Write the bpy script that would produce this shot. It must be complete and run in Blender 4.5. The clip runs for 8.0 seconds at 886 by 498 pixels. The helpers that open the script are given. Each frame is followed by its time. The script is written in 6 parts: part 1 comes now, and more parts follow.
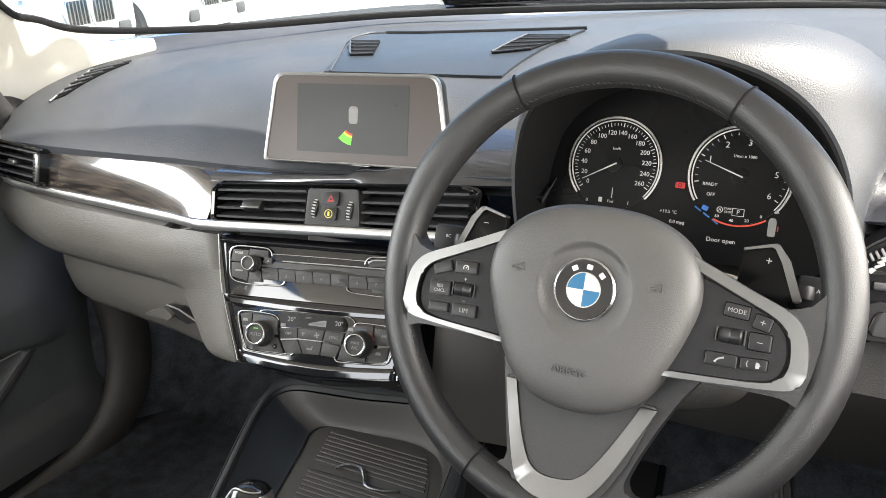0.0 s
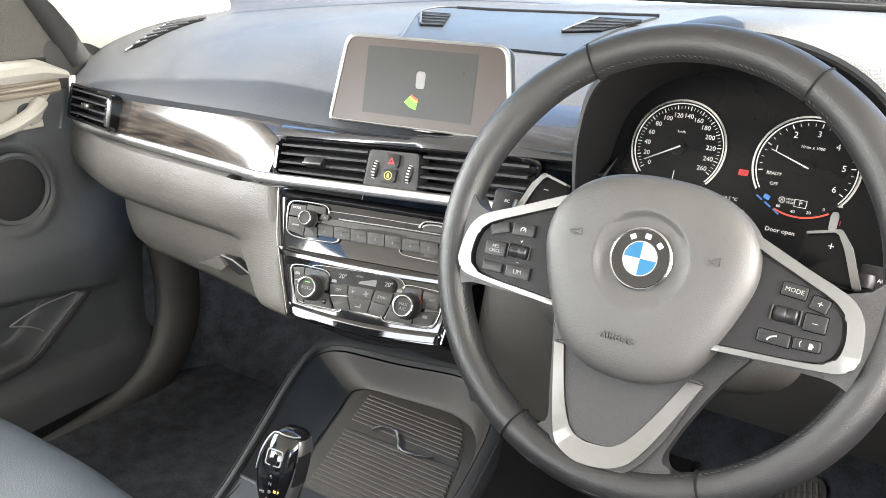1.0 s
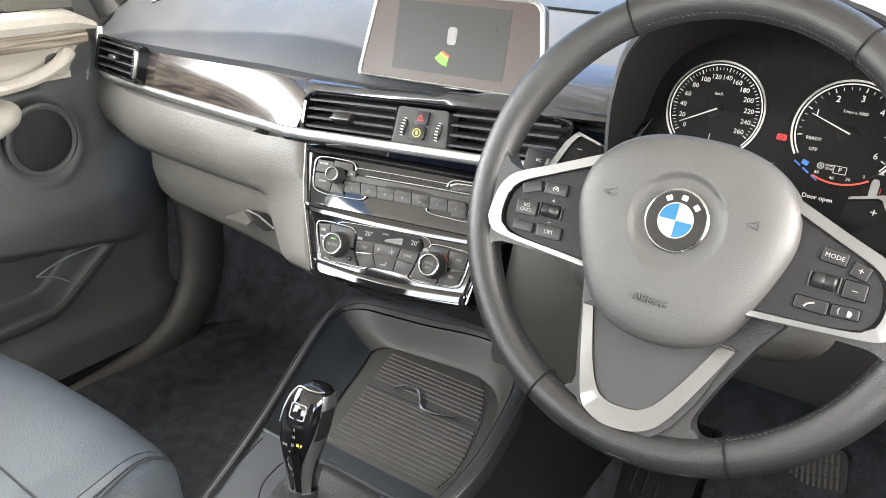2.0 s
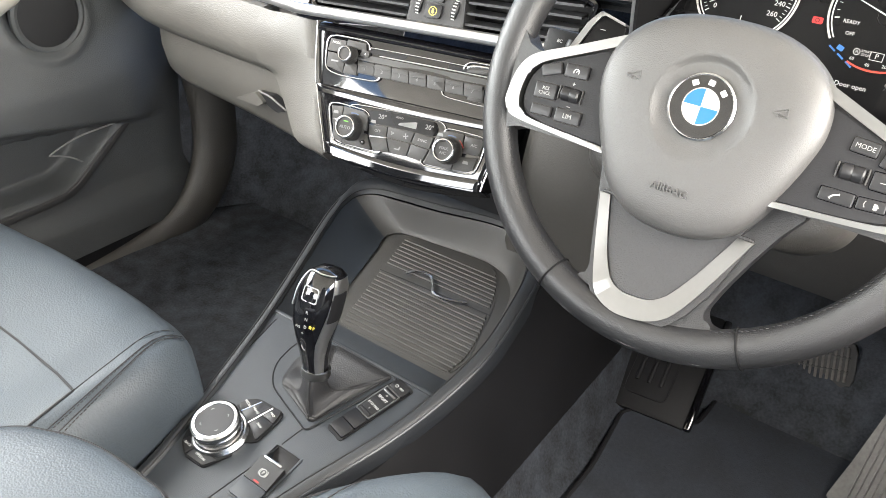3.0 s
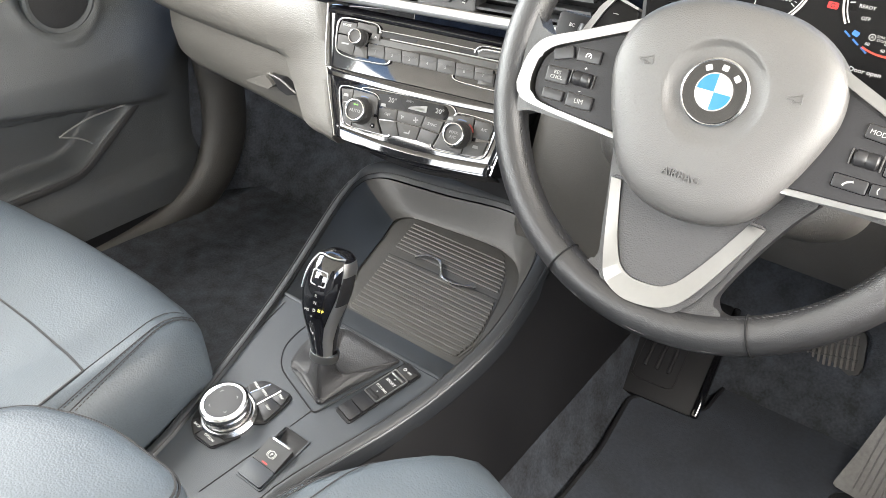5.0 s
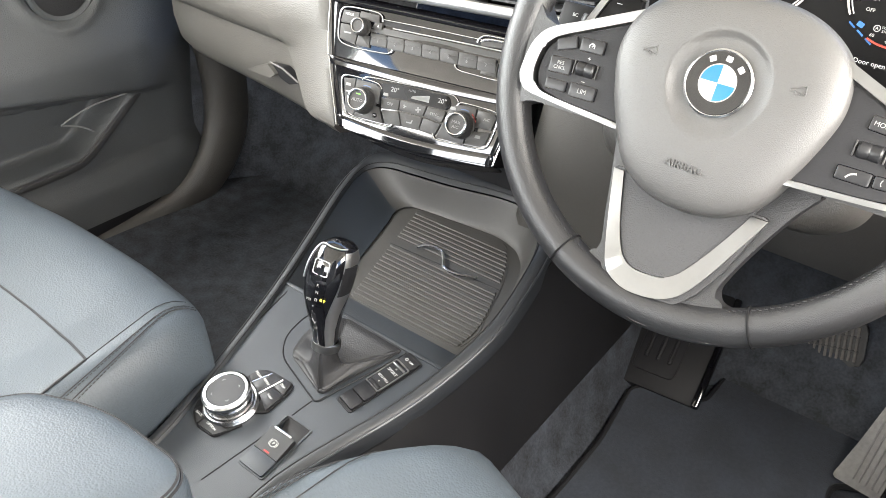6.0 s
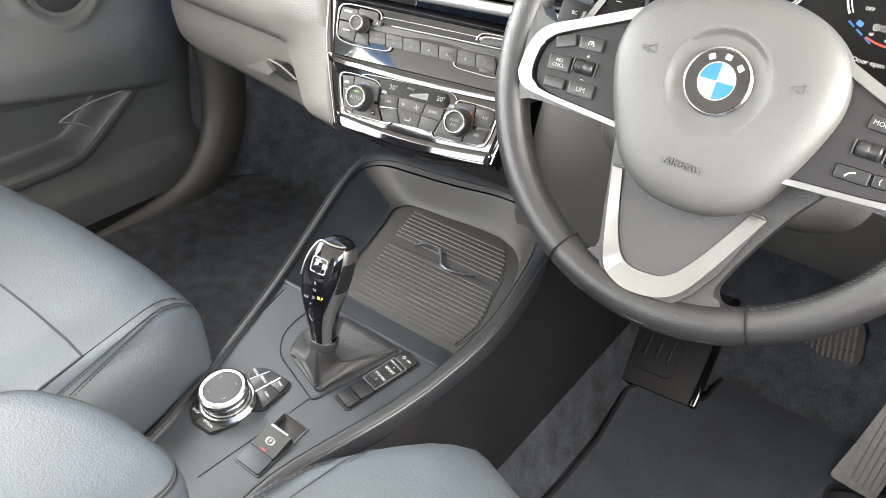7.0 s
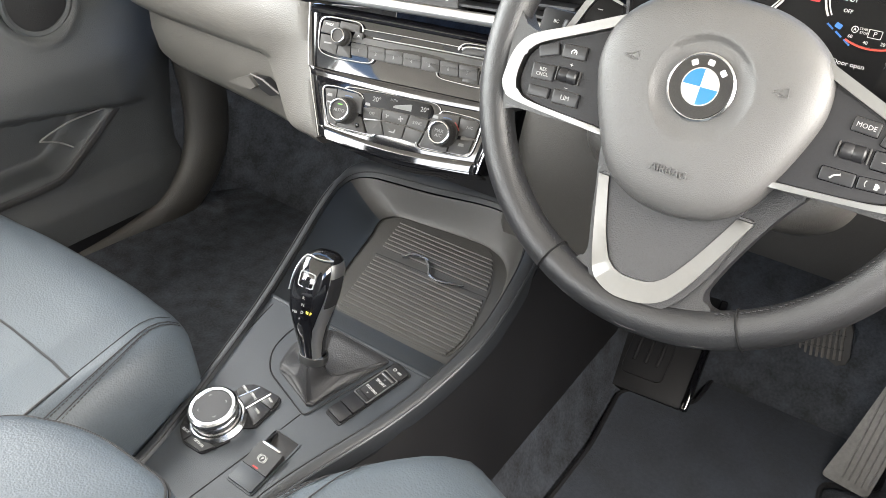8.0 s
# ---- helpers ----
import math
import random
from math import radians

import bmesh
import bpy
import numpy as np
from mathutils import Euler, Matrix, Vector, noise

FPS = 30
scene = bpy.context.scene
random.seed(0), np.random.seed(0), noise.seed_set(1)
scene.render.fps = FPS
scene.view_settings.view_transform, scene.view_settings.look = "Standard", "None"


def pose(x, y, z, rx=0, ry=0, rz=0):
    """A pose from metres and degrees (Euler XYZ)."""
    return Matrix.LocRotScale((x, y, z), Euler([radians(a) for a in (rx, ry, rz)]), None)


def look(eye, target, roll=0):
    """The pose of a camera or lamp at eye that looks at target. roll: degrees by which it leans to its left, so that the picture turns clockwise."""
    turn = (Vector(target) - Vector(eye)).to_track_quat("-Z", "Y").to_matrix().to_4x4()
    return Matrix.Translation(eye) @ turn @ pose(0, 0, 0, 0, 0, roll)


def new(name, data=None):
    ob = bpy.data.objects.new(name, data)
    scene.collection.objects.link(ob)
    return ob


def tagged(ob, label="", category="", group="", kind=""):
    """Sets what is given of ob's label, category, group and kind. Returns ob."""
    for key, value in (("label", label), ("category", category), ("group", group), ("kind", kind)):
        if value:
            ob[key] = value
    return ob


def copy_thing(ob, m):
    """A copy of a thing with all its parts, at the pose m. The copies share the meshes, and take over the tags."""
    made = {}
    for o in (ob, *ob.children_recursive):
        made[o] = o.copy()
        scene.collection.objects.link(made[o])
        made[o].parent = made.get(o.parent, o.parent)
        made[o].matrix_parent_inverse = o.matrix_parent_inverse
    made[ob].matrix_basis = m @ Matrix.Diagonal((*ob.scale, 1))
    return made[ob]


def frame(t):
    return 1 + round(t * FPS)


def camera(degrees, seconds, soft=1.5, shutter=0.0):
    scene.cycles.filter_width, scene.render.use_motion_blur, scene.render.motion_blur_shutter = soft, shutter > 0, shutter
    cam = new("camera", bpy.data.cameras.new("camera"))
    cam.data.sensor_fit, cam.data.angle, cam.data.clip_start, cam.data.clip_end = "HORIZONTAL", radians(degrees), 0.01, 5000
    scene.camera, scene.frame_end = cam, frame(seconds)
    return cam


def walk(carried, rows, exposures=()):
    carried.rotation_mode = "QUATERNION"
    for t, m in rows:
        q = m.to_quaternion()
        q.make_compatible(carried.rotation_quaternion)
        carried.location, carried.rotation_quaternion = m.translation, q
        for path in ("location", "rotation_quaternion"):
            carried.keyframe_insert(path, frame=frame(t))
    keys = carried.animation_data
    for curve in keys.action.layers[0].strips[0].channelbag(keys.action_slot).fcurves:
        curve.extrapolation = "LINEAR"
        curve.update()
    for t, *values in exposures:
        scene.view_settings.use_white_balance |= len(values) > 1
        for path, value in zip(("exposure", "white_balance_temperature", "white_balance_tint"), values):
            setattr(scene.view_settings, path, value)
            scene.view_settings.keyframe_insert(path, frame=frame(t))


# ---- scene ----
cam = camera(56.8, 8.0, soft=0.8)
PATH = [
    (0, (0.556, -0.568, 1.221), (-0.362, 1.052, 0.49), -2.6),
    (0.5, (0.546, -0.589, 1.197), (-0.399, 1.013, 0.461), 1.3),
    (1, (0.555, -0.591, 1.196), (-0.45, 0.971, 0.454), 1.2),
    (1.5, (0.55, -0.595, 1.19), (-0.479, 0.949, 0.443), 1.9),
    (2, (0.545, -0.591, 1.187), (-0.479, 0.918, 0.364), 2.1),
    (2.2, (0.545, -0.59, 1.182), (-0.464, 0.876, 0.27), 2.7),
    (3.3, (0.539, -0.579, 1.179), (-0.431, 0.803, 0.106), 2.8),
    (3.5, (0.539, -0.582, 1.179), (-0.431, 0.796, 0.103), 2.9),
    (4, (0.538, -0.582, 1.178), (-0.438, 0.786, 0.093), 2.9),
    (4.5, (0.539, -0.581, 1.178), (-0.438, 0.784, 0.09), 2.9),
    (6, (0.538, -0.581, 1.179), (-0.429, 0.766, 0.06), 3.1),
    (6.5, (0.539, -0.581, 1.177), (-0.43, 0.763, 0.057), 3.2),
    (7, (0.538, -0.58, 1.177), (-0.425, 0.768, 0.057), 3.4),
    (7.5, (0.538, -0.581, 1.177), (-0.421, 0.771, 0.059), 3.4),
    (8, (0.534, -0.579, 1.178), (-0.408, 0.799, 0.076), 2.5),
]
walk(cam, [(t, look(eye, target, roll)) for t, eye, target, roll in PATH], exposures=[(0, 2.28), (0.5, 2.6), (1, 3.0), (1.5, 3.08), (2, 3.03), (3.5, 3.44), (7.5, 3.48), (8, 3.24)])

# ---- world, sun, exposure ----
SUN = Vector((0.37, 0.27, 0.85)).normalized()
world = bpy.data.worlds.new("sky")
scene.world = world
world.use_nodes = True
_n, _l = world.node_tree.nodes, world.node_tree.links
_sky = _n.new("ShaderNodeTexSky")
_sky.sky_type = "NISHITA"
_sky.sun_disc = False
_sky.sun_elevation = math.asin(SUN.z)
_sky.sun_rotation = math.atan2(SUN.x, SUN.y)
_n["Background"].inputs["Strength"].default_value = 0.12
_l.new(_sky.outputs[0], _n["Background"].inputs["Color"])
sun = new("sun", bpy.data.lights.new("sun", "SUN"))
sun.data.energy, sun.data.angle, sun.data.color = 4.2, radians(0.6), (1.0, 0.93, 0.82)
sun.matrix_world = look(SUN * 20, (0, 0, 0))


def sky_lamp(name, m, w, h, power, tint=(1.0, 0.98, 0.95)):
    """The sky's light as it comes in through a window opening."""
    a = bpy.data.lights.new(name, "AREA")
    a.shape, a.size, a.size_y, a.energy, a.color = "RECTANGLE", w, h, power, tint
    ob = new(name, a)
    ob.matrix_world = m


sky_lamp("driver_window_light", look((0.80, -0.08, 1.19), (0.0, -0.10, 0.95)), 0.90, 0.44, 5.0, (1.0, 0.92, 0.80))
sky_lamp("near_rear_window_light", look((0.78, -1.50, 1.20), (-0.30, 0.0, 0.85)), 1.0, 0.42, 3.2, (1.0, 0.95, 0.87))
sky_lamp("far_window_light", look((-0.80, -0.45, 1.20), (0.0, -0.40, 0.95)), 0.95, 0.46, 4.4, (1.0, 0.97, 0.91))
sky_lamp("far_rear_window_light", look((-0.735, -1.55, 1.19), (0.2, -1.1, 0.95)), 1.10, 0.44, 5.0, (1.0, 0.97, 0.91))
sky_lamp("rear_window_light", look((0.0, -2.15, 1.24), (0.0, 0.0, 0.9)), 1.3, 0.50, 4.0)


# ---- materials ----
def mat(name, color, rough=0.5, metal=0.0, grain=0.0, size=400.0, kind="noise", vary=0.12, coat=0.0, emit=None, power=0.0, spec=0.5, blotch=9.0):
    """A surface with fine relief (grain, at size per metre) and tone that varies at two scales."""
    m = bpy.data.materials.new(name)
    m.use_nodes = True
    n, l = m.node_tree.nodes, m.node_tree.links
    b = n["Principled BSDF"]
    b.inputs["Roughness"].default_value, b.inputs["Metallic"].default_value = rough, metal
    b.inputs["Coat Weight"].default_value = coat
    b.inputs["Coat Roughness"].default_value = 0.04
    b.inputs["Specular IOR Level"].default_value = spec
    co = n.new("ShaderNodeTexCoord")
    big, fine = n.new("ShaderNodeTexNoise"), n.new("ShaderNodeTexNoise")
    big.inputs["Scale"].default_value, fine.inputs["Scale"].default_value = blotch, size * 0.6
    big.inputs["Detail"].default_value = 5.0
    for t in (big, fine):
        l.new(co.outputs["Object"], t.inputs["Vector"])
    raw = n.new("ShaderNodeMath")
    raw.operation = "MULTIPLY_ADD"
    raw.inputs[1].default_value = 0.45
    l.new(fine.outputs[0], raw.inputs[0])
    l.new(big.outputs[0], raw.inputs[2])
    mixn = n.new("ShaderNodeMapRange")
    mixn.inputs[1].default_value, mixn.inputs[2].default_value = 0.52, 0.95
    l.new(raw.outputs[0], mixn.inputs[0])
    ramp = n.new("ShaderNodeMix")
    ramp.data_type = "RGBA"
    ramp.inputs[6].default_value = (*[c * (1 - vary) for c in color], 1)
    ramp.inputs[7].default_value = (*[min(1, c * (1 + vary)) for c in color], 1)
    l.new(mixn.outputs[0], ramp.inputs[0])
    l.new(ramp.outputs[2], b.inputs["Base Color"])
    rr = n.new("ShaderNodeMapRange")
    rr.inputs[1].default_value, rr.inputs[2].default_value = 0.3, 0.7
    rr.inputs[3].default_value, rr.inputs[4].default_value = max(0.02, rough * 0.88), min(1, rough * 1.12)
    l.new(big.outputs[0], rr.inputs[0])
    l.new(rr.outputs[0], b.inputs["Roughness"])
    if grain:
        bump = n.new("ShaderNodeBump")
        bump.inputs["Strength"].default_value, bump.inputs["Distance"].default_value = grain, 0.0007
        if kind == "leather":
            tex = n.new("ShaderNodeTexVoronoi")
            tex.feature = "SMOOTH_F1"
            tex.inputs["Scale"].default_value = size
        else:
            tex = n.new("ShaderNodeTexNoise")
            tex.inputs["Scale"].default_value = size
            tex.inputs["Detail"].default_value = 3.0
        l.new(co.outputs["Object"], tex.inputs["Vector"])
        l.new(tex.outputs[0], bump.inputs["Height"])
        l.new(bump.outputs[0], b.inputs["Normal"])
    if emit:
        b.inputs["Emission Color"].default_value = (*emit, 1)
        b.inputs["Emission Strength"].default_value = power
    return m


def wood_mat(name, dark, light, scale):
    """Dark glossy veneer with fine lines that run along x."""
    m = mat(name, dark, 0.25, coat=1.0)
    n, l = m.node_tree.nodes, m.node_tree.links
    co, mp, w = n.new("ShaderNodeTexCoord"), n.new("ShaderNodeMapping"), n.new("ShaderNodeTexNoise")
    mp.inputs["Scale"].default_value = scale
    w.inputs["Scale"].default_value, w.inputs["Detail"].default_value = 1.0, 8.0
    cr = n.new("ShaderNodeValToRGB")
    cr.color_ramp.elements[0].position, cr.color_ramp.elements[1].position = 0.42, 0.66
    cr.color_ramp.elements[0].color, cr.color_ramp.elements[1].color = (*dark, 1), (*light, 1)
    l.new(co.outputs["Object"], mp.inputs[0])
    l.new(mp.outputs[0], w.inputs["Vector"])
    l.new(w.outputs[0], cr.inputs[0])
    l.new(cr.outputs[0], n["Principled BSDF"].inputs["Base Color"])
    return m


def glass_mat(name, tint=(1, 1, 1)):
    m = bpy.data.materials.new(name)
    m.use_nodes = True
    n, l = m.node_tree.nodes, m.node_tree.links
    n.remove(n["Principled BSDF"])
    mix, tr, gl, fr = n.new("ShaderNodeMixShader"), n.new("ShaderNodeBsdfTransparent"), n.new("ShaderNodeBsdfGlossy"), n.new("ShaderNodeFresnel")
    tr.inputs[0].default_value = (*tint, 1)
    gl.inputs["Roughness"].default_value = 0.02
    fr.inputs[0].default_value = 1.45
    l.new(fr.outputs[0], mix.inputs[0])
    l.new(tr.outputs[0], mix.inputs[1])
    l.new(gl.outputs[0], mix.inputs[2])
    l.new(mix.outputs[0], n["Material Output"].inputs[0])
    return m


PAD = mat("dash_soft_touch", (0.035, 0.038, 0.043), 0.52, grain=0.5, size=800, kind="leather")
PADL = mat("dash_lower_soft_touch", (0.070, 0.067, 0.061), 0.52, grain=0.6, size=700, kind="leather")
AIR = mat("airbag_plastic", (0.047, 0.046, 0.045), 0.48, grain=0.30, size=1500, kind="leather")
RIM = mat("wheel_leather", (0.012, 0.012, 0.0128), 0.40, grain=0.32, size=1400, kind="leather")
SEAT = mat("seat_leather", (0.045, 0.055, 0.064), 0.52, grain=0.5, size=520, kind="leather", spec=0.4)
STITCH = mat("stitch_thread", (0.012, 0.012, 0.013), 0.8)
BLACK = mat("black_plastic", (0.010, 0.010, 0.011), 0.52, grain=0.25, size=1200, spec=0.2)
BTN = mat("button_black", (0.010, 0.010, 0.011), 0.40, spec=0.35)
KEYM = mat("key_grey", (0.026, 0.025, 0.024), 0.42, grain=0.15, size=1500, spec=0.4)
DARK = mat("dark_matt_plastic", (0.017, 0.017, 0.018), 0.6, grain=0.4, size=900, kind="leather")
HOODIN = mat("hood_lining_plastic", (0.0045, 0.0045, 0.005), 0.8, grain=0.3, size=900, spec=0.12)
LEVERS = mat("lever_silver", (0.42, 0.42, 0.42), 0.38, metal=1.0, vary=0.04)
KNEE = mat("knee_panel_plastic", (0.014, 0.0135, 0.013), 0.6, grain=0.4, size=900, kind="leather")
CONS = mat("console_plastic", (0.017, 0.021, 0.026), 0.46, grain=0.35, size=1200)
# lighter brown that carries the light falling on these dark trim parts
LITBROWN = mat("lit_brown_plastic", (0.034, 0.032, 0.029), 0.5, grain=0.4, size=900, kind="leather")
CRIM = mat("console_rim_plastic", (0.0155, 0.0175, 0.0205), 0.50, grain=0.35, size=1200)
SLAT = mat("vent_slat_plastic", (0.034, 0.035, 0.038), 0.36, vary=0.06)
MARKRED = mat("print_red", (0.22, 0.02, 0.015), 0.5)
MARKBLUE = mat("print_blue", (0.02, 0.05, 0.12), 0.5)
BEAD = mat("bead_plastic", (0.030, 0.032, 0.036), 0.30, vary=0.06)
GLOSS = mat("piano_black", (0.004, 0.004, 0.005), 0.05, coat=0.3, vary=0.05)
SATIN = mat("satin_silver", (0.20, 0.20, 0.198), 0.36, metal=1.0, vary=0.04)
CHROME = mat("bright_chrome", (0.50, 0.505, 0.51), 0.22, metal=1.0, vary=0.03)
WOOD = wood_mat("dark_fineline_wood", (0.012, 0.010, 0.010), (0.055, 0.043, 0.034), (6, 220, 220))
# veneer copy with the sky's blue reflection put into its colour
WOODB = wood_mat("sky_tinted_veneer", (0.008, 0.009, 0.012), (0.024, 0.026, 0.034), (6, 220, 220))
WOODL = wood_mat("door_wood", (0.10, 0.085, 0.066), (0.36, 0.31, 0.25), (220, 6, 220))
CARPET = mat("carpet", (0.023, 0.026, 0.032), 0.95, grain=1.0, size=420, vary=0.75, blotch=34)
MAT = mat("mat_pile", (0.020, 0.0235, 0.031), 0.95, grain=1.0, size=420, vary=0.35, blotch=22)
RUBBER = mat("rubber", (0.028, 0.027, 0.026), 0.7, grain=0.3)
WHITE = mat("legend_white", (0.32, 0.32, 0.31), 0.6, emit=(0.8, 0.8, 0.78), power=0.03)
LEGEND = mat("legend_soft_white", (0.21, 0.21, 0.205), 0.6)
GREY = mat("legend_grey", (0.16, 0.16, 0.16), 0.6)
BLUE = mat("enamel_blue", (0.0012, 0.075, 0.165), 0.3, coat=0.1, vary=0.03)
ENWHITE = mat("enamel_white", (0.38, 0.38, 0.38), 0.2, coat=0.6, vary=0.03)
RED = mat("lamp_red", (0.26, 0.008, 0.008), 0.5, emit=(1, 0.03, 0.02), power=0.025)
ORANGE = mat("scale_red", (0.34, 0.035, 0.02), 0.5, emit=(1, 0.08, 0.03), power=0.02)
LCDBLUE = mat("lamp_blue", (0.02, 0.1, 0.3), 0.5, emit=(0.05, 0.25, 0.8), power=0.010)
AMBER = mat("lamp_amber", (0.5, 0.4, 0.05), 0.5, emit=(0.9, 0.8, 0.1), power=0.07)
GREEN = mat("lamp_green", (0.1, 0.4, 0.03), 0.5, emit=(0.25, 0.7, 0.05), power=0.010)
YELLOW = mat("lamp_yellow", (0.4, 0.4, 0.03), 0.5, emit=(0.75, 0.6, 0.05), power=0.015)
DIAL = mat("dial_black", (0.003, 0.003, 0.0035), 0.28, vary=0.1, spec=0.15)
SCREENG = mat("screen_glass", (0.034, 0.024, 0.021), 0.30, vary=0.05, spec=0.35)
LCD = mat("screen_picture", (0.010, 0.010, 0.010), 0.30, emit=(0.55, 0.58, 0.56), power=0.010, vary=0.05, spec=0.25)
TRAYM = mat("tray_plastic", (0.034, 0.033, 0.031), 0.5, grain=0.3, size=1200)
GAITER = mat("gaiter_leather", (0.013, 0.013, 0.014), 0.55, grain=0.5, size=700, kind="leather")
# black rubber lightened so that the outdoor glare sits in the colour
TYRE = mat("glare_grey_tyre", (0.07, 0.07, 0.07), 0.8, grain=0.3, size=300)
TRIMW = mat("pillar_fabric", (0.60, 0.58, 0.53), 0.9, grain=0.6, size=1500)
PAINT = mat("white_car_paint", (0.75, 0.75, 0.74), 0.25, coat=1.0, vary=0.03)
GROUND = mat("pale_concrete", (0.42, 0.40, 0.37), 0.9, grain=0.5, size=60, vary=0.3)
GLASS = glass_mat("window_glass", (0.92, 0.95, 0.94))


# ---- mesh tools ----
def axes(o, x, y):
    """A pose with origin o, x along x, y near y, z out of that plane."""
    x, y = Vector(x).normalized(), Vector(y)
    y = (y - x * y.dot(x)).normalized()
    z = x.cross(y)
    m = Matrix((x, y, z)).transposed().to_4x4()
    m.translation = o
    return m


def part(name, bm, material, parent=None, label="", m=None, flat=False, sharp=35):
    me = bpy.data.meshes.new(name)
    if isinstance(bm, bpy.types.Mesh):
        me = bm
    else:
        bmesh.ops.recalc_face_normals(bm, faces=bm.faces)
        for f in bm.faces:
            f.smooth = not flat
        bm.to_mesh(me)
        bm.free()
        if not flat:
            me.set_sharp_from_angle(angle=radians(sharp))
    me.materials.clear()
    me.materials.append(material)
    ob = new(name, me)
    if parent:
        ob.parent = parent
    if m is not None:
        ob.matrix_basis = m
    if label:
        ob["label"] = label
    return ob


def thing(name, m, label, category, kind="", group=""):
    ob = new(name)
    ob.empty_display_size = 0.02
    ob.matrix_basis = m
    return tagged(ob, label, category, group, kind)


def add(bm, other):
    me = bpy.data.meshes.new("tmp")
    other.to_mesh(me)
    other.free()
    bm.from_mesh(me)
    bpy.data.meshes.remove(me)
    return bm


def moved(bm, m):
    bmesh.ops.transform(bm, matrix=m, verts=bm.verts)
    return bm


def spline(pts, n=8, closed=False):
    """Catmull-Rom through pts, n steps a stretch."""
    p = [Vector(q) for q in pts]
    k = len(p)
    out = []
    for i in range(k if closed else k - 1):
        a, b, c, d = (p[(i + j) % k] if closed else p[min(max(i + j, 0), k - 1)] for j in (-1, 0, 1, 2))
        for s in range(n):
            t = s / n
            out.append(0.5 * (2 * b + (c - a) * t + (2 * a - 5 * b + 4 * c - d) * t * t + (3 * b - a - 3 * c + d) * t ** 3))
    if not closed:
        out.append(p[-1])
    return out


def rpoly(pts, r, n=4):
    """A polygon with corners rounded by r (one number or one for each corner)."""
    k, out = len(pts), []
    for i, p in enumerate(pts):
        p = Vector(p[:2])
        a, b = Vector(pts[i - 1][:2]) - p, Vector(pts[(i + 1) % k][:2]) - p
        ri = r[i] if isinstance(r, (list, tuple)) else r
        d = min(ri, a.length * 0.45, b.length * 0.45)
        if d <= 0:
            out.append(p)
            continue
        s, e = p + a.normalized() * d, p + b.normalized() * d
        for j in range(n + 1):
            t = j / n
            out.append((1 - t) ** 2 * s + 2 * t * (1 - t) * p + t * t * e)
    return out


def rect(w, h, cx=0.0, cy=0.0):
    return [(cx - w / 2, cy - h / 2), (cx + w / 2, cy - h / 2), (cx + w / 2, cy + h / 2), (cx - w / 2, cy + h / 2)]


def prism(poly, z0, z1, bev=0.0, seg=2):
    bm = bmesh.new()
    lo = [bm.verts.new((p[0], p[1], z0)) for p in poly]
    hi = [bm.verts.new((p[0], p[1], z1)) for p in poly]
    k = len(poly)
    bm.faces.new(lo[::-1])
    top = bm.faces.new(hi)
    for i in range(k):
        bm.faces.new((lo[i], lo[(i + 1) % k], hi[(i + 1) % k], hi[i]))
    if bev:
        bmesh.ops.bevel(bm, geom=list(top.edges), offset=bev, segments=seg, profile=0.5, affect="EDGES", clamp_overlap=True)
    bmesh.ops.triangulate(bm, faces=[f for f in bm.faces if len(f.verts) > 4])
    return bm


def box(sx, sy, sz, c=(0, 0, 0), bev=0.0, seg=2):
    bm = bmesh.new()
    bmesh.ops.create_cube(bm, size=1)
    bmesh.ops.transform(bm, matrix=Matrix.Translation(c) @ Matrix.Diagonal((sx, sy, sz, 1)), verts=bm.verts)
    if bev:
        bmesh.ops.bevel(bm, geom=list(bm.edges), offset=bev, segments=seg, profile=0.5, affect="EDGES", clamp_overlap=True)
    return bm


def loft(rows, closed=True, cap=True):
    """A skin over rows of equal numbers of points."""
    bm = bmesh.new()
    vs = [[bm.verts.new(p) for p in r] for r in rows]
    k = len(rows[0])
    for a, b in zip(vs, vs[1:]):
        for i in range(k if closed else k - 1):
            j = (i + 1) % k
            bm.faces.new((a[i], a[j], b[j], b[i]))
    if cap and closed:
        for r in (vs[0][::-1], vs[-1]):
            f = bm.faces.new(r)
            bmesh.ops.triangulate(bm, faces=[f])
    return bm


def sheet(rows, thick):
    """An open skin, made solid by thick behind it."""
    bm = loft(rows, closed=False, cap=False)
    bmesh.ops.recalc_face_normals(bm, faces=bm.faces)
    bmesh.ops.solidify(bm, geom=list(bm.faces), thickness=thick)
    return bm


def lathe(profile, n=40, arc=None):
    rows = []
    for i in range(n):
        a = 2 * math.pi * i / n
        rows.append([Vector((r * math.cos(a), r * math.sin(a), z)) for r, z in profile])
    bm = bmesh.new()
    vs = [[bm.verts.new(p) for p in r] for r in rows]
    for i in range(n):
        a, b = vs[i], vs[(i + 1) % n]
        for j in range(len(profile) - 1):
            bm.faces.new((a[j], b[j], b[j + 1], a[j + 1]))
    bmesh.ops.remove_doubles(bm, verts=bm.verts, dist=1e-6)
    return bm


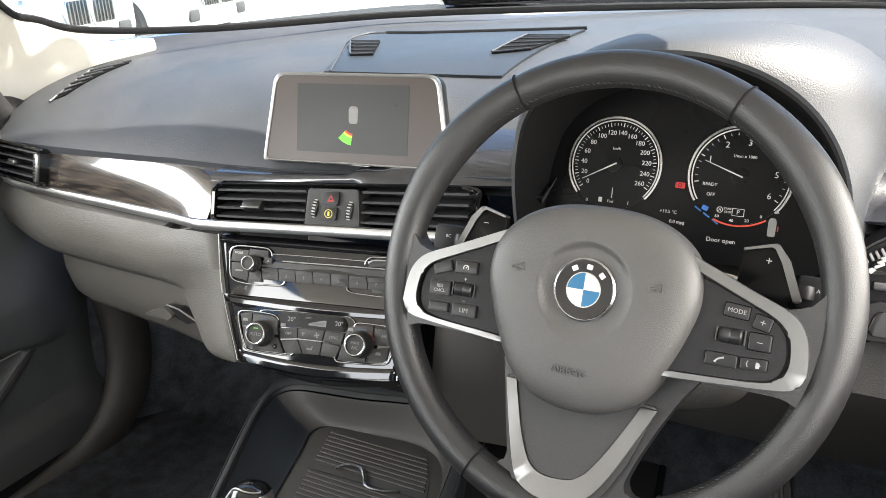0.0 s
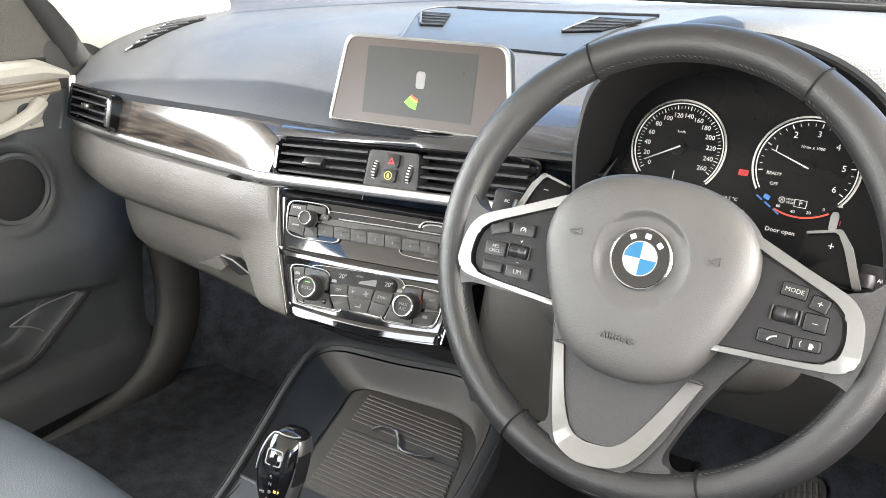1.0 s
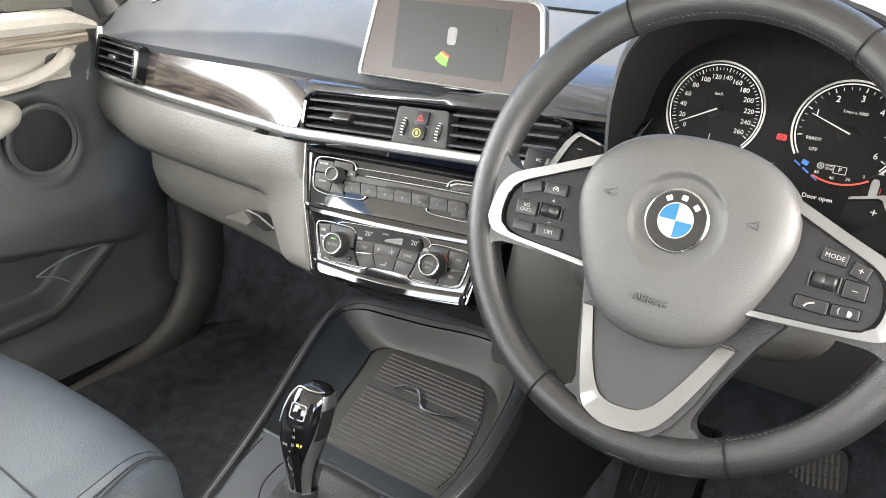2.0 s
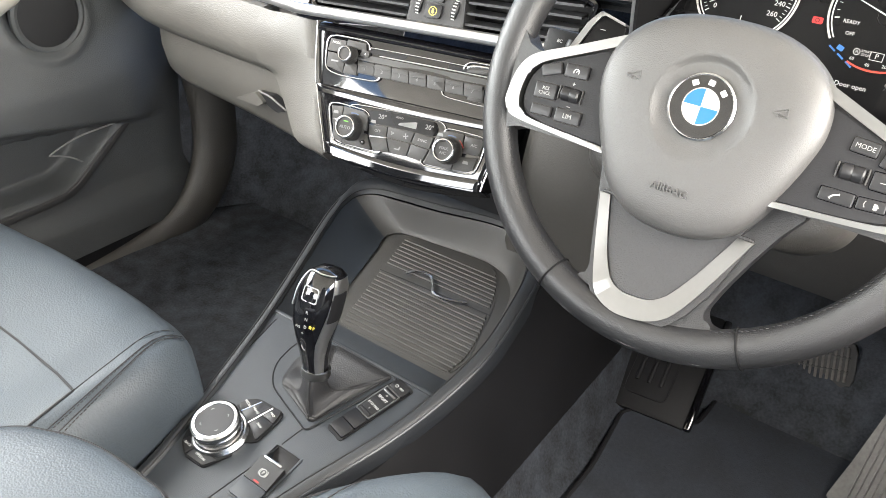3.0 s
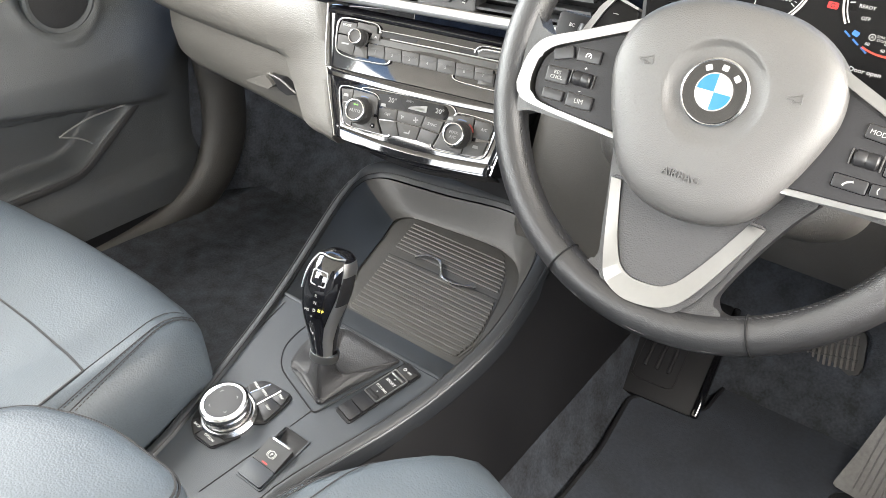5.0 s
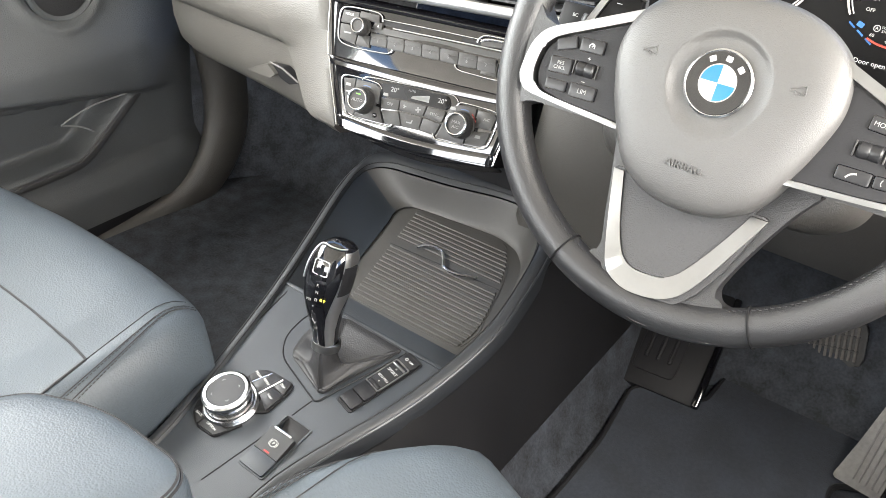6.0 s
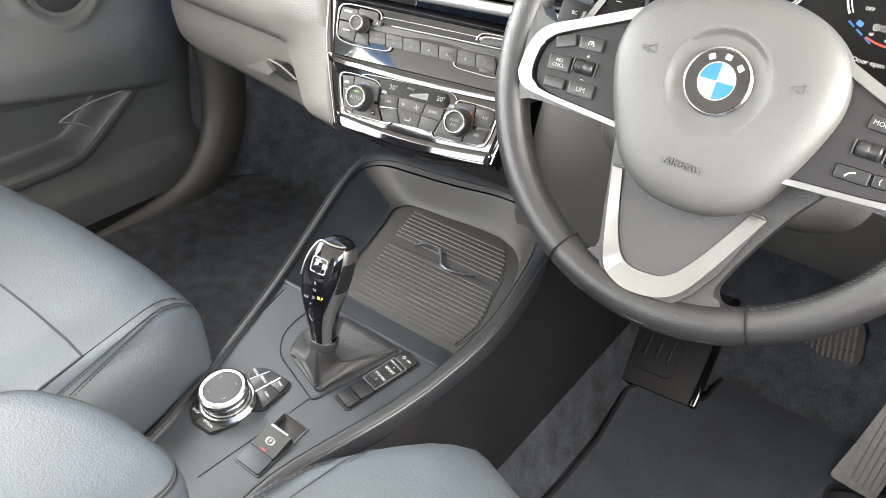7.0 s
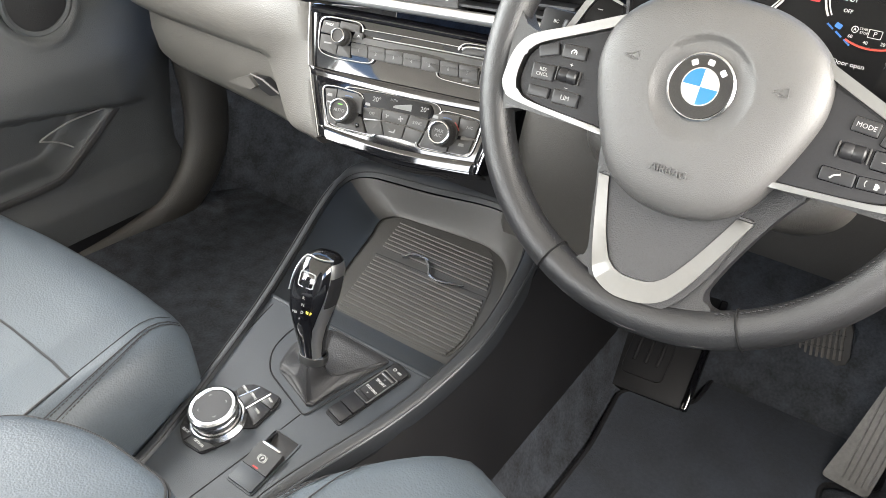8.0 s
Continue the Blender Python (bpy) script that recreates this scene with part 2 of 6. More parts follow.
def tube(path, r, seg=10, closed=False, flat=1.0, up=None):
    """A tube along path; r may be a list. flat: its height over its width."""
    p = [Vector(q) for q in path]
    k = len(p)
    rows, ref = [], Vector(up) if up else None
    for i in range(k):
        d = ((p[(i + 1) % k] if closed or i + 1 < k else p[i]) - (p[i - 1] if closed or i else p[i])).normalized()
        if ref is None:
            ref = d.orthogonal()
        side = (ref - d * ref.dot(d)).normalized()
        if not up:
            ref = side
        oth = d.cross(side)
        ri = r[i] if isinstance(r, (list, tuple)) else r
        rows.append([p[i] + ri * (math.cos(2 * math.pi * j / seg) * oth + flat * math.sin(2 * math.pi * j / seg) * side) for j in range(seg)])
    if closed:
        rows.append(rows[0])
    bm = loft(rows, cap=not closed)
    if closed:
        bmesh.ops.remove_doubles(bm, verts=bm.verts, dist=1e-7)
    return bm


def text(body, size, thick=0.0003, align="CENTER"):
    c = bpy.data.curves.new("t", "FONT")
    c.body, c.size, c.extrude, c.align_x, c.align_y, c.resolution_u = body, size, thick, align, "CENTER", 2
    ob = bpy.data.objects.new("t", c)
    scene.collection.objects.link(ob)
    me = bpy.data.meshes.new_from_object(ob.evaluated_get(bpy.context.evaluated_depsgraph_get()))
    bpy.data.objects.remove(ob)
    bpy.data.curves.remove(c)
    return me


def write(body, size, parent, m, material=None, name="lettering", thick=0.0003):
    return part(name, text(body, size, thick), material or WHITE, parent, m=m)


def T(x, y, z=0.0, rot=0.0):
    return pose(x, y, z, 0, 0, rot)


def arcpts(r, a0, a1, n, cx=0.0, cy=0.0):
    return [(cx + r * math.cos(radians(a0 + (a1 - a0) * i / n)), cy + r * math.sin(radians(a0 + (a1 - a0) * i / n))) for i in range(n + 1)]


def band(r0, r1, a0, a1, n, z0, z1, cx=0.0, cy=0.0):
    """A flat arc between two radii."""
    bm = bmesh.new()
    rows = []
    for (xo, yo), (xi, yi) in zip(arcpts(r1, a0, a1, n, cx, cy), arcpts(r0, a0, a1, n, cx, cy)):
        rows.append([Vector((xi, yi, z0)), Vector((xo, yo, z0)), Vector((xo, yo, z1)), Vector((xi, yi, z1))])
    bm.free()
    return loft(rows)


def mm(pts):
    return [tuple(c / 1000 for c in p) for p in pts]


# frames of reference: origin, right, up
HUB = Vector((0.37, 0.0, 0.95))
WHEEL = axes(HUB, (1, 0, 0), (0, math.sin(radians(24)), math.cos(radians(24))))
STACK = axes((0, 0.10, 0.785), (1, 0.19, 0), (0, 0.47, 1))
VENTS = axes((0.005, 0.154, 0.916), (1, 0.17, 0), (0, 0.4, 1))
SCREEN = axes((0.010, 0.20, 1.018), (1, 0.15, 0), (0, 0.25, 1))
CLUSTER = axes((0.37, 0.25, 0.98), (1, 0, 0), (0, 0.36, 1))
DECK = axes((0, -0.15, 0.53), (1, 0, 0), (0, 1, 0.2))


def cut(bm, holes):
    """bm with the solids holes taken out of it, as a mesh."""
    obs = []
    for b in [bm] + holes:
        me = bpy.data.meshes.new("tmp")
        bmesh.ops.recalc_face_normals(b, faces=b.faces)
        b.to_mesh(me)
        b.free()
        obs.append(new("tmp", me))
    for o in obs[1:]:
        md = obs[0].modifiers.new("cut", "BOOLEAN")
        md.operation, md.object, md.solver = "DIFFERENCE", o, "EXACT"
    out = bpy.data.meshes.new_from_object(obs[0].evaluated_get(bpy.context.evaluated_depsgraph_get()))
    for o in obs:
        bpy.data.objects.remove(o)
    return out


# ---- ground, sky side, car shell ----
def ground_sheet():
    n = 24
    rows = []
    for i in range(n + 1):
        y = -60 + 180 * i / n
        rows.append([Vector((-90 + 180 * j / n, y, 0.0)) for j in range(n + 1)])
    tagged(part("ground", sheet(rows, -0.2), GROUND), "sunlit pale concrete yard", "ground", kind="structure")


def lerp(a, b, t):
    return a + (b - a) * t


def curve1(keys, x):
    """Smooth value at x through (x, value) keys."""
    if x <= keys[0][0]:
        return keys[0][1]
    last = len(keys) - 1
    for i in range(last):
        (x0, v0), (x1, v1) = keys[i], keys[i + 1]
        if x <= x1:
            h = x1 - x0
            d = (v1 - v0) / h
            s0 = 0.5 * (d + (v0 - keys[i - 1][1]) / (x0 - keys[i - 1][0])) if i else d
            s1 = 0.5 * (d + (keys[i + 2][1] - v1) / (keys[i + 2][0] - x1)) if i + 1 < last else d
            t = (x - x0) / h
            return (2 * t ** 3 - 3 * t * t + 1) * v0 + (t ** 3 - 2 * t * t + t) * h * s0 + (3 * t * t - 2 * t ** 3) * v1 + (t ** 3 - t * t) * h * s1
    return keys[-1][1]


def car_shell():
    """Roof, pillars, windscreen, far sides and rear, that close the cabin."""
    # floor pan with the transmission tunnel side carpets
    rows = []
    for y in (-2.2, -1.2, -0.6, -0.2, 0.1, 0.3, 0.42, 0.56, 0.68, 0.74):
        z = 0.325 if y < 0.42 else lerp(0.325, 0.72, (y - 0.42) / 0.32)
        rows.append([Vector((x, y, z + up)) for x, up in ((-0.74, 0.06), (-0.70, 0.0), (-0.32, 0.0), (-0.25, 0.02), (-0.205, 0.07), (-0.16, 0.11), (0.0, 0.12), (0.16, 0.12), (0.200, 0.098), (0.218, 0.055), (0.232, 0.018), (0.250, 0.002), (0.68, 0.0), (0.74, 0.06))])
    tagged(part("floor", sheet(rows, -0.02), CARPET), "dark grey carpeted car floor", "floor", kind="structure")
    # roof
    rows = []
    for i in range(9):
        y = 0.36 - 2.56 * i / 8
        z = 1.50 + 0.04 * math.sin(math.pi * i / 8)
        rows.append([Vector((x, y - 0.16 * max(0, min(1, (x - 0.45) / 0.08)) * max(0, 1 - i / 2), z - (0.15 if x > 0 else 0.10) * abs(x / 0.62) ** 3)) for x in (-0.62, -0.45, -0.2, 0, 0.2, 0.45, 0.54, 0.74)])
    tagged(part("ceiling", sheet(rows, 0.03), TRIMW), "pale grey cloth headlining", "headliner", kind="structure")
    # windscreen
    base = [(-0.67, 0.36, 1.065), (-0.48, 0.50, 1.075), (-0.235, 0.685, 1.080), (0.0, 0.785, 1.081), (0.25, 0.845, 1.082), (0.47, 0.875, 1.081), (0.70, 0.82, 1.075)]
    top = [(-0.58, 0.06, 1.45), (-0.45, 0.20, 1.48), (-0.25, 0.26, 1.50), (0, 0.28, 1.51), (0.25, 0.26, 1.50), (0.45, 0.20, 1.48), (0.58, 0.06, 1.45)]
    b, t = spline(base, 5), spline(top, 5)
    w = part("window_windscreen", sheet([b, [lerp(p, q, 0.5) + Vector((0, 0.03, 0.03)) for p, q in zip(b, t)], t], 0.005), GLASS)
    tagged(w, "clear curved windscreen glass", "windscreen", kind="structure")
    w.visible_shadow = False
    seal = [p + Vector((0.012, -0.012, 0.004)) for p in spline([(-0.50, -0.10, 1.44), (-0.60, 0.13, 1.26), (-0.668, 0.258, 1.133), (-0.662, 0.312, 1.107), (-0.64, 0.385, 1.083)] + base[1:], 8)]
    tagged(part("trim_windscreen_edge", tube(seal, 0.0042, 8, flat=1.4, up=(0, 0, 1)), BLACK), "black windscreen edge band", "trim", kind="structure")
    # front pillars with pale lining
    for s in (1,):
        rows = []
        for k in range(9):
            t = k / 8
            y0, y1 = lerp(0.215, -0.06, t), lerp(0.40, 0.05, t)
            z0, z1 = lerp(0.975, 1.44, t), lerp(1.055, 1.47, t)
            x = lerp(0.685, 0.585, t)
            y0 += 0.06
            rows.append([Vector((s * (x + 0.03), y0 - 0.02, z0)), Vector((s * x, y0, z0)), Vector((s * (x - 0.012), lerp(y0, y1, 0.5), lerp(z0, z1, 0.5))), Vector((s * (x - 0.002), y1, z1)), Vector((s * (x + 0.03), y1 + 0.03, z1))])
        tagged(part("wall_pillar_near", sheet(rows, 0.01), TRIMW), "pale grey fabric-lined front roof pillar", "pillar", kind="structure")
    a = spline([(-0.575, 0.455, 1.064), (-0.612, 0.415, 1.073), (-0.655, 0.345, 1.092), (-0.668, 0.275, 1.125), (-0.60, 0.13, 1.26), (-0.50, -0.10, 1.44)], 6)
    b = spline([(-0.590, 0.450, 1.025), (-0.66, 0.38, 0.975), (-0.715, 0.29, 0.955), (-0.712, 0.215, 1.000), (-0.672, 0.08, 1.18), (-0.57, -0.14, 1.42)], 6)
    rows = [[lerp(p, q, t) + Vector((0.012 * math.sin(math.pi * t), 0, 0)) for t in (0, 0.2, 0.4, 0.6, 0.8, 1)] + [q + Vector((-0.03, -0.01, 0))] for p, q in zip(a, b)]
    tagged(part("wall_pillar_far", sheet(rows, -0.008), TRIMW), "pale cream-lined front roof pillar", "pillar", kind="structure")
    for s in (-1, 1):
        tagged(part("wall_centre_pillar", box(0.06, 0.16, 1.1, (s * 0.70, -1.0, 0.95), 0.02), TRIMW), "pale lined centre roof pillar", "pillar", kind="structure")
    tagged(part("wall_rear", box(1.5, 0.05, 0.8, (0, -2.2, 0.72), 0.02), DARK), "dark trimmed rear wall of the cabin", "wall", kind="structure")
    for s in (-1, 1):
        tagged(part("wall_rear_side", box(0.05, 1.1, 0.62, (s * 0.745, -1.62, 0.63), 0.02), DARK), "dark trimmed rear side of the cabin", "wall", kind="structure")
    # added out of view across the open driver's door, blocks low light
    tagged(part("wall_near_side", box(0.05, 1.25, 0.60, (0.755, -0.33, 0.66), 0.02), DARK), "unseen dark wall added along the driver's side to block light", "wall", kind="structure")
    for s in (-1, 1):
        tagged(part("wall_front_side", box(0.05, 0.62, 0.84 if s > 0 else 0.70, (s * 0.765, 0.58, 0.72 if s > 0 else 0.65), 0.02), DARK), "dark lined side of the footwell", "wall", kind="structure")
    for x in (0.74, -0.745):
        tagged(part("wall_sill", box(0.10, 1.5, 0.14, (x, -0.25, 0.35), 0.02), BLACK), "black door sill", "sill", kind="structure")
    tagged(part("trim_dash_end", box(0.05, 0.15, 0.13, (-0.728, 0.250, 0.945), 0.015), DARK), "dark trim at the end of the dashboard", "trim", kind="structure")
    # bulkhead ahead of the footwells, and kick panel
    tagged(part("wall_bulkhead", box(1.46, 0.03, 0.64, (0, 0.76, 0.645), 0.01), CARPET), "dark carpeted bulkhead", "bulkhead", kind="structure")


ground_sheet()
car_shell()

# ---- dashboard ----
def pad_z(x, y):
    """Height of the dashboard's upper pad."""
    d = max(0.0, y - 0.175 - 0.02 * min(1, max(0, (x + 0.1) / 0.2)))
    c = 0.957 + 0.112 * (1 - math.exp(-d / 0.115))
    side = max(0.0, (-x - 0.25) / 0.45)
    return c - 0.020 * side + 0.012 * max(0, min(1, (x + 0.1) / 0.4))


def front_y(x):
    return curve1([(-0.72, 0.215), (-0.62, 0.192), (-0.45, 0.172), (-0.25, 0.160), (-0.17, 0.160), (0.0, 0.178), (0.2, 0.20), (0.72, 0.21)], x)


dash = thing("dashboard", pose(0, 0, 0), "dark grey soft-touch dashboard with dark wood trim", "dashboard")
xs = [-0.71 + 1.455 * i / 70 for i in range(71)]


def far_y(x):
    return curve1([(-0.72, 0.40), (-0.60, 0.44), (-0.235, 0.70), (0.0, 0.80), (0.25, 0.86), (0.47, 0.89), (0.72, 0.82)], x)


rows = []
for x in xs:
    y0, y1 = front_y(x) + 0.004, far_y(x) + 0.03
    if 0.235 < x < 0.535:
        y0 = 0.40
    r = [Vector((x, y0 + 0.006, pad_z(x, y0 - front_y(x) + 0.166) - 0.012))]
    for k in range(33):
        t = (k / 32) ** 1.6
        yy = lerp(y0, y1, t)
        r.append(Vector((x, yy, pad_z(x, yy - front_y(x) - 0.004 + 0.176) + 0.026 * max(0, (t - 0.86) / 0.14) ** 2 * max(0, min(1, (-0.06 - x) / 0.12)))))
    rows.append(r)
part("upper_pad", sheet(rows, 0.02), PAD, dash, "dark grey grained soft-touch upper pad")

def strip_y(x):
    return curve1([(-0.70, 0.188), (-0.62, 0.180), (-0.41, 0.161), (-0.25, 0.137), (-0.168, 0.116), (0.2, 0.15)], x)


def strip_z(x):
    return curve1([(-0.66, 0.8835), (-0.60, 0.8795), (-0.41, 0.880), (-0.25, 0.8865), (-0.165, 0.8945)], x)


# glossy wood band under the pad, bulging toward the passenger
rows = []
for x in [-0.540 + 0.377 * i / 50 for i in range(51)]:
    y0, y1, z1 = front_y(x) + 0.013, strip_y(x) + 0.001, strip_z(x) + 0.004
    zt = pad_z(x, 0.17) - 0.004
    out = curve1([(-0.54, 0.002), (-0.38, 0.006), (-0.22, 0.006), (-0.165, 0.005)], x)
    rows.append([Vector((x, lerp(y0, y1, t) - out * math.sin(math.pi * t ** 0.8), lerp(zt, z1, t))) for t in [k / 16 for k in range(17)]])
part("wood_trim", sheet(rows, 0.006), WOOD, dash, "glossy dark wood veneer trim")
rows = []
for x in [-0.164 + 0.394 * i / 40 for i in range(41)]:
    y0 = front_y(x) + 0.006
    zt = pad_z(x, 0.17) - 0.002
    v = VENTS @ Vector((x * 1.0, lerp(0.0305, 0.0435, (x + 0.165) / 0.33), 0.002))
    up = 0.066 * max(0, min(1, (x - 0.02) / 0.10))
    top = Vector((x, y0 + up, pad_z(x, 0.17 + up) + (0.005 if up else -0.002)))
    rows.append([lerp(top, Vector((x, v.y, v.z)), t) + Vector((0, -0.006, 0.004)) * math.sin(math.pi * t) for t in [k / 8 for k in range(9)]])
part("wood_trim", sheet(rows, 0.005), WOODB, dash, "glossy dark trim over the centre vents, sky blue in its colour")

rows = []
for x in [0.546 + 0.150 * i / 10 for i in range(11)]:
    lift = 0.05 * (x - 0.546)
    rows.append([Vector((x, y, z + lift)) for y, z in ((0.262, 0.992), (0.256, 0.9945), (0.245, 0.9915), (0.228, 0.983), (0.212, 0.972), (0.204, 0.964))])
part("wood_trim", sheet(rows, 0.005), WOODB, dash, "glossy dark trim beside the instruments, sky blue in its colour")
rows = []
for x in [0.540 + 0.156 * i / 10 for i in range(11)]:
    lift = 0.05 * (x - 0.546) - 0.030 * max(0, 0.585 - x) ** 2 / 0.0020
    rows.append([Vector((x, y, z + lift)) for y, z in ((0.215, 0.964), (0.204, 0.962), (0.196, 0.955), (0.192, 0.935), (0.190, 0.90), (0.192, 0.87), (0.20, 0.855))])
outer = part("outer_vent", sheet(rows, 0.006), BLACK, dash, "black outer air vent housing")
part("vent_edge", tube(spline([(x, 0.195, 0.958 + 0.05 * (x - 0.546) - 0.030 * max(0, 0.585 - x) ** 2 / 0.0020) for x in (0.542, 0.552, 0.562, 0.575, 0.60, 0.65, 0.69)], 4), 0.0010, 6), SATIN, outer, "silver vent edge")
for k in range(7):
    part("wheel_ridge", box(0.0022, 0.004, 0.0075, (0, 0, 0), 0.0008), GREY, outer, m=pose(0.553 + 0.0042 * k, 0.1905, 0.9335 + 0.0028 * k, 0, -30, 0))

# satin strip along the whole width
pts = [Vector((-0.690, 0.210, 0.950)), Vector((-0.684, 0.200, 0.905)), Vector((-0.672, 0.193, 0.8875))] + [Vector((x, strip_y(x), strip_z(x))) for x in (-0.64, -0.60, -0.5, -0.41, -0.33, -0.25, -0.20, -0.168)] + [VENTS @ Vector((x, y, 0.004)) for x, y in ((-0.10, -0.0215), (0.0, -0.019), (0.1, -0.0165), (0.172, -0.0145))]
part("satin_strip", tube(spline(pts, 8), 0.0068, 10, flat=0.75, up=(0, -1, 0.2)), LEVERS, dash, "satin silver trim strip")

# lower dashboard on the passenger side
LOW = [(0.012, 0.0), (-0.008, -0.004), (-0.020, -0.022), (-0.025, -0.048), (-0.021, -0.072), (-0.006, -0.088), (0.012, -0.094), (0.04, -0.098)]
rows = []
for i in range(37):
    x = -0.70 + 0.445 * i / 36
    edge = curve1([(-0.70, 0.030), (-0.62, 0.012), (-0.56, 0.0), (-0.25, 0.0)], x)
    rows.append([Vector((x, strip_y(x) + edge + a, strip_z(x) - 0.007 + z)) for a, z in LOW])
part("lower_panel", sheet(rows, 0.006), PADL, dash, "grey grained lower dashboard panel")
endp = rows[-1]
rows = []
for i in range(31):
    x = -0.585 + 0.42 * i / 30
    y0 = strip_y(x) + 0.006
    prof = [(0.008, 0.792), (0.002, 0.770), (0.002, 0.735), (0.010, 0.700), (0.024, 0.684), (0.06, 0.674), (0.20, 0.668)]
    side = 0.02 * max(0, (-x - 0.5) / 0.085) ** 2
    rows.append([Vector((x, y0 + a + side, z)) for a, z in prof])
gb = part("glovebox_door", sheet(rows, 0.006), PADL, dash, "grey glovebox door")
LATCH = axes((-0.27, 0.139, 0.75), (1, -0.1, 0), (0, 0, 1))
part("latch", prism(rpoly(mm([(-62, -19), (-30, -4), (-12, 4), (4, -7), (-8, -15)]), 0.002), -0.006, 0.010, 0.004), PADL, gb, "grey wedge-shaped glovebox latch", m=LATCH)
part("latch_recess", prism(rpoly(mm([(-10, 2), (16, 6), (52, -6), (26, -16), (6, -12)]), 0.003), -0.006, 0.004, 0.001), BLACK, gb, "dark latch recess", m=LATCH)
part("latch_edge", tube([Vector((x / 1000, y / 1000, 0.005)) for x, y in ((-12, 5), (14, 4), (48, -6))], 0.0016, 6), PADL, gb, m=LATCH)
rows = []
for i in range(11):
    x = -0.71 + 0.9 * i / 10
    rows.append([Vector((x, y, z)) for y, z in ((0.30, 0.668), (0.45, 0.66), (0.72, 0.655))])
part("underside", sheet(rows, 0.01), BLACK, dash)

# cheek that flows down the passenger side of the centre stack
CHEEK = [(-218, 35, -0.045), (-198, 12, -0.04), (-181, -8, -0.034), (-159, -34, -0.026), (-135, -43, -0.018), (-108, -45, -0.01)]
lowc = [p.copy() for p in endp[1:5]] + [STACK @ Vector((x / 1000, y / 1000, z)) for x, y, z in CHEEK]
B = spline(lowc, 4)
k = len(B)
rows = []
for i, q in enumerate(B):
    t = i / (k - 1)
    ex = lerp(-0.1435, -0.0985, t)
    e = STACK @ Vector((ex, lerp(0.109, -0.043, t), -0.25 * ex ** 2 - 0.002))
    w = (e - q).length
    out = min(1, w / 0.05)
    mid = lerp(q, e, 0.5) + Vector((0, -0.005, 0.002)) * out
    rows.append([q + Vector((0, 0.03, 0)), q, lerp(q, mid, 0.5) + Vector((0, -0.003, 0)) * out, mid, lerp(mid, e, 0.6) + Vector((0, -0.004, 0.001)) * out, e + Vector((-0.0025, -0.002, 0)), e + Vector((-0.0015, 0.004, 0)), e + Vector((0.004, 0.03, 0))])
part("stack_cheek", sheet(rows, 0.005), PADL, dash, "grey grained side of the centre stack", sharp=70)

part("inner_panel", sheet([[Vector((x, 0.215 + 0.10 * (x + 0.15) ** 2, z)) for z in (0.655, 0.70, 0.75, 0.80)] for x in (-0.30, -0.22, -0.15, -0.06, 0.10)], 0.006), BLACK, dash)
# driver's side lower panels
rows = []
for i in range(13):
    x = 0.14 + 0.57 * i / 12
    rows.append([Vector((x, y, z)) for y, z in ((0.30, 0.885), (0.25, 0.872), (0.215, 0.855), (0.19, 0.80), (0.21, 0.73), (0.24, 0.69), (0.32, 0.67))])
part("knee_panel", sheet(rows, 0.008), KNEE, dash, "dark brown-grey driver's knee panel")
rows = []
for k in range(13):
    t = k / 12
    z = lerp(0.905, 0.645, t)
    back = 0.02 * math.sin(math.pi * t)
    rows.append([Vector((x, y - back * f, z)) for x, y, f in ((0.118, 0.30, 0), (lerp(0.142, 0.105, t), 0.185, 0.2), (lerp(0.150, 0.116, t), 0.172, 0.6), (lerp(0.165, 0.140, t), 0.174, 1.0), (0.20, 0.182, 1.0), (0.25, 0.186, 0.7), (0.30, 0.192, 0.3))])
# lit stretch of the knee panel, lightened by colour
part("knee_side_panel", sheet(rows, 0.006), LITBROWN, dash, "panel beside the steering column, its lit brown put into the colour", sharp=60)

# instrument hood: outer shell with an arched mouth
rows = []
mouth = [(0.232, 0.86), (0.226, 0.94), (0.228, 1.0), (0.240, 1.046), (0.275, 1.083), (0.33, 1.104), (0.395, 1.108), (0.455, 1.093), (0.500, 1.062), (0.528, 1.015), (0.540, 0.95), (0.545, 0.86)]
arch = spline([(a, b, 0) for a, b in mouth], 5)
c0 = Vector((0.385, 0.93, 0))
for k, (yy, sc, dz) in enumerate([(0.345, 0.90, -0.055), (0.25, 0.955, -0.018), (0.185, 0.985, -0.003), (0.168, 1.0, 0.0), (0.166, 1.018, 0.001), (0.175, 1.038, 0.003), (0.22, 1.056, 0.003), (0.30, 1.062, 0.0), (0.345, 1.060, -0.004), (0.375, 1.055, -0.016), (0.46, 1.05, -0.06)]):
    wd = max(0, sc - 1.03) / 0.03
    rows.append([Vector((c0.x + (p.x - c0.x) * sc * (1 + (0.26 * min(1, wd) * min(1, max(0, p.y - 0.96) / 0.08) if p.x > c0.x else 0)), yy + 0.10 * max(0, 0.99 - p.y), (p.y - c0.y) * sc + c0.y + dz + (0.20 * min(1, wd) * max(0, p.x - c0.x) * max(0, p.y - c0.y) / 0.17 if p.x > c0.x else 0))) for p in arch])
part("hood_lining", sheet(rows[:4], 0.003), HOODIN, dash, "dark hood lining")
part("instrument_hood", sheet(rows[3:], 0.004), PAD, dash, "dark grained hood over the instruments")


def on_pad(x, y, up=0.0):
    return Vector((x, y, pad_z(x, y - front_y(x) - 0.004 + 0.176) + up))


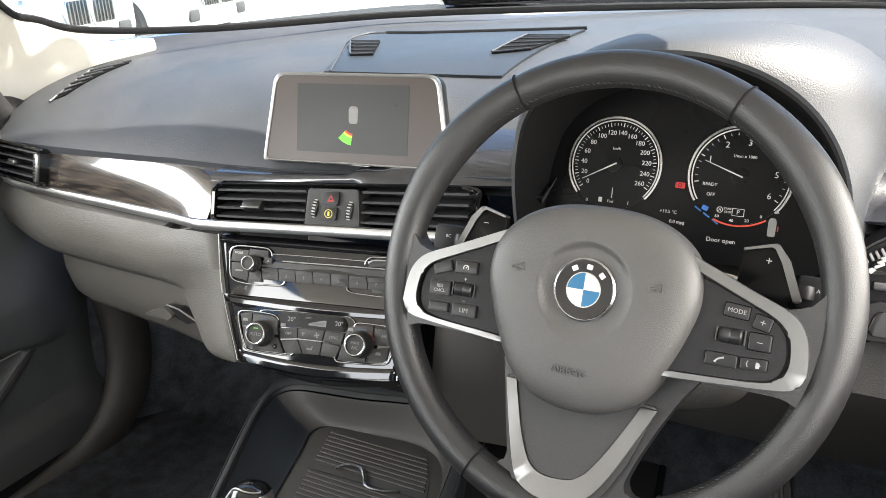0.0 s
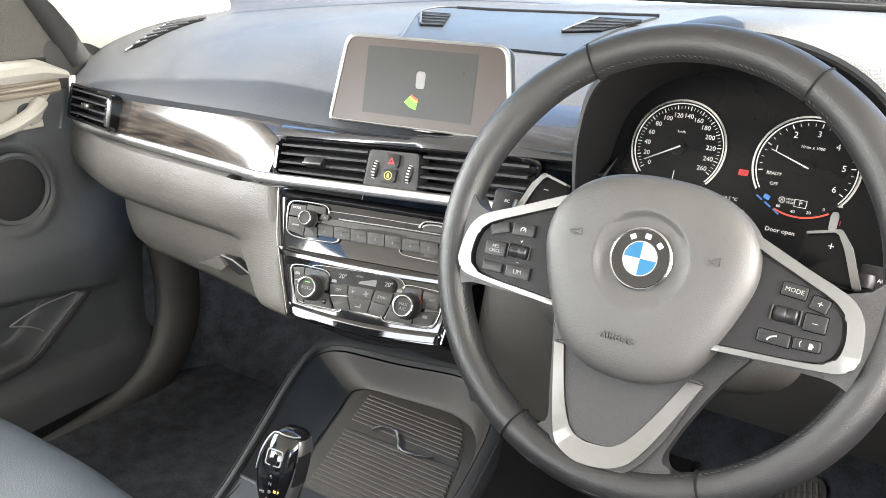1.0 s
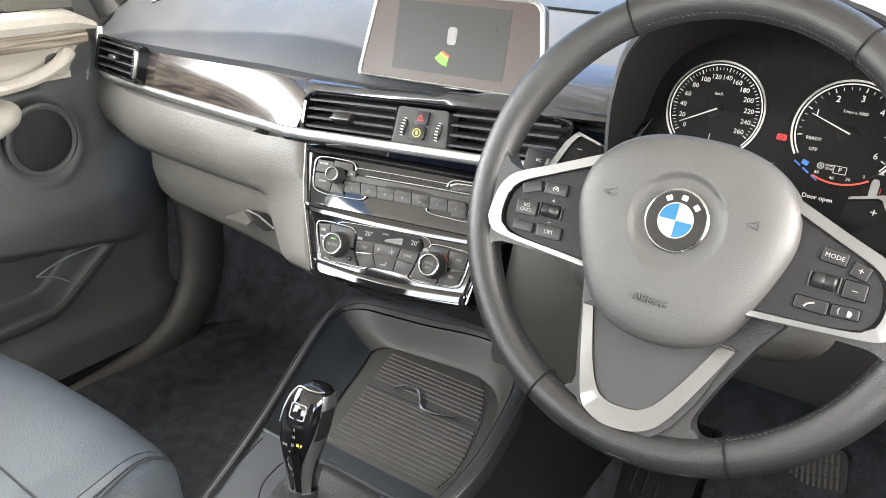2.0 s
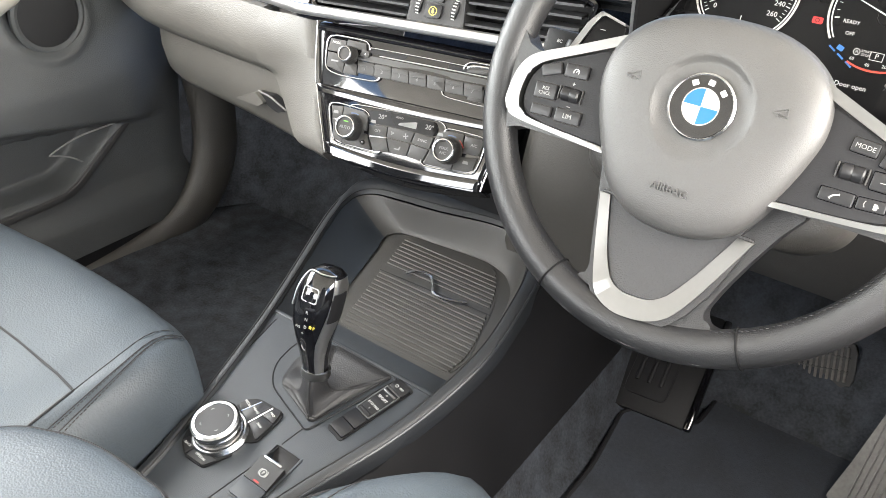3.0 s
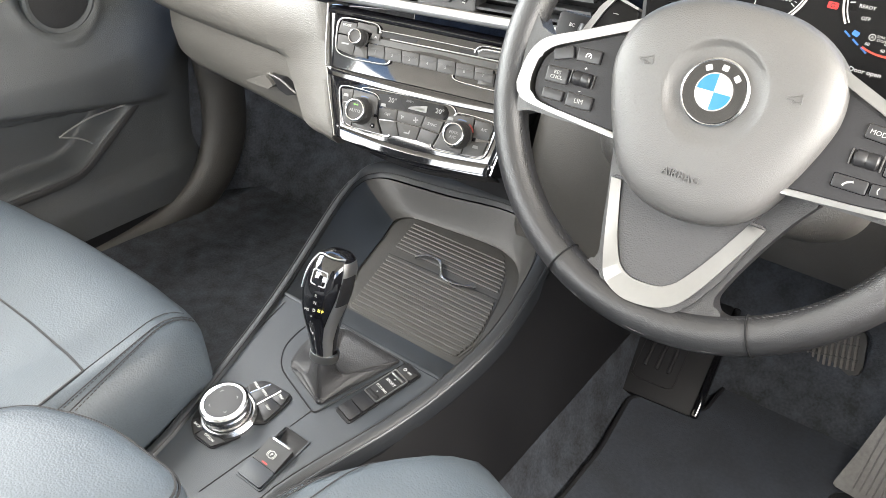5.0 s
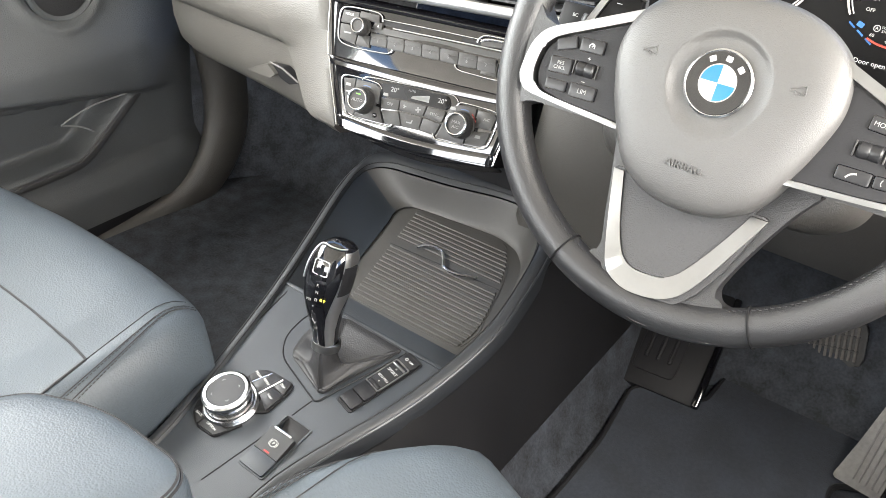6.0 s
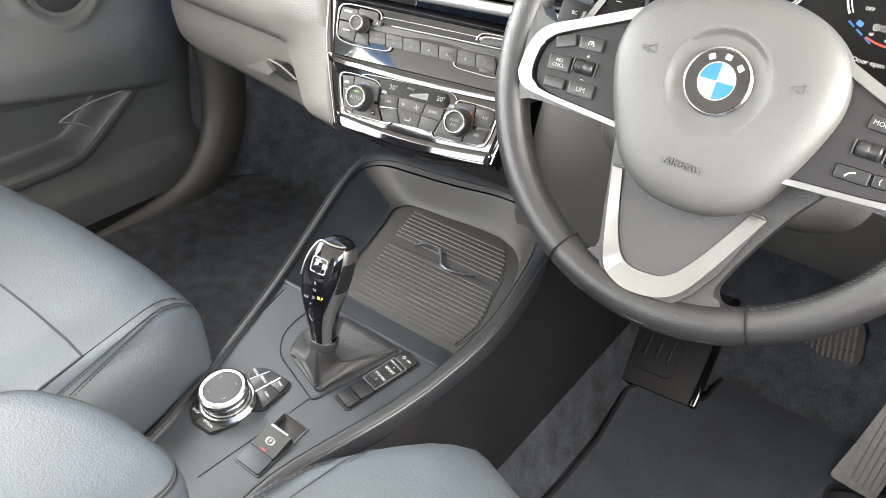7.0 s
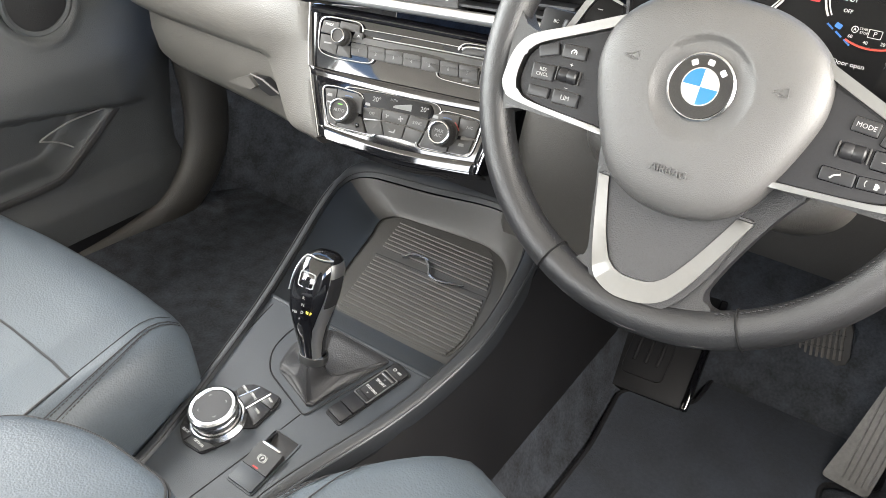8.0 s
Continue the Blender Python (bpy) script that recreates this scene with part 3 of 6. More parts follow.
def pad_patch(corners, n, k, up, thick):
    """A skin that lies on the pad between four plan corners."""
    a, b, c, d = [Vector((*p, 0)) for p in corners]
    rows = []
    for i in range(n + 1):
        p, q = lerp(a, d, i / n), lerp(b, c, i / n)
        rows.append([on_pad(*lerp(p, q, j / k)[:2], up) for j in range(k + 1)])
    return sheet(rows, thick)


tray = part("top_bin", pad_patch([(-0.128, 0.335), (0.125, 0.36), (0.150, 0.592), (-0.188, 0.545)], 12, 16, 0.0035, 0.006), CONS, dash, "smooth blue-grey lid on the dashboard top")
edge = [on_pad(x, y, 0.004) for x, y in ((-0.118, 0.335), (-0.140, 0.385), (-0.160, 0.425), (-0.190, 0.485), (-0.195, 0.535), (-0.17, 0.556), (-0.05, 0.575), (0.08, 0.592), (0.150, 0.600))]
part("bin_edge", tube(spline(edge, 5), 0.0015, 6), PAD, tray, "raised lid edge")
part("bin_slot", tube([on_pad(lerp(-0.165, 0.150, t), lerp(0.556, 0.600, t), 0.004) for t in [k / 12 for k in range(13)]], 0.0028, 6), BLACK, tray, "dark slot")
for q in ([(-0.128, 0.398), (-0.094, 0.406), (-0.128, 0.478), (-0.176, 0.470)], [(0.078, 0.430), (0.125, 0.452), (0.150, 0.530), (0.085, 0.532)]):
    vent = part("defroster_vent", pad_patch(q, 8, 6, 0.0055, 0.003), HOODIN, dash, "black louvred defroster vent")
    for k in range(5):
        t = k / 4
        a, b = lerp(Vector(q[0]), Vector(q[3]), t), lerp(Vector(q[1]), Vector(q[2]), t)
        part("louvre", tube([on_pad(*lerp(a, b, f), 0.0068) for f in (0, 0.5, 1)], 0.0010, 6), CONS, vent)
    part("vent_edge", tube([on_pad(*lerp(Vector(q[0]), Vector(q[3]), f), 0.007) for f in (0, 0.5, 1)], 0.0016, 6), PAD, vent)
q = [(-0.606, 0.264), (-0.588, 0.274), (-0.556, 0.378), (-0.612, 0.352)]
vent = part("defroster_vent", pad_patch(q, 8, 6, 0.002, 0.003), HOODIN, dash, "black louvred side defroster vent")
for k in range(6):
    t = (k + 0.5) / 6
    a, b = lerp(Vector(q[0]), Vector(q[3]), t), lerp(Vector(q[1]), Vector(q[2]), t)
    part("louvre", tube([on_pad(*lerp(a, b, f), 0.0042) for f in (0, 0.5, 1)], 0.0016, 6), PAD, vent)
part("vent_edge", tube([on_pad(-0.610, 0.258, 0.003), on_pad(-0.616, 0.354, 0.003), on_pad(-0.556, 0.384, 0.003)], 0.002, 6), PAD, vent)


# ---- steering wheel ----
def steering_wheel():
    w = thing("steering_wheel", WHEEL, "black leather three-spoke steering wheel with satin silver spoke trim", "steering wheel")
    R, n = 0.1765, 120
    # rim
    rows = []
    for i in range(n):
        a = 2 * math.pi * i / n
        grip = math.exp(-((math.degrees(a) - 35) / 16) ** 2) + math.exp(-((math.degrees(a) - 145) / 16) ** 2)
        rr, rn = 0.0150 + 0.0016 * grip, 0.0150 + 0.0020 * grip
        d = Vector((math.cos(a), math.sin(a), 0))
        rows.append([d * (R + rr * math.cos(b)) + Vector((0, 0, rn * math.sin(b))) for b in [2 * math.pi * j / 20 for j in range(20)]])
    rows.append(rows[0])
    bm = loft(rows, cap=False)
    bmesh.ops.remove_doubles(bm, verts=bm.verts, dist=1e-6)
    rim = part("rim", bm, RIM, w, "grained black leather rim")
    for a in (60, 120, 243.5, 296.5):
        d = Vector((math.cos(radians(a)), math.sin(radians(a)), 0))
        ring = [d * (R + 0.0156 * math.cos(b)) + Vector((0, 0, 0.0158 * math.sin(b))) for b in [2 * math.pi * j / 24 for j in range(24)]]
        part("seam", tube(ring, 0.0008, 6, closed=True), HOODIN, rim, "dark leather seam")
    bm = bmesh.new()
    for i in range(230):
        a = 2 * math.pi * i / 230
        if 150 < math.degrees(a) < 196 or math.degrees(a) > 344 or math.degrees(a) < 30 or 250 < math.degrees(a) < 290:
            continue
        d, e = Vector((math.cos(a), math.sin(a), 0)), Vector((math.cos(a + 0.017), math.sin(a + 0.017), 0))
        p = [d * (R - 0.0140) + Vector((0, 0, 0.0070)), (d + e) / 2 * (R - 0.0134) + Vector((0, 0, 0.0088)), e * (R - 0.0132) + Vector((0, 0, 0.0086))]
        add(bm, tube(p, 0.0004, 5))
    tagged(part("stitching", bm, STITCH, rim, "dark cross stitching"), kind="stuff")
    def lean(bm):
        """Tips the lower spoke forward towards the rim."""
        for v in bm.verts:
            v.co.z += 0.20 * max(0.0, -0.084 - v.co.y)
        return bm

    # spokes behind the trim: leather webs that run into the rim
    for s in (-1, 1):
        pts = mm([(s * x, y) for x, y in ((60, -52), (120, -52), (150, -52), (168, -66), (176, -40), (176, 0), (174, 42), (163, 22), (150, 8), (128, 12), (60, 38))])
        if s < 0:
            pts = pts[::-1]
        part("spoke", prism(rpoly(pts, 0.012), -0.014, 0.0100, 0.004, 3), RIM, w)
    web = [(-74, -50), (-69, -78), (-60, -112), (-51, -142), (-54, -152), (-66, -156), (-84, -153), (-92, -160), (-60, -180), (0, -188), (60, -180), (94, -158), (80, -151), (62, -153), (50, -152), (45, -143), (51, -124), (62, -98), (75, -72), (92, -48)]
    part("spoke", lean(prism(rpoly(mm(web), 0.009, 5), -0.030, -0.010, 0.005, 3)), RIM, w, "black leather lower spoke")
    # satin spoke frames and the dark button fields in them
    outer = [(62, -53), (103, -50), (134, -47.5), (150, -45), (158, -39), (159.5, -28), (157, -10), (150.5, 2), (140, 9.5), (118, 18.5), (96, 28), (66, 41)]
    inner = [(66, 33), (92, 21.5), (114, 12), (133, 3.5), (141, -2.5), (146, -10), (148, -26), (145, -37), (138, -42), (118, -45), (62, -48.5)]
    pods = {}
    for s in (-1, 1):
        o, i = mm([(s * x, y) for x, y in outer]), mm([(s * x, y) for x, y in inner])
        ring = [tuple(p[:2]) for p in spline([(*p, 0) for p in o], 4)] + [tuple(p[:2]) for p in spline([(*p, 0) for p in i], 4)]
        if s < 0:
            ring = ring[::-1]
        part("spoke_trim", prism(ring, 0.008, 0.0190, 0.0012, 2), SATIN, w, "satin silver spoke trim")
        field = mm([(s * x, y) for x, y in ((60, -48), (118, -44.5), (137, -41), (143, -35), (145.5, -24), (143, -9), (136, -0.5), (118, 8.5), (95, 18), (60, 31))])
        if s < 0:
            field = field[::-1]
        pods[s] = part("button_field", prism(rpoly(field, 0.005), 0.004, 0.0155, 0.001), BLACK, w, "black switch panel")

    def key(pod, x, y, wd, ht, rot=0.0, label="", mark=None, size=0.0045, skew=0.0):
        pts = [(-wd / 2 + skew, -ht / 2), (wd / 2 + skew, -ht / 2), (wd / 2 - skew, ht / 2), (-wd / 2 - skew, ht / 2)]
        b = part("button", prism(rpoly(mm(pts), 0.0012, 3), 0.0, 0.0030, 0.0006), BTN, pods[pod], label, m=T(x / 1000, y / 1000, 0.0150, rot))
        part("gap", prism(rpoly(mm([(p[0] * 1.06, p[1] * 1.1) for p in pts]), 0.0014, 3), 0.0, 0.0008), GLOSS, pods[pod], m=T(x / 1000, y / 1000, 0.0150, rot))
        if mark:
            lines = mark.split("|")
            for k, ln in enumerate(lines):
                write(ln, size, pods[pod], T(x / 1000, y / 1000 + (len(lines) - 1) * 0.5 * size * 0.95 - k * size * 0.95, 0.0181, rot), LEGEND)
        return b

    key(-1, -105.5, 1.5, 20, 10, 3)
    part("symbol", band(0.0019, 0.0026, -30, 210, 14, 0, 0.0003), WHITE, pods[-1], m=T(-0.1055, 0.001, 0.0181))
    part("symbol", box(0.0007, 0.003, 0.0003, (0, 0.0012, 0)), WHITE, pods[-1], m=T(-0.1055, 0.001, 0.0182, -35))
    key(-1, -127, -19, 19, 12, 3, mark="RES|CNCL", size=0.0040)
    key(-1, -102, -34, 22, 10.5, 2, mark="LIM", size=0.0052)
    key(-1, -127, -1.5, 17, 9, 20)
    key(-1, -126, -34.5, 18, 8, 2)
    key(1, 109, 3, 17, 9.5, -4, mark="MODE", size=0.0046)
    key(1, 127, -2.5, 12, 10, -12, mark="+", size=0.0075)
    key(1, 127, -16, 15, 12, 0, mark="–", size=0.0075)
    key(1, 103, -32.8, 22, 9, 0)
    key(1, 125, -32, 18, 8, 3)
    hs = spline([(-0.003, -0.002, 0), (-0.001, 0.0005, 0), (0.003, 0.002, 0)], 6)
    part("symbol", tube(hs, [0.0011] + [0.0006] * (len(hs) - 2) + [0.0011], 6, flat=0.4, up=(0, 0, 1)), LEGEND, pods[1], m=T(0.102, -0.033, 0.0181))
    for dx, hh in ((-0.0042, 0.002), (-0.0026, 0.0034)):
        part("symbol", band(hh * 0.9, hh * 1.1, -40, 40, 6, 0, 0.0003), LEGEND, pods[1], m=T(0.1265 + dx, -0.032, 0.0181, 180))
    part("symbol", prism(rpoly(mm([(-1, -2.4), (1.6, -2.4), (1.4, -1), (2.4, -0.4), (1.2, 1.6), (-1, 2)]), 0.0006), 0, 0.0003), LEGEND, pods[1], m=T(0.1275, -0.032, 0.0181))
    for s, x, y in ((-1, -105.5, -17), (1, 107, -15)):
        part("roller", moved(lathe([(0, -0.0078), (0.0048, -0.0078), (0.0058, -0.0066), (0.0058, -0.0012), (0.0052, 0), (0.0058, 0.0012), (0.0058, 0.0066), (0.0048, 0.0078), (0, 0.0078)], 24), pose(0, 0, 0, 0, 90, 0)), BTN, pods[s], "black thumb roller", m=T(x / 1000, y / 1000, 0.0145))
        for e in (-1, 1):
            part("roller_edge", box(0.0012, 0.011, 0.003, (0, 0, 0), 0.0005), KEYM, pods[s], m=T(x / 1000 + e * 0.0098, y / 1000, 0.0158))
    write("+", 0.005, pods[-1], T(-0.1055, -0.0085, 0.0158))
    write("–", 0.005, pods[-1], T(-0.1045, -0.0262, 0.0158))
    # lower V, rising towards the rim
    vo = [(-64, -82), (-62, -89), (-51, -124), (-41, -151), (-34, -160), (-20, -166), (-6, -166.5), (8, -164), (20, -158), (29, -148), (40, -128), (58, -89), (61, -82)]
    vi = [(48.5, -82), (45.5, -89), (31, -118), (17, -140), (8, -147), (-4, -149.5), (-20, -149), (-30, -142), (-41, -122), (-53, -89), (-55, -82)]
    border = [(-65, -80), (-55, -124), (-45, -154), (-37, -164), (-20, -171), (-4, -172), (10, -169), (24, -162), (34, -150), (45, -129), (61, -80)]
    part("spoke_border", lean(prism(rpoly(mm(border), 0.004), -0.014, -0.0065, 0.003, 3)), DARK, w, "dark grey spoke border")
    part("spoke_trim", lean(prism([p[:2] for p in spline([(*p, 0) for p in mm(vo)], 3)] + [p[:2] for p in spline([(*p, 0) for p in mm(vi)], 3)], -0.010, -0.0035, 0.0012, 2)), SATIN, w, "satin silver V-shaped spoke trim")
    fill = [(-64, -60), (-55, -82), (-41, -122), (-30, -142), (-20, -149), (-4, -149.5), (8, -147), (17, -140), (31, -118), (48.5, -82), (62, -60)]
    part("spoke_panel", lean(prism(mm(fill), -0.012, -0.0055)), DARK, w, "dark grey lower spoke panel")
    # airbag cover
    half = [(0, 66), (36, 62.5), (63, 50), (80, 30), (85, 6), (80, -18), (68, -48), (52, -75), (30, -90), (0, -95)]
    outl = spline([(x, y, 0) for x, y in half] + [(-x, y, 0) for x, y in half[1:-1]][::-1], 8, closed=True)
    prof = [(1.0, -0.004), (1.0, 0.008), (0.995, 0.014), (0.98, 0.0195), (0.95, 0.0235), (0.90, 0.0262), (0.82, 0.0285), (0.74, 0.0297), (0.66, 0.0304), (0.60, 0.0308), (0.56, 0.0310), (0.53, 0.0311), (0.50, 0.0312), (0.47, 0.0313), (0.445, 0.0313), (0.42, 0.0314), (0.36, 0.0315), (0.28, 0.0315), (0.18, 0.0315), (0.02, 0.0315)]
    rows = []
    for sc, z in prof:
        r = []
        for p in outl:
            q = Vector((p.x * sc, p.y * sc, 0)) / 1000
            rad = q.length
            dip = -0.0042 * (1 - min(1, max(0, (rad - 0.0325) / 0.0040)))
            r.append(q + Vector((0, 0, z + (dip if sc < 0.95 else 0))))
        rows.append(r)
    cover = part("airbag_cover", loft(rows), AIR, w, "grey grained airbag cover", sharp=60)
    part("lettering", text("AIRBAG", 0.0082, 0.0018), AIR, cover, "raised lettering", m=T(-0.002, -0.0625, 0.0299, -1))
    for s in (-1, 1):
        h = tube([Vector((x / 1000, y / 1000, 0)) for x, y in ((-6, -1), (-2, -1), (4, -3.2), (4, 3.2), (-2, 1), (-6, 1))], 0.0005, 6, closed=True)
        add(h, tube([Vector((x / 1000, y / 1000, 0)) for x, y in ((-3, -1), (-2.4, -3), (1.2, -3), (2.2, -2.4))], 0.0005, 6))
        part("horn_symbol", h, AIR, cover, "raised horn outline", m=T(s * 0.054, 0.010, 0.0309, 8))
    badge = part("badge", lathe([(0, 0.0), (0.0243, 0.0), (0.0243, 0.0016), (0.0230, 0.0026), (0.0222, 0.0022), (0.0, 0.0024)], 56), CHROME, cover, "round chrome-edged emblem", m=T(0, 0, 0.0282))
    part("badge_ring", lathe([(0.0133, 0.0020), (0.0133, 0.0030), (0.0221, 0.0030), (0.0221, 0.0020)], 56), GLOSS, badge, "black emblem ring")
    for k in range(4):
        a = 90 * k
        pie = [(0, 0)] + arcpts(0.0128, a, a + 90, 12)
        part("quarter", prism(pie, 0.0020, 0.0031), BLUE if k % 2 else ENWHITE, badge, "blue emblem quarter" if k % 2 else "white emblem quarter")
    for a in (128, 90, 52):
        part("emblem_mark", prism(rpoly(rect(0.0046, 0.0040), 0.0008), 0.0030, 0.0032), ENWHITE, badge, "plain pale mark", m=T(0.0177 * math.cos(radians(a - 8)), 0.0177 * math.sin(radians(a - 8)), 0, a - 98))
    part("inner_ring", lathe([(0.0127, 0.002), (0.0127, 0.0033), (0.0135, 0.0033), (0.0135, 0.002)], 48), CHROME, badge)
    # shift paddles
    for s in (-1, 1):
        pts = [(s * x, y) for x, y in ((98, 20), (100, 50), (123, 56), (131, 45), (142, 20), (140, 14))]
        pts = pts if s < 0 else pts[::-1]
        pd = part("shift_paddle", prism(rpoly(mm(pts), 0.004), -0.044, -0.037, 0.002), DIAL, w, "black paddle with silver edge")
        eo = [(s * x, y) for x, y in ((100, 51), (124, 57.5), (133.5, 46), (146, 16), (140.5, 14), (128.5, 43), (121.5, 54.5), (100, 49))]
        eo = eo if s < 0 else eo[::-1]
        part("paddle_edge", prism(rpoly(mm(eo), 0.002), -0.044, -0.0345, 0.001), SATIN, pd, "satin silver edge")
        write("+" if s > 0 else "–", 0.009, pd, T(s * 0.119, 0.043, -0.0366))
    return w


steering_wheel()


def steering_column():
    c = thing("steering_column", WHEEL, "dark grey steering column cowl with stalks", "steering column")
    rows = []
    shape = [(-78, -84), (78, -84), (108, -66), (118, -20), (100, 34), (-100, 34), (-118, -20), (-108, -66)]
    for z, k in ((-0.050, 0.70), (-0.052, 0.86), (-0.058, 0.95), (-0.070, 1.0), (-0.11, 1.03), (-0.16, 1.0), (-0.25, 0.92)):
        rows.append([Vector((x * k / 1000, (y * k - 4) / 1000, z)) for x, y in rpoly(shape, 26, 6)])
    # sun on the dark cowl is put into its brown colour
    part("cowl", loft(rows), LITBROWN, c, "grained column cowl with sunlit brown in its colour")
    for s in (-1, 1):
        path = spline([(s * 0.05, 0.005, -0.065), (s * 0.10, 0.016, -0.062), (s * 0.175, 0.022, -0.058)], 6)
        st = part("stalk", tube(path, [0.008 + 0.005 * i / (len(path) - 1) for i in range(len(path))], 10, flat=0.6, up=(0, 0, 1)), BLACK, c, "black control stalk")
        part("stalk_end", box(0.036, 0.026, 0.014, (s * 0.158, 0.024, -0.055), 0.004), BLACK, st, "black switch block")
        part("stalk_roller", moved(lathe([(0, -0.005), (0.007, -0.005), (0.008, 0), (0.007, 0.005), (0, 0.005)], 18), pose(s * 0.146, 0.024, -0.050, 0, 90, 90)), BTN, st)
        write("BC" if s < 0 else "AUTO", 0.0042, st, T(s * 0.160, 0.026, -0.0477), WHITE)


steering_column()


# ---- instrument cluster ----
def dial(parent, cx, first, step, labels, needle, sweep):
    c = cx / 1000
    d = part("dial", lathe([(0, 0.0), (0.0475, 0.0), (0.0475, 0.0015), (0, 0.0015)], 56), DIAL, parent, "black dial face", m=T(c, 0, 0.002))
    part("dial_ring", band(0.0480, 0.0500, sweep[0], sweep[1], 60, 0.0, 0.0035), CHROME, d, "chrome dial ring")
    part("dial_glow", band(0.0455, 0.0466, sweep[0], sweep[1], 60, 0.0, 0.0024), WHITE, d)
    bm = bmesh.new()
    n = (len(labels) - 1) * 4
    for i in range(n + 1):
        a = first + step * (len(labels) - 1) * i / n
        big = i % 4 == 0
        add(bm, moved(box(0.0042 if big else 0.0026, 0.0009 if big else 0.0005, 0.0004), T(0.0418 * math.cos(radians(a)), 0.0418 * math.sin(radians(a)), 0.0018, a)))
    tagged(part("scale_marks", bm, WHITE, d, "white scale marks"), kind="stuff")
    for i, s in enumerate(labels):
        a = radians(first + step * i)
        if s:
            write(s, 0.0068 if len(labels) > 9 else 0.0085, d, T(0.0335 * math.cos(a), 0.0335 * math.sin(a), 0.0017))
    a = needle
    nd = part("needle", prism(rpoly(mm([(-3, -0.7), (37, -0.25), (37, 0.25), (-3, 0.7)]), 0.0003), 0.002, 0.0035), WHITE, d, "white pointer", m=T(0, 0, 0.0016, a))
    part("needle_hub", lathe([(0, 0.0005), (0.0085, 0.0005), (0.0080, 0.0035), (0, 0.0040)], 32), DIAL, d)
    return d


def instrument_cluster():
    c = thing("instrument_cluster", CLUSTER, "black instrument cluster with two chrome-ringed round dials", "instrument cluster")
    plate = rpoly(mm([(-150, -88), (160, -88), (158, 40), (120, 82), (40, 98), (-60, 92), (-130, 68), (-152, 20)]), 0.03, 6)
    part("panel", prism(plate, -0.03, 0.0015), DIAL, c, "black display panel")
    speed = dial(c, -63.5, 217, -19.1, [str(20 * i) for i in range(14)], 209, (222, -42))
    rev = dial(c, 63, 192, -37, ["", "1", "2", "3", "4", "5", "6"], 160, (215, -40))
    write("km/h", 0.0042, speed, T(0, 0.0165, 0.0017))
    write("1/min x 1000", 0.0042, rev, T(0.002, 0.0195, 0.0017))
    write("READY", 0.0046, rev, T(-0.0275, -0.0105, 0.0017))
    write("OFF", 0.0046, rev, T(-0.0255, -0.0205, 0.0017))
    # fuel scale under the speed dial
    part("fuel_needle", box(0.0008, 0.011, 0.0006, (-0.062, -0.030, 0.0045)), WHITE, c)
    write("0", 0.005, c, T(-0.0885, -0.040, 0.0040))
    write("1", 0.005, c, T(-0.044, -0.039, 0.0040))
    part("fuel_symbol", box(0.004, 0.005, 0.0004, (-0.074, -0.038, 0.0038), 0.0006), WHITE, c)
    write("Fuel", 0.004, c, T(-0.063, -0.039, 0.0038))
    # parking brake lamp
    lamp = part("warning_lamp", prism(rpoly(rect(0.0095, 0.0060), 0.0015), 0.0, 0.0008), RED, c, "red parking brake lamp", m=T(0.0065, -0.0146, 0.0018))
    part("warning_mark", band(0.0014, 0.0020, 0, 360, 14, 0.0008, 0.0011), DIAL, lamp)
    write("+19.5 °C", 0.0048, c, T(-0.002, -0.0425, 0.002))
    write("0.0 mpg", 0.0048, c, T(0.008, -0.0520, 0.002))
    write("Door open", 0.0062, c, T(0.053, -0.0650, 0.002))
    # economy scale
    g = part("economy_arc", band(0.0500, 0.0516, 246, 304, 24, 0.0, 0.0006), ORANGE, rev, "red economy scale", m=T(0.001, 0.002, 0.0020))
    for s, a in (("60", 249), ("40", 267), ("20", 285), ("0", 302)):
        write(s, 0.0042, rev, T(0.0462 * math.cos(radians(a)), 0.0462 * math.sin(radians(a)) + 0.002, 0.0026))
    part("gear_frame", loft([[Vector((x, y, z)) for x, y in rpoly(rect(w, h), 0.0006)] for w, h, z in ((0.0115, 0.0075, 0.0), (0.0115, 0.0075, 0.0007), (0.0105, 0.0065, 0.0007), (0.0105, 0.0065, 0.0))], cap=False), WHITE, rev, m=T(0.0030, -0.0355, 0.0022))
    write("P", 0.0062, rev, T(0.0030, -0.0355, 0.0024))
    part("start_stop_ring", band(0.0024, 0.0030, 0, 360, 20, 0, 0.0005), WHITE, rev, m=T(-0.0145, -0.0345, 0.0022))
    write("A", 0.004, rev, T(-0.0145, -0.0345, 0.0024))
    write("START", 0.0030, rev, T(-0.0065, -0.0330, 0.0022))
    write("STOP", 0.0030, rev, T(-0.0065, -0.0362, 0.0022))
    for k in range(3):
        part("blue_bar", box(0.0075, 0.0016, 0.0004, bev=0.0003), LCDBLUE, c, m=T(0.027 + 0.009 * k, -0.036 - 0.0055 * k, 0.0022, -33))
    part("blue_symbol", prism(rpoly(rect(0.006, 0.0045), 0.001), 0, 0.0004), LCDBLUE, c, m=T(0.0345, -0.0345, 0.006, -20))
    carp = part("door_picture", prism(rpoly(mm([(-3.5, -9), (3.5, -9), (3.8, 5), (2.4, 9), (-2.4, 9), (-3.8, 5)]), 0.0015), 0, 0.0006, 0.0002), GREY, c, "small grey car picture", m=T(0.0985, -0.046, 0.002))
    part("open_door_mark", box(0.0008, 0.005, 0.0005, (0.0055, -0.001, 0.0004)), RED, carp)
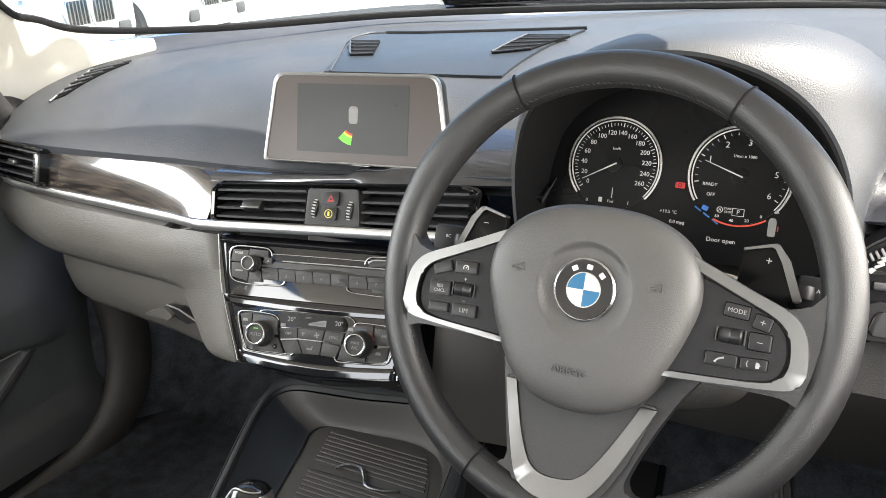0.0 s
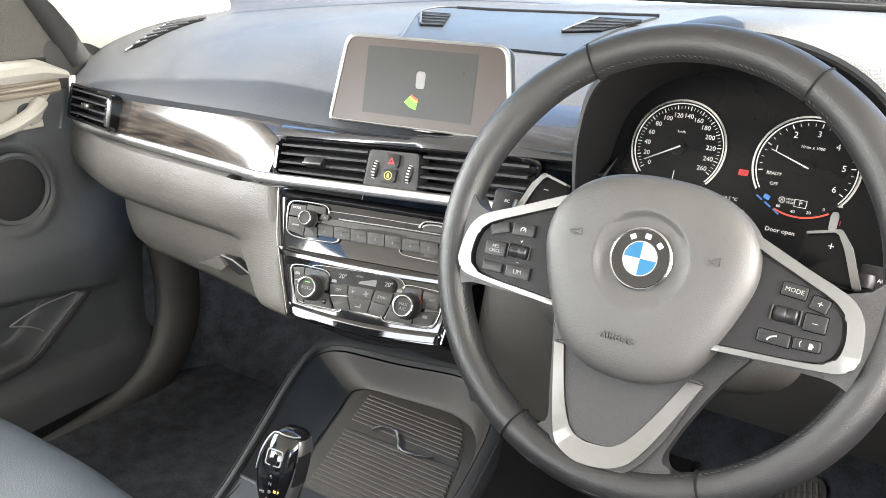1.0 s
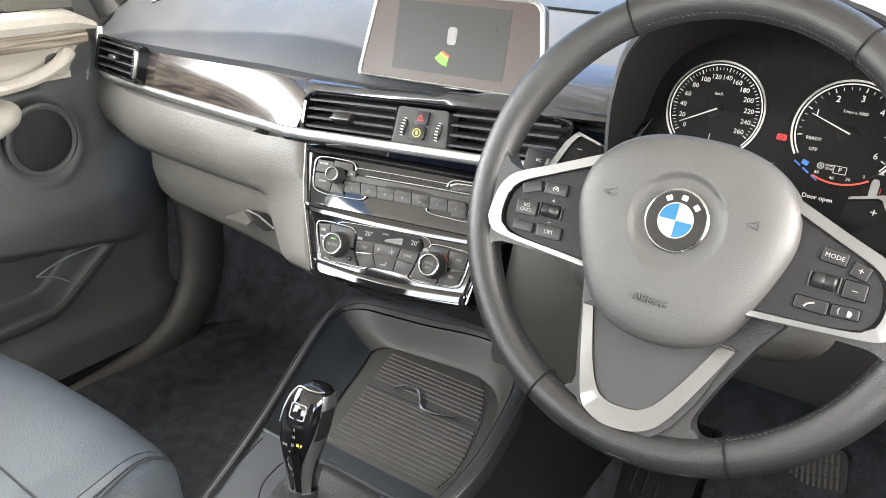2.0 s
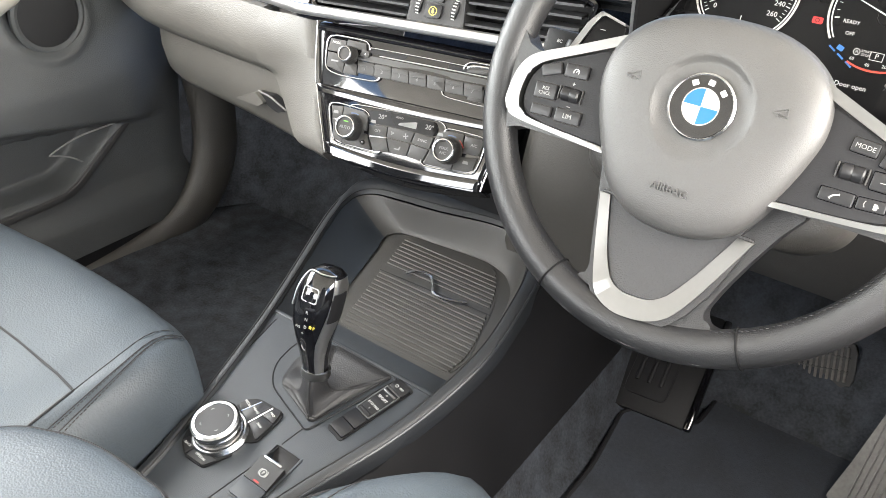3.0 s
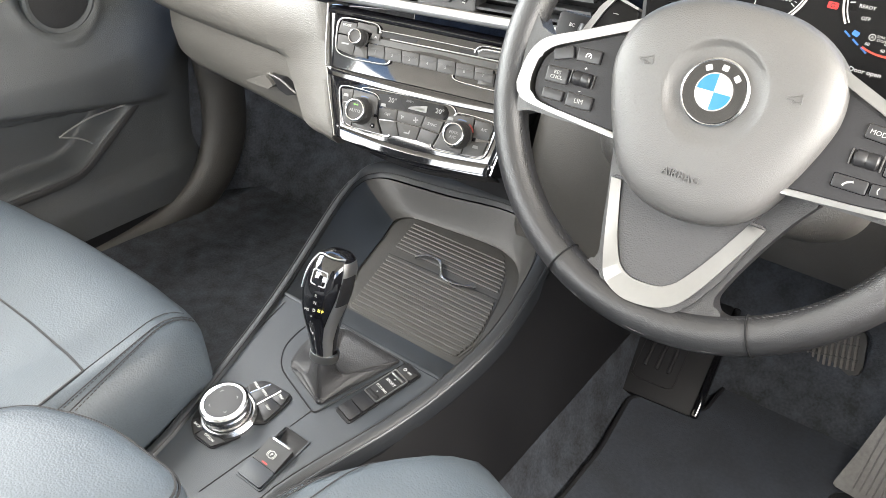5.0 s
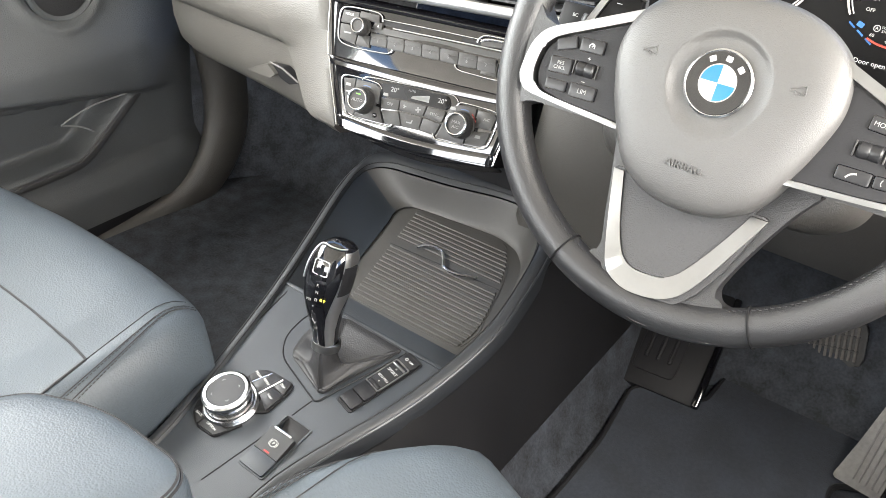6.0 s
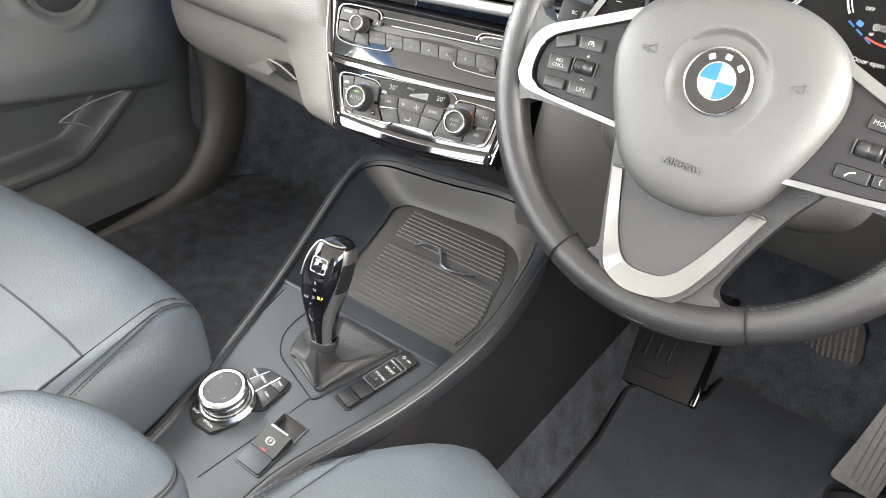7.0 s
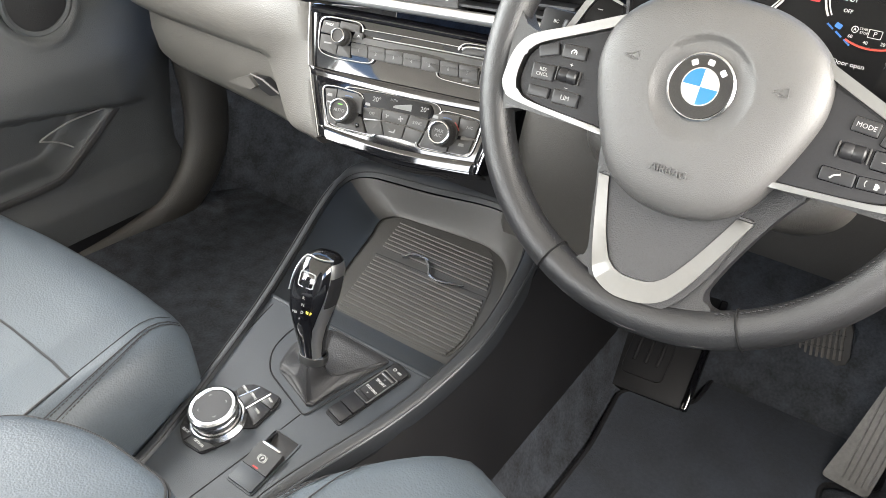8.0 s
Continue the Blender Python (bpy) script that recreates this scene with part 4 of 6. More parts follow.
    part("triangle", prism(mm([(-2.6, -2.2), (2.6, -2.2), (0, 2.6)]), 0, 0.0004), WHITE, c, m=T(0.1010, -0.030, 0.0022))


instrument_cluster()


# ---- central display ----
def display_screen():
    s = thing("display_screen", SCREEN, "free-standing central display with satin silver frame", "display")
    out = rpoly(mm([(-119, -52), (121, -52), (104, 53), (-104, 53)]), [0.006, 0.006, 0.014, 0.014], 6)
    part("housing", prism(out, -0.016, -0.001, 0.003), BLACK, s, "black display housing")
    inn = [(p.x * 0.965, p.y * 0.945 - 0.0005) for p in out]
    k = len(out)
    rows = [[Vector((p[0], p[1], z)) for p in q] for q, z in ((out, -0.003), (out, 0.0022), ([((a.x + b[0]) / 2, (a.y + b[1]) / 2) for a, b in zip(out, inn)], 0.0034), (inn, 0.0026), (inn, -0.003))]
    part("frame", loft(rows, cap=False), LEVERS, s, "satin silver display frame")
    glass = part("screen_glass", prism(inn, -0.001, 0.0014), SCREENG, s, "dark display glass")
    part("picture", prism(rpoly(rect(0.142, 0.079, -0.002, 0.001), 0.001), 0.0014, 0.0018), LCD, glass, "dim grey parking-aid picture")
    cp = part("car_picture", prism(rpoly(mm([(-5.5, -9.5), (5.5, -9.5), (6, 7), (4, 10.5), (-4, 10.5), (-6, 7)]), 0.003), 0.0018, 0.0024, 0.0003), GREY, glass, "small pale car picture", m=T(0.0005, 0.005, 0))
    part("car_roof", prism(rpoly(mm([(-4, -6), (4, -6), (4.2, 4), (-4.2, 4)]), 0.001), 0.0024, 0.0027), GREY, cp)
    for r0, r1, mt, nm in ((0.015, 0.0175, ORANGE, "near_zone"), (0.0176, 0.0200, YELLOW, "middle_zone"), (0.0201, 0.0285, GREEN, "far_zone")):
        part(nm, band(r0, r1, 225, 262, 12, 0.0018, 0.0021), mt, glass, m=T(0.002, -0.001, 0))
    # foot on the dashboard
    part("foot", prism(rpoly(mm([(-150, -58), (120, -58), (116, -46), (-116, -46)]), 0.004), -0.040, -0.010, 0.003), GLOSS, s, "black display foot")


display_screen()


# ---- air vents ----
def centre_vents():
    v = thing("centre_air_vent", VENTS, "black centre air vents with slats and hazard switch between them", "air vent")
    top = lambda x: lerp(28.5, 43, (x + 165) / 330)
    bot = lambda x: lerp(-20, -12, (x + 165) / 330)
    o = [(-167, bot(-165)), (168, bot(165)), (176, top(165) - 4), (160, top(165) + 1), (-158, top(-165) + 1), (-168, top(-165) - 6)]
    outer = rpoly(mm(o), 0.008, 5)
    inner = [((p.x - 0.003) * 0.972 + 0.003, (p.y - 0.008) * 0.86 + 0.008) for p in outer]
    part("surround", loft([[Vector((p[0], p[1], z)) for p in q] for q, z in ((outer, -0.02), (outer, 0.001), ([((a.x + b[0]) / 2, (a.y + b[1]) / 2) for a, b in zip(outer, inner)], 0.003), (inner, 0.0005), (inner, -0.045))], cap=False), GLOSS, v, "gloss black vent surround")
    part("duct", prism(inner, -0.048, -0.044), BLACK, v)
    for x0, x1 in ((-160, -40), (32, 160)):
        for k in range(4):
            f = (k + 0.5) / 4
            za, zb = lerp(bot(x0) + 3, top(x0) - 3, f), lerp(bot(x1) + 3, top(x1) - 3, f)
            a, b = Vector((x0 / 1000, za / 1000, -0.012)), Vector((x1 / 1000, zb / 1000, -0.012))
            rows = [[p + Vector((0, dy, dz)) for dy, dz in ((-0.0014, 0.0100), (0.0012, 0.0108), (0.0078, -0.012), (0.0046, -0.012))] for p in (a, lerp(a, b, 0.5), b)]
            part("slat", loft(rows), SLAT, v)
        if x0 < 0:
            t = part("slider_tab", box(0.026, 0.010, 0.014, bev=0.002), BTN, v, "black vent slider", m=pose(-0.108, 0.0035, 0.0, -25, 0, 2))
            part("tab_edge", box(0.026, 0.003, 0.004, (0, -0.005, 0.0065), 0.001), SATIN, t, "silver slider edge")
        else:
            part("slider_tab", box(0.026, 0.010, 0.014, bev=0.002), BTN, v, "black vent slider", m=pose(0.10, 0.012, 0.0, -25, 0, 2))
    mid = part("centre_panel", prism(rpoly(mm([(-38, -17), (33, -15), (28, 31), (-36, 29)]), 0.003), -0.03, 0.0015, 0.001), DARK, v, "dark grey switch panel")
    hz = part("hazard_switch", prism(rpoly(mm([(-13, 10.5), (5, 11), (6, 27), (-13, 26)]), 0.0025), 0.001, 0.005, 0.001), BTN, v, "black hazard switch with red triangle")
    part("triangle", prism(mm([(-4.6, -3.6), (4.6, -3.6), (0, 4.4)]), 0, 0.0003), RED, hz, m=T(-0.004, 0.0185, 0.0050))
    part("triangle_inner", prism(mm([(-2, -1.6), (2, -1.6), (0, 1.9)]), 0, 0.0003), BTN, hz, m=T(-0.004, 0.0183, 0.0053))
    lk = part("lock_switch", prism(rpoly(mm([(-16, -7), (3.5, -6), (4.5, 9), (-14, 8)]), 0.0025), 0.001, 0.0045, 0.001), BTN, v, "black lock switch with amber ring")
    part("ring", band(0.0043, 0.0050, 0, 360, 28, 0, 0.0003), AMBER, lk, m=T(-0.006, 0.001, 0.0045))
    part("lock_symbol", prism(rpoly(rect(0.0026, 0.0052), 0.001), 0, 0.0003), AMBER, lk, m=T(-0.006, 0.001, 0.0045))
    for s, cx in ((-1, -25.5), (1, 19)):
        wh = part("vent_wheel", moved(lathe([(0, -0.004), (0.0145, -0.004), (0.0155, -0.003), (0.0155, 0.003), (0.0145, 0.004), (0, 0.004)], 40), pose(0, 0, 0, 0, 90, 0)), BTN, v, "ribbed vent thumb wheel", m=T(cx / 1000, 0.006, -0.0105, -6))
        for k in range(7):
            a = radians(50 + 13.5 * k)
            part("white_mark", box(0.0042, 0.0016, 0.0008, bev=0.0003), WHITE, wh, m=pose(0, -0.0157 * math.cos(a), 0.0157 * math.sin(a), math.degrees(math.pi / 2 - a) * 1.0, 0, 0))


centre_vents()


def far_vent():
    m = axes((-0.602, 0.1795, 0.9145), (1, -0.14, 0), (0, 0.25, 1))
    v = thing("side_air_vent", m, "side air vent with black slats in a satin frame", "air vent")
    o = rpoly(mm([(-72, -27), (64, -29), (64, 28), (-70, 30)]), 0.008, 4)
    i = [(p.x * 0.90, p.y * 0.86) for p in o]
    part("surround", loft([[Vector((p[0], p[1], z)) for p in q] for q, z in ((o, -0.03), (o, 0.003), (i, 0.002), (i, -0.03))], cap=False), GLOSS, v)
    part("duct", prism(i, -0.034, -0.028), BLACK, v)
    for k in range(4):
        y = lerp(-17, 20, k / 3) / 1000
        part("slat", box(0.118, 0.0030, 0.020, (-0.006, y, -0.008), 0.001), SLAT, v)
    part("slider_tab", box(0.020, 0.008, 0.012, (-0.012, 0.0, 0.002), 0.002), SATIN, v, "silver vent slider")
    wr = part("vent_wheel", box(0.010, 0.044, 0.010, (0.056, -0.001, 0.002), 0.003), SATIN, v, "satin vent wheel housing")
    for k in range(7):
        part("rib", box(0.004, 0.0026, 0.003, (0.056, -0.014 + 0.0045 * k, 0.0075), 0.0008), BTN, wr)


far_vent()


def near_vent():
    m = axes((0.615, 0.205, 0.945), (1, 0.1, 0), (0, 0.3, 1))
    v = thing("side_air_vent", m, "side air vent with black slats beside the instruments", "air vent")
    o = rpoly(mm([(-62, -26), (50, -26), (50, 30), (-38, 30)]), 0.006, 4)
    i = [(p.x * 0.92, p.y * 0.86) for p in o]
    part("surround", loft([[Vector((p[0], p[1], z)) for p in q] for q, z in ((o, -0.03), (o, 0.003), (i, 0.002), (i, -0.03))], cap=False), GLOSS, v)
    part("duct", prism(i, -0.034, -0.028), BLACK, v)
    for k in range(4):
        part("slat", box(0.095, 0.0026, 0.020, (0.004, lerp(-17, 20, k / 3) / 1000, -0.008), 0.001), BTN, v)
    for k in range(9):
        part("rib", box(0.009, 0.0026, 0.004, bev=0.0008), WHITE, v, m=T(-0.052 + 0.0022 * k, -0.018 + 0.0042 * k, 0.004, 28))
    part("strip", box(0.13, 0.008, 0.006, (0.01, -0.036, 0.001), 0.002), SATIN, v, "satin silver trim strip")
    sw = part("light_switch", prism(rpoly(mm([(-66, -85), (55, -85), (60, -50), (-58, -50)]), 0.01), -0.02, 0.002, 0.002), BLACK, v, "black light switch panel")
    part("switch_key", prism(rpoly(mm([(-56, -80), (20, -80), (24, -58), (-50, -58)]), 0.006), 0.002, 0.006, 0.002), BTN, sw)


near_vent()


# ---- radio and climate panels ----
def bent(bm):
    """The flat shape laid on the panel, whose flanks curve back."""
    for v in bm.verts:
        v.co.z -= 0.25 * v.co.x ** 2
    return bm


def key_field(parent, pts, z0=-0.003, z1=0.0034, material=None, name="button", bev=0.0007, r=0.0008):
    return part(name, bent(prism(rpoly(mm(pts), r, 3), z0, z1, bev)), material or KEYM, parent)


def panel_text(body, size, parent, x, y, z=0.0035, material=None, rot=0.0):
    return write(body, size, parent, T(x / 1000, y / 1000, z - 0.25 * (x / 1000) ** 2, rot), material)


def wire(parent, pts, r=0.0010, z=0.0026, label="bright key-field edge", material=None):
    path = spline([(x / 1000, y / 1000, z - 0.25 * (x / 1000) ** 2) for x, y in pts], 5)
    return part("pod_edge", tube(path, r, 8, flat=0.8, up=(0, 0, 1)), material or CHROME, parent, label)


def knob(parent, x, y, r, h, label):
    k = part("knob", lathe([(0, 0), (r * 1.10, 0), (r * 1.10, h * 0.12), (r * 1.02, h * 0.18), (r * 1.0, h * 0.80), (r * 0.94, h), (r * 0.72, h), (r * 0.69, h * 0.95), (0, h * 0.94)], 44), RUBBER, parent, label, m=T(x / 1000, y / 1000, 0.001 - 0.25 * (x / 1000) ** 2))
    part("knob_ring", lathe([(r * 0.70, h * 0.96), (r * 0.72, h * 1.05), (r * 0.80, h * 1.08), (r * 0.88, h * 1.05), (r * 0.92, h * 0.97)], 44), CHROME, k, "bright silver ring")
    bm = bmesh.new()
    for j in range(48):
        a = 2 * math.pi * j / 48
        add(bm, moved(box(0.0005, 0.0009, h * 0.55), T(r * 1.005 * math.cos(a), r * 1.005 * math.sin(a), h * 0.5, math.degrees(a))))
    tagged(part("knurl", bm, RUBBER, k), kind="stuff")
    return k


def slab(y0, y1, low, high, prof, n=44, thick=0.003):
    """A gloss panel between two heights; prof gives its rise along the height."""
    rows = []
    for i in range(len(prof)):
        f, z = prof[i]
        a, b = lerp(low[0], high[0], f) / 1000, lerp(low[1], high[1], f) / 1000
        rows.append([Vector((lerp(a, b, k / n), lerp(y0(k / n), y1(k / n), f) / 1000, z - 0.010 * (max(0, 0.006 - min(k, n - k) / n * (b - a)) / 0.006) ** 2 * 0.3)) for k in range(n + 1)])
    return bent(sheet(rows, thick))


def mirror(pts):
    return [(-8 - x, y) for x, y in pts]


def radio_unit():
    r = thing("radio_unit", STACK, "gloss black radio panel with numbered keys and bright edges", "radio")
    part("fascia", slab(lambda t: 37.5, lambda t: 101, (-130, 122), (-142, 134), [(0, -0.0002), (0.1, 0.0), (0.5, 0.0002), (0.9, 0.0), (1, -0.0002)]), GLOSS, r, "gloss black fascia")
    part("top_bar", slab(lambda t: 98.5, lambda t: 110, (-141, 133), (-143, 135), [(0, 0.0), (0.08, 0.0028), (0.3, 0.0036), (0.6, 0.0022), (0.85, -0.0012), (1, -0.005)]), GLOSS, r, "rounded gloss black bar")
    for sx in (-1, 1):
        e = [(-4 + sx * 139.5, 109), (-4 + sx * 138, 100), (-4 + sx * 131, 60), (-4 + sx * 125.5, 37)]
        wire(r, e, 0.0011, 0.0012, "bright panel edge")
    part("disc_slot", bent(prism(rpoly(mm([(-63, 83.5), (84, 83.5), (84, 88.5), (-63, 88.5)]), 0.001), -0.002, 0.0012)), BLACK, r, "dark disc slot")
    wire(r, [(-66, 89.5), (-40, 90), (10, 90.5), (70, 90.5)], 0.0008, 0.0016, "bright slot edge")
    wire(r, [(-50, 82.2), (-20, 82.4), (20, 83), (86, 83.5)], 0.0007, 0.0016, "bright slot edge", LEVERS)
    part("key_rail", bent(prism(rpoly(mm([(-78, 73.5), (98, 75), (98, 81), (-60, 80.5), (-78, 77)]), 0.001), -0.002, 0.0018, 0.0008)), KEYM, r)
    for i in range(7):
        x0 = -76.5 + 22.8 * i
        b = key_field(r, [(x0 + 2.2, 58.5), (x0 + 24.4, 58.7), (x0 + 22.2, 73), (x0, 72.8)], z1=0.0030, name="preset_key")
        part("key_lip", bent(prism(rpoly(mm([(x0 + 1.2, 67.5), (x0 + 22.8, 67.7), (x0 + 22.1, 72.5), (x0 + 0.5, 72.3)]), 0.0006), 0.002, 0.0042, 0.0009)), KEYM, b)
        panel_text(str(i + 1), 0.0052, b, x0 + 11.4, 64.8, 0.0031, GREY)
    pod = [(-44, 58.5), (-46, 55), (-53, 52.8), (-71, 52), (-92, 51.5), (-110, 53.5), (-118, 58), (-121, 66), (-122.5, 78), (-123, 88), (-120, 93.5), (-112, 96), (-99, 96.5), (-75, 96), (-68, 94), (-65, 90.5), (-64, 87)]
    wire(r, pod)
    wire(r, [p for p in mirror(pod)])
    tiles = [[(-121, 77.5), (-97, 77.5), (-97, 92), (-119, 92)], [(-118, 59), (-95, 55), (-94, 76), (-120, 76)], [(-94, 55), (-75, 55), (-77, 68), (-93, 70)], [(-96, 86), (-68, 84), (-70, 93), (-96, 94)]]
    for q in tiles:
        key_field(r, q, z1=0.0026)
        key_field(r, mirror(q)[::-1], z1=0.0026)
    key_field(r, [(-76, 78), (-63, 78), (-63, 85), (-73, 85)], z1=0.0040)
    panel_text("^", 0.0065, r, -68, 80, 0.0041)
    panel_text("MODE", 0.0040, r, -110, 88, 0.0027)
    part("legend_bar", bent(box(0.010, 0.0018, 0.0003, (-0.108, 0.067, 0.0027))), GREY, r)
    knob(r, -89, 76.5, 0.0098, 0.015, "black rubber volume knob")
    knob(r, 100, 76.5, 0.0098, 0.015, "black rubber tuning knob")
    wire(r, [(60, 88), (64, 91), (72, 92.5), (92, 93)], 0.0016, 0.0026, "bright eject key")


radio_unit()


def climate_unit():
    c = thing("climate_unit", STACK, "gloss black climate panel with two rotary knobs", "climate control")
    part("fascia", slab(lambda t: -46 + 4 * abs(2 * t - 1) ** 2, lambda t: 36.5, (-97, 105), (-129, 121), [(0, -0.0006), (0.1, 0.0), (0.5, 0.0006), (0.9, 0.0002), (1, -0.0008)]), GLOSS, c, "gloss black fascia")
    dip = lambda t: -5.0 * math.sin(math.pi * t)
    part("cross_bar", slab(lambda t: 27.5 + 0.6 * dip(t), lambda t: 37.5 + 0.6 * dip(t), (-126, 118), (-129.5, 121.5), [(0, 0.0), (0.06, 0.0028), (0.12, 0.00345), (0.5, 0.00373), (0.9, 0.0040), (0.97, 0.0036), (1, 0.0004)]), GLOSS, c, "rounded gloss black cross bar")
    part("lower_bar", slab(lambda t: -40.5 + 1.3 * dip(t), lambda t: -27.5 + 1.2 * dip(t), (-97.5, 105), (-102, 107), [(0, -0.0040), (0.05, 0.0014), (0.1, 0.0023), (0.5, 0.00265), (0.9, 0.0030), (0.97, 0.0026), (1, 0.0006)]), GLOSS, c, "rounded gloss black lower bar")
    part("lower_lip", slab(lambda t: -46.5 + 2.4 * dip(t), lambda t: -40.8 + 1.3 * dip(t), (-84, 112), (-97, 106), [(0, -0.016), (0.5, -0.009), (0.85, -0.005), (1, -0.0045)]), GLOSS, c, "gloss black lower lip")
    for sx, pts in ((-1, [(-127.5, 36), (-121, 16), (-107, -19), (-98.5, -41)]), (1, [(119.5, 36), (115, 10), (109, -20), (106, -40)])):
        wire(c, pts, 0.0011, 0.0012, "bright panel edge")
    dsp = part("display_strip", bent(prism(rpoly(mm([(-46, 5), (-20, 7), (39, 7.2), (42, 15), (37, 23), (-30, 22.5), (-50, 19)]), 0.003), -0.002, 0.0020, 0.0005)), DIAL, c, "black temperature display")
    panel_text("20°", 0.0078, dsp, -30, 15.2, 0.0022, LEGEND)
    panel_text("20°", 0.0078, dsp, 31, 15.6, 0.0022, LEGEND)
    panel_text("AUTO", 0.0034, dsp, -8, 18.8, 0.0022, GREY)
    part("fan_bar", prism(mm([(-8, 10.5), (15, 10.5), (15, 18), (12.4, 18), (-6, 13.5), (-6, 12.3), (12.4, 16), (12.4, 12), (-8, 12)]), 0.0020, 0.0023), GREY, dsp)
    wire(c, [(-75, 18), (-71, 21.5), (-60, 23), (-20, 24.5), (20, 25.5), (40, 25), (47, 22.5), (50, 19)], 0.0009, 0.0020, "bright display edge")
    podl = [(-24, -24), (-27, -26.5), (-34, -27.5), (-70, -27.5), (-86, -26), (-92, -20), (-98, -4), (-102, 9), (-102.5, 15), (-98, 18.5), (-85, 19.5), (-58, 18.5), (-50, 16), (-47, 12.5)]
    podr = [(28.5, -21.5), (30, -25), (36, -27.5), (60, -26.5), (86, -25), (94, -21.5), (97.5, -10), (100, 6), (99.5, 14), (95, 18), (80, 19.2), (58, 19.5), (52, 18), (50, 15)]
    wire(c, podl)
    wire(c, podr)
    tiles = [([(-43, -9), (-20, -6.2), (-21, 5.6), (-45, 3.6)], "OFF"), ([(-19, -6.2), (11.6, -6), (14, 6.6), (-20, 6)], None), ([(12.8, -6), (36, -8), (38.6, 5.6), (15.2, 6.6)], "SYNC"),
             ([(-33, -25.6), (-12.4, -23), (-20, -7.4), (-42, -10)], None), ([(-11.2, -23), (9.8, -22.4), (11.6, -7.2), (-18.8, -7.2)], None), ([(11, -22.4), (30.6, -23.4), (35.4, -9.2), (12.8, -7.2)], None),
             ([(-95, 1.6), (-83, 2), (-83.5, 17.4), (-100, 15)], None), ([(-89, -22), (-77, -25.4), (-77, -10), (-84, 0.6), (-95, 0.2)], None), ([(-82, 2), (-47, -5), (-48, 13), (-56, 16.4), (-82.4, 17.4)], None), ([(-76, -25.6), (-36, -25.6), (-46, -8), (-76, -10)], None),
             ([(38, -4), (73.5, 0), (73.5, 17.4), (52, 16.4), (43, 13)], None), ([(33, -25.4), (66.8, -24.8), (67.6, -9), (37.4, -6)], None), ([(76, -3.6), (95.6, -3), (98, 12), (94, 15.6), (75, 16)], "A/C"), ([(68.4, -24.6), (86, -23.2), (92, -19.6), (95, -5), (69, -9)], None)]
    for pts, word in tiles:
        k = key_field(c, pts, z1=0.0030)
        if word:
            panel_text(word, 0.0046, k, sum(p[0] for p in pts) / len(pts), sum(p[1] for p in pts) / len(pts), 0.0031, LEGEND)
    kl = knob(c, -66.5, -5, 0.0146, 0.020, "large black rubber rotary knob")
    write("AUTO", 0.0052, kl, T(0, -0.0005, 0.0190), GREY)
    part("knob_lamp", box(0.006, 0.0012, 0.0004, (0, 0.0066, 0.0190)), GREEN, kl)
    kr = knob(c, 60, -4.5, 0.0146, 0.020, "large black rubber rotary knob")
    write("MAX", 0.0050, kr, T(0, 0.0022, 0.0190), GREY)
    write("A/C", 0.0050, kr, T(0, -0.0030, 0.0190), GREY)
    for cx, cy in ((-66.5, -5), (60, -4.5)):
        for a0, mt in ((22, MARKRED), (72, MARKBLUE)):
            part("temperature_mark", band(0.0166, 0.0178, a0, a0 + 34, 10, 0.0030, 0.0034), mt, c, m=T(cx / 1000, cy / 1000, -0.25 * (cx / 1000) ** 2 - 0.0002))
    for x, n in ((-13, 3), (4.5, 4)):
        for k in range(n):
            part("fan_blade", prism(rpoly(mm([(0, -0.5), (2.2 if n == 3 else 3.2, -1.1), (2.2 if n == 3 else 3.2, 0.6), (0, 0.5)]), 0.0003), 0.0030, 0.0033), GREY, c, m=T(x / 1000, 0.0, 0, 360 / n * k + 20))
    part("seat_symbol", prism(rpoly(mm([(-4, -2), (3, -2), (4, 2.4), (2.6, 2.4), (1.6, -0.6), (-4, -0.6)]), 0.0004), 0.0030, 0.0033), GREY, c, m=T(-0.003, -0.0155, 0))
    for x, y in ((82, -13), (-92, 9), (-86, -10), (-40, 8), (46, 11)):
        part("window_symbol", prism(rpoly(mm([(-3.6, -1.6), (3.6, -1.6), (2.8, 1.8), (-2.8, 1.8)]), 0.0006), 0.0030, 0.0033), GREY, c, m=T(x / 1000, y / 1000, -0.25 * (x / 1000) ** 2))
    part("sensor", lathe([(0, 0.0012), (0.0030, 0.0012), (0.0028, 0.0040), (0.0014, 0.0034), (0, 0.0034)], 20), GLOSS, c, "small round sensor", m=T(-0.0485, -0.0185, -0.0006))


climate_unit()
part("stack_carrier", prism(mm([(-92, -44), (100, -44), (128, 108), (-136, 108)]), -0.09, -0.016), BLACK, dash, m=STACK)


# ---- centre console ----
def inset(pts, d, wide=None):
    """A closed outline moved inward by d."""
    k, out = len(pts), []
    for j in range(k):
        t = (pts[(j + 1) % k] - pts[j - 1]).normalized()
        out.append(pts[j] + Vector((-t.y, t.x, 0)) * (d * wide(pts[j]) if wide and d > 0 else d))
    return out


def pads(parent, pts, z0, z1, name, material, label="", r=0.0015, bev=0.0006):
    return part(name, prism(rpoly(mm(pts), r, 3), z0, z1, bev), material, parent, label)


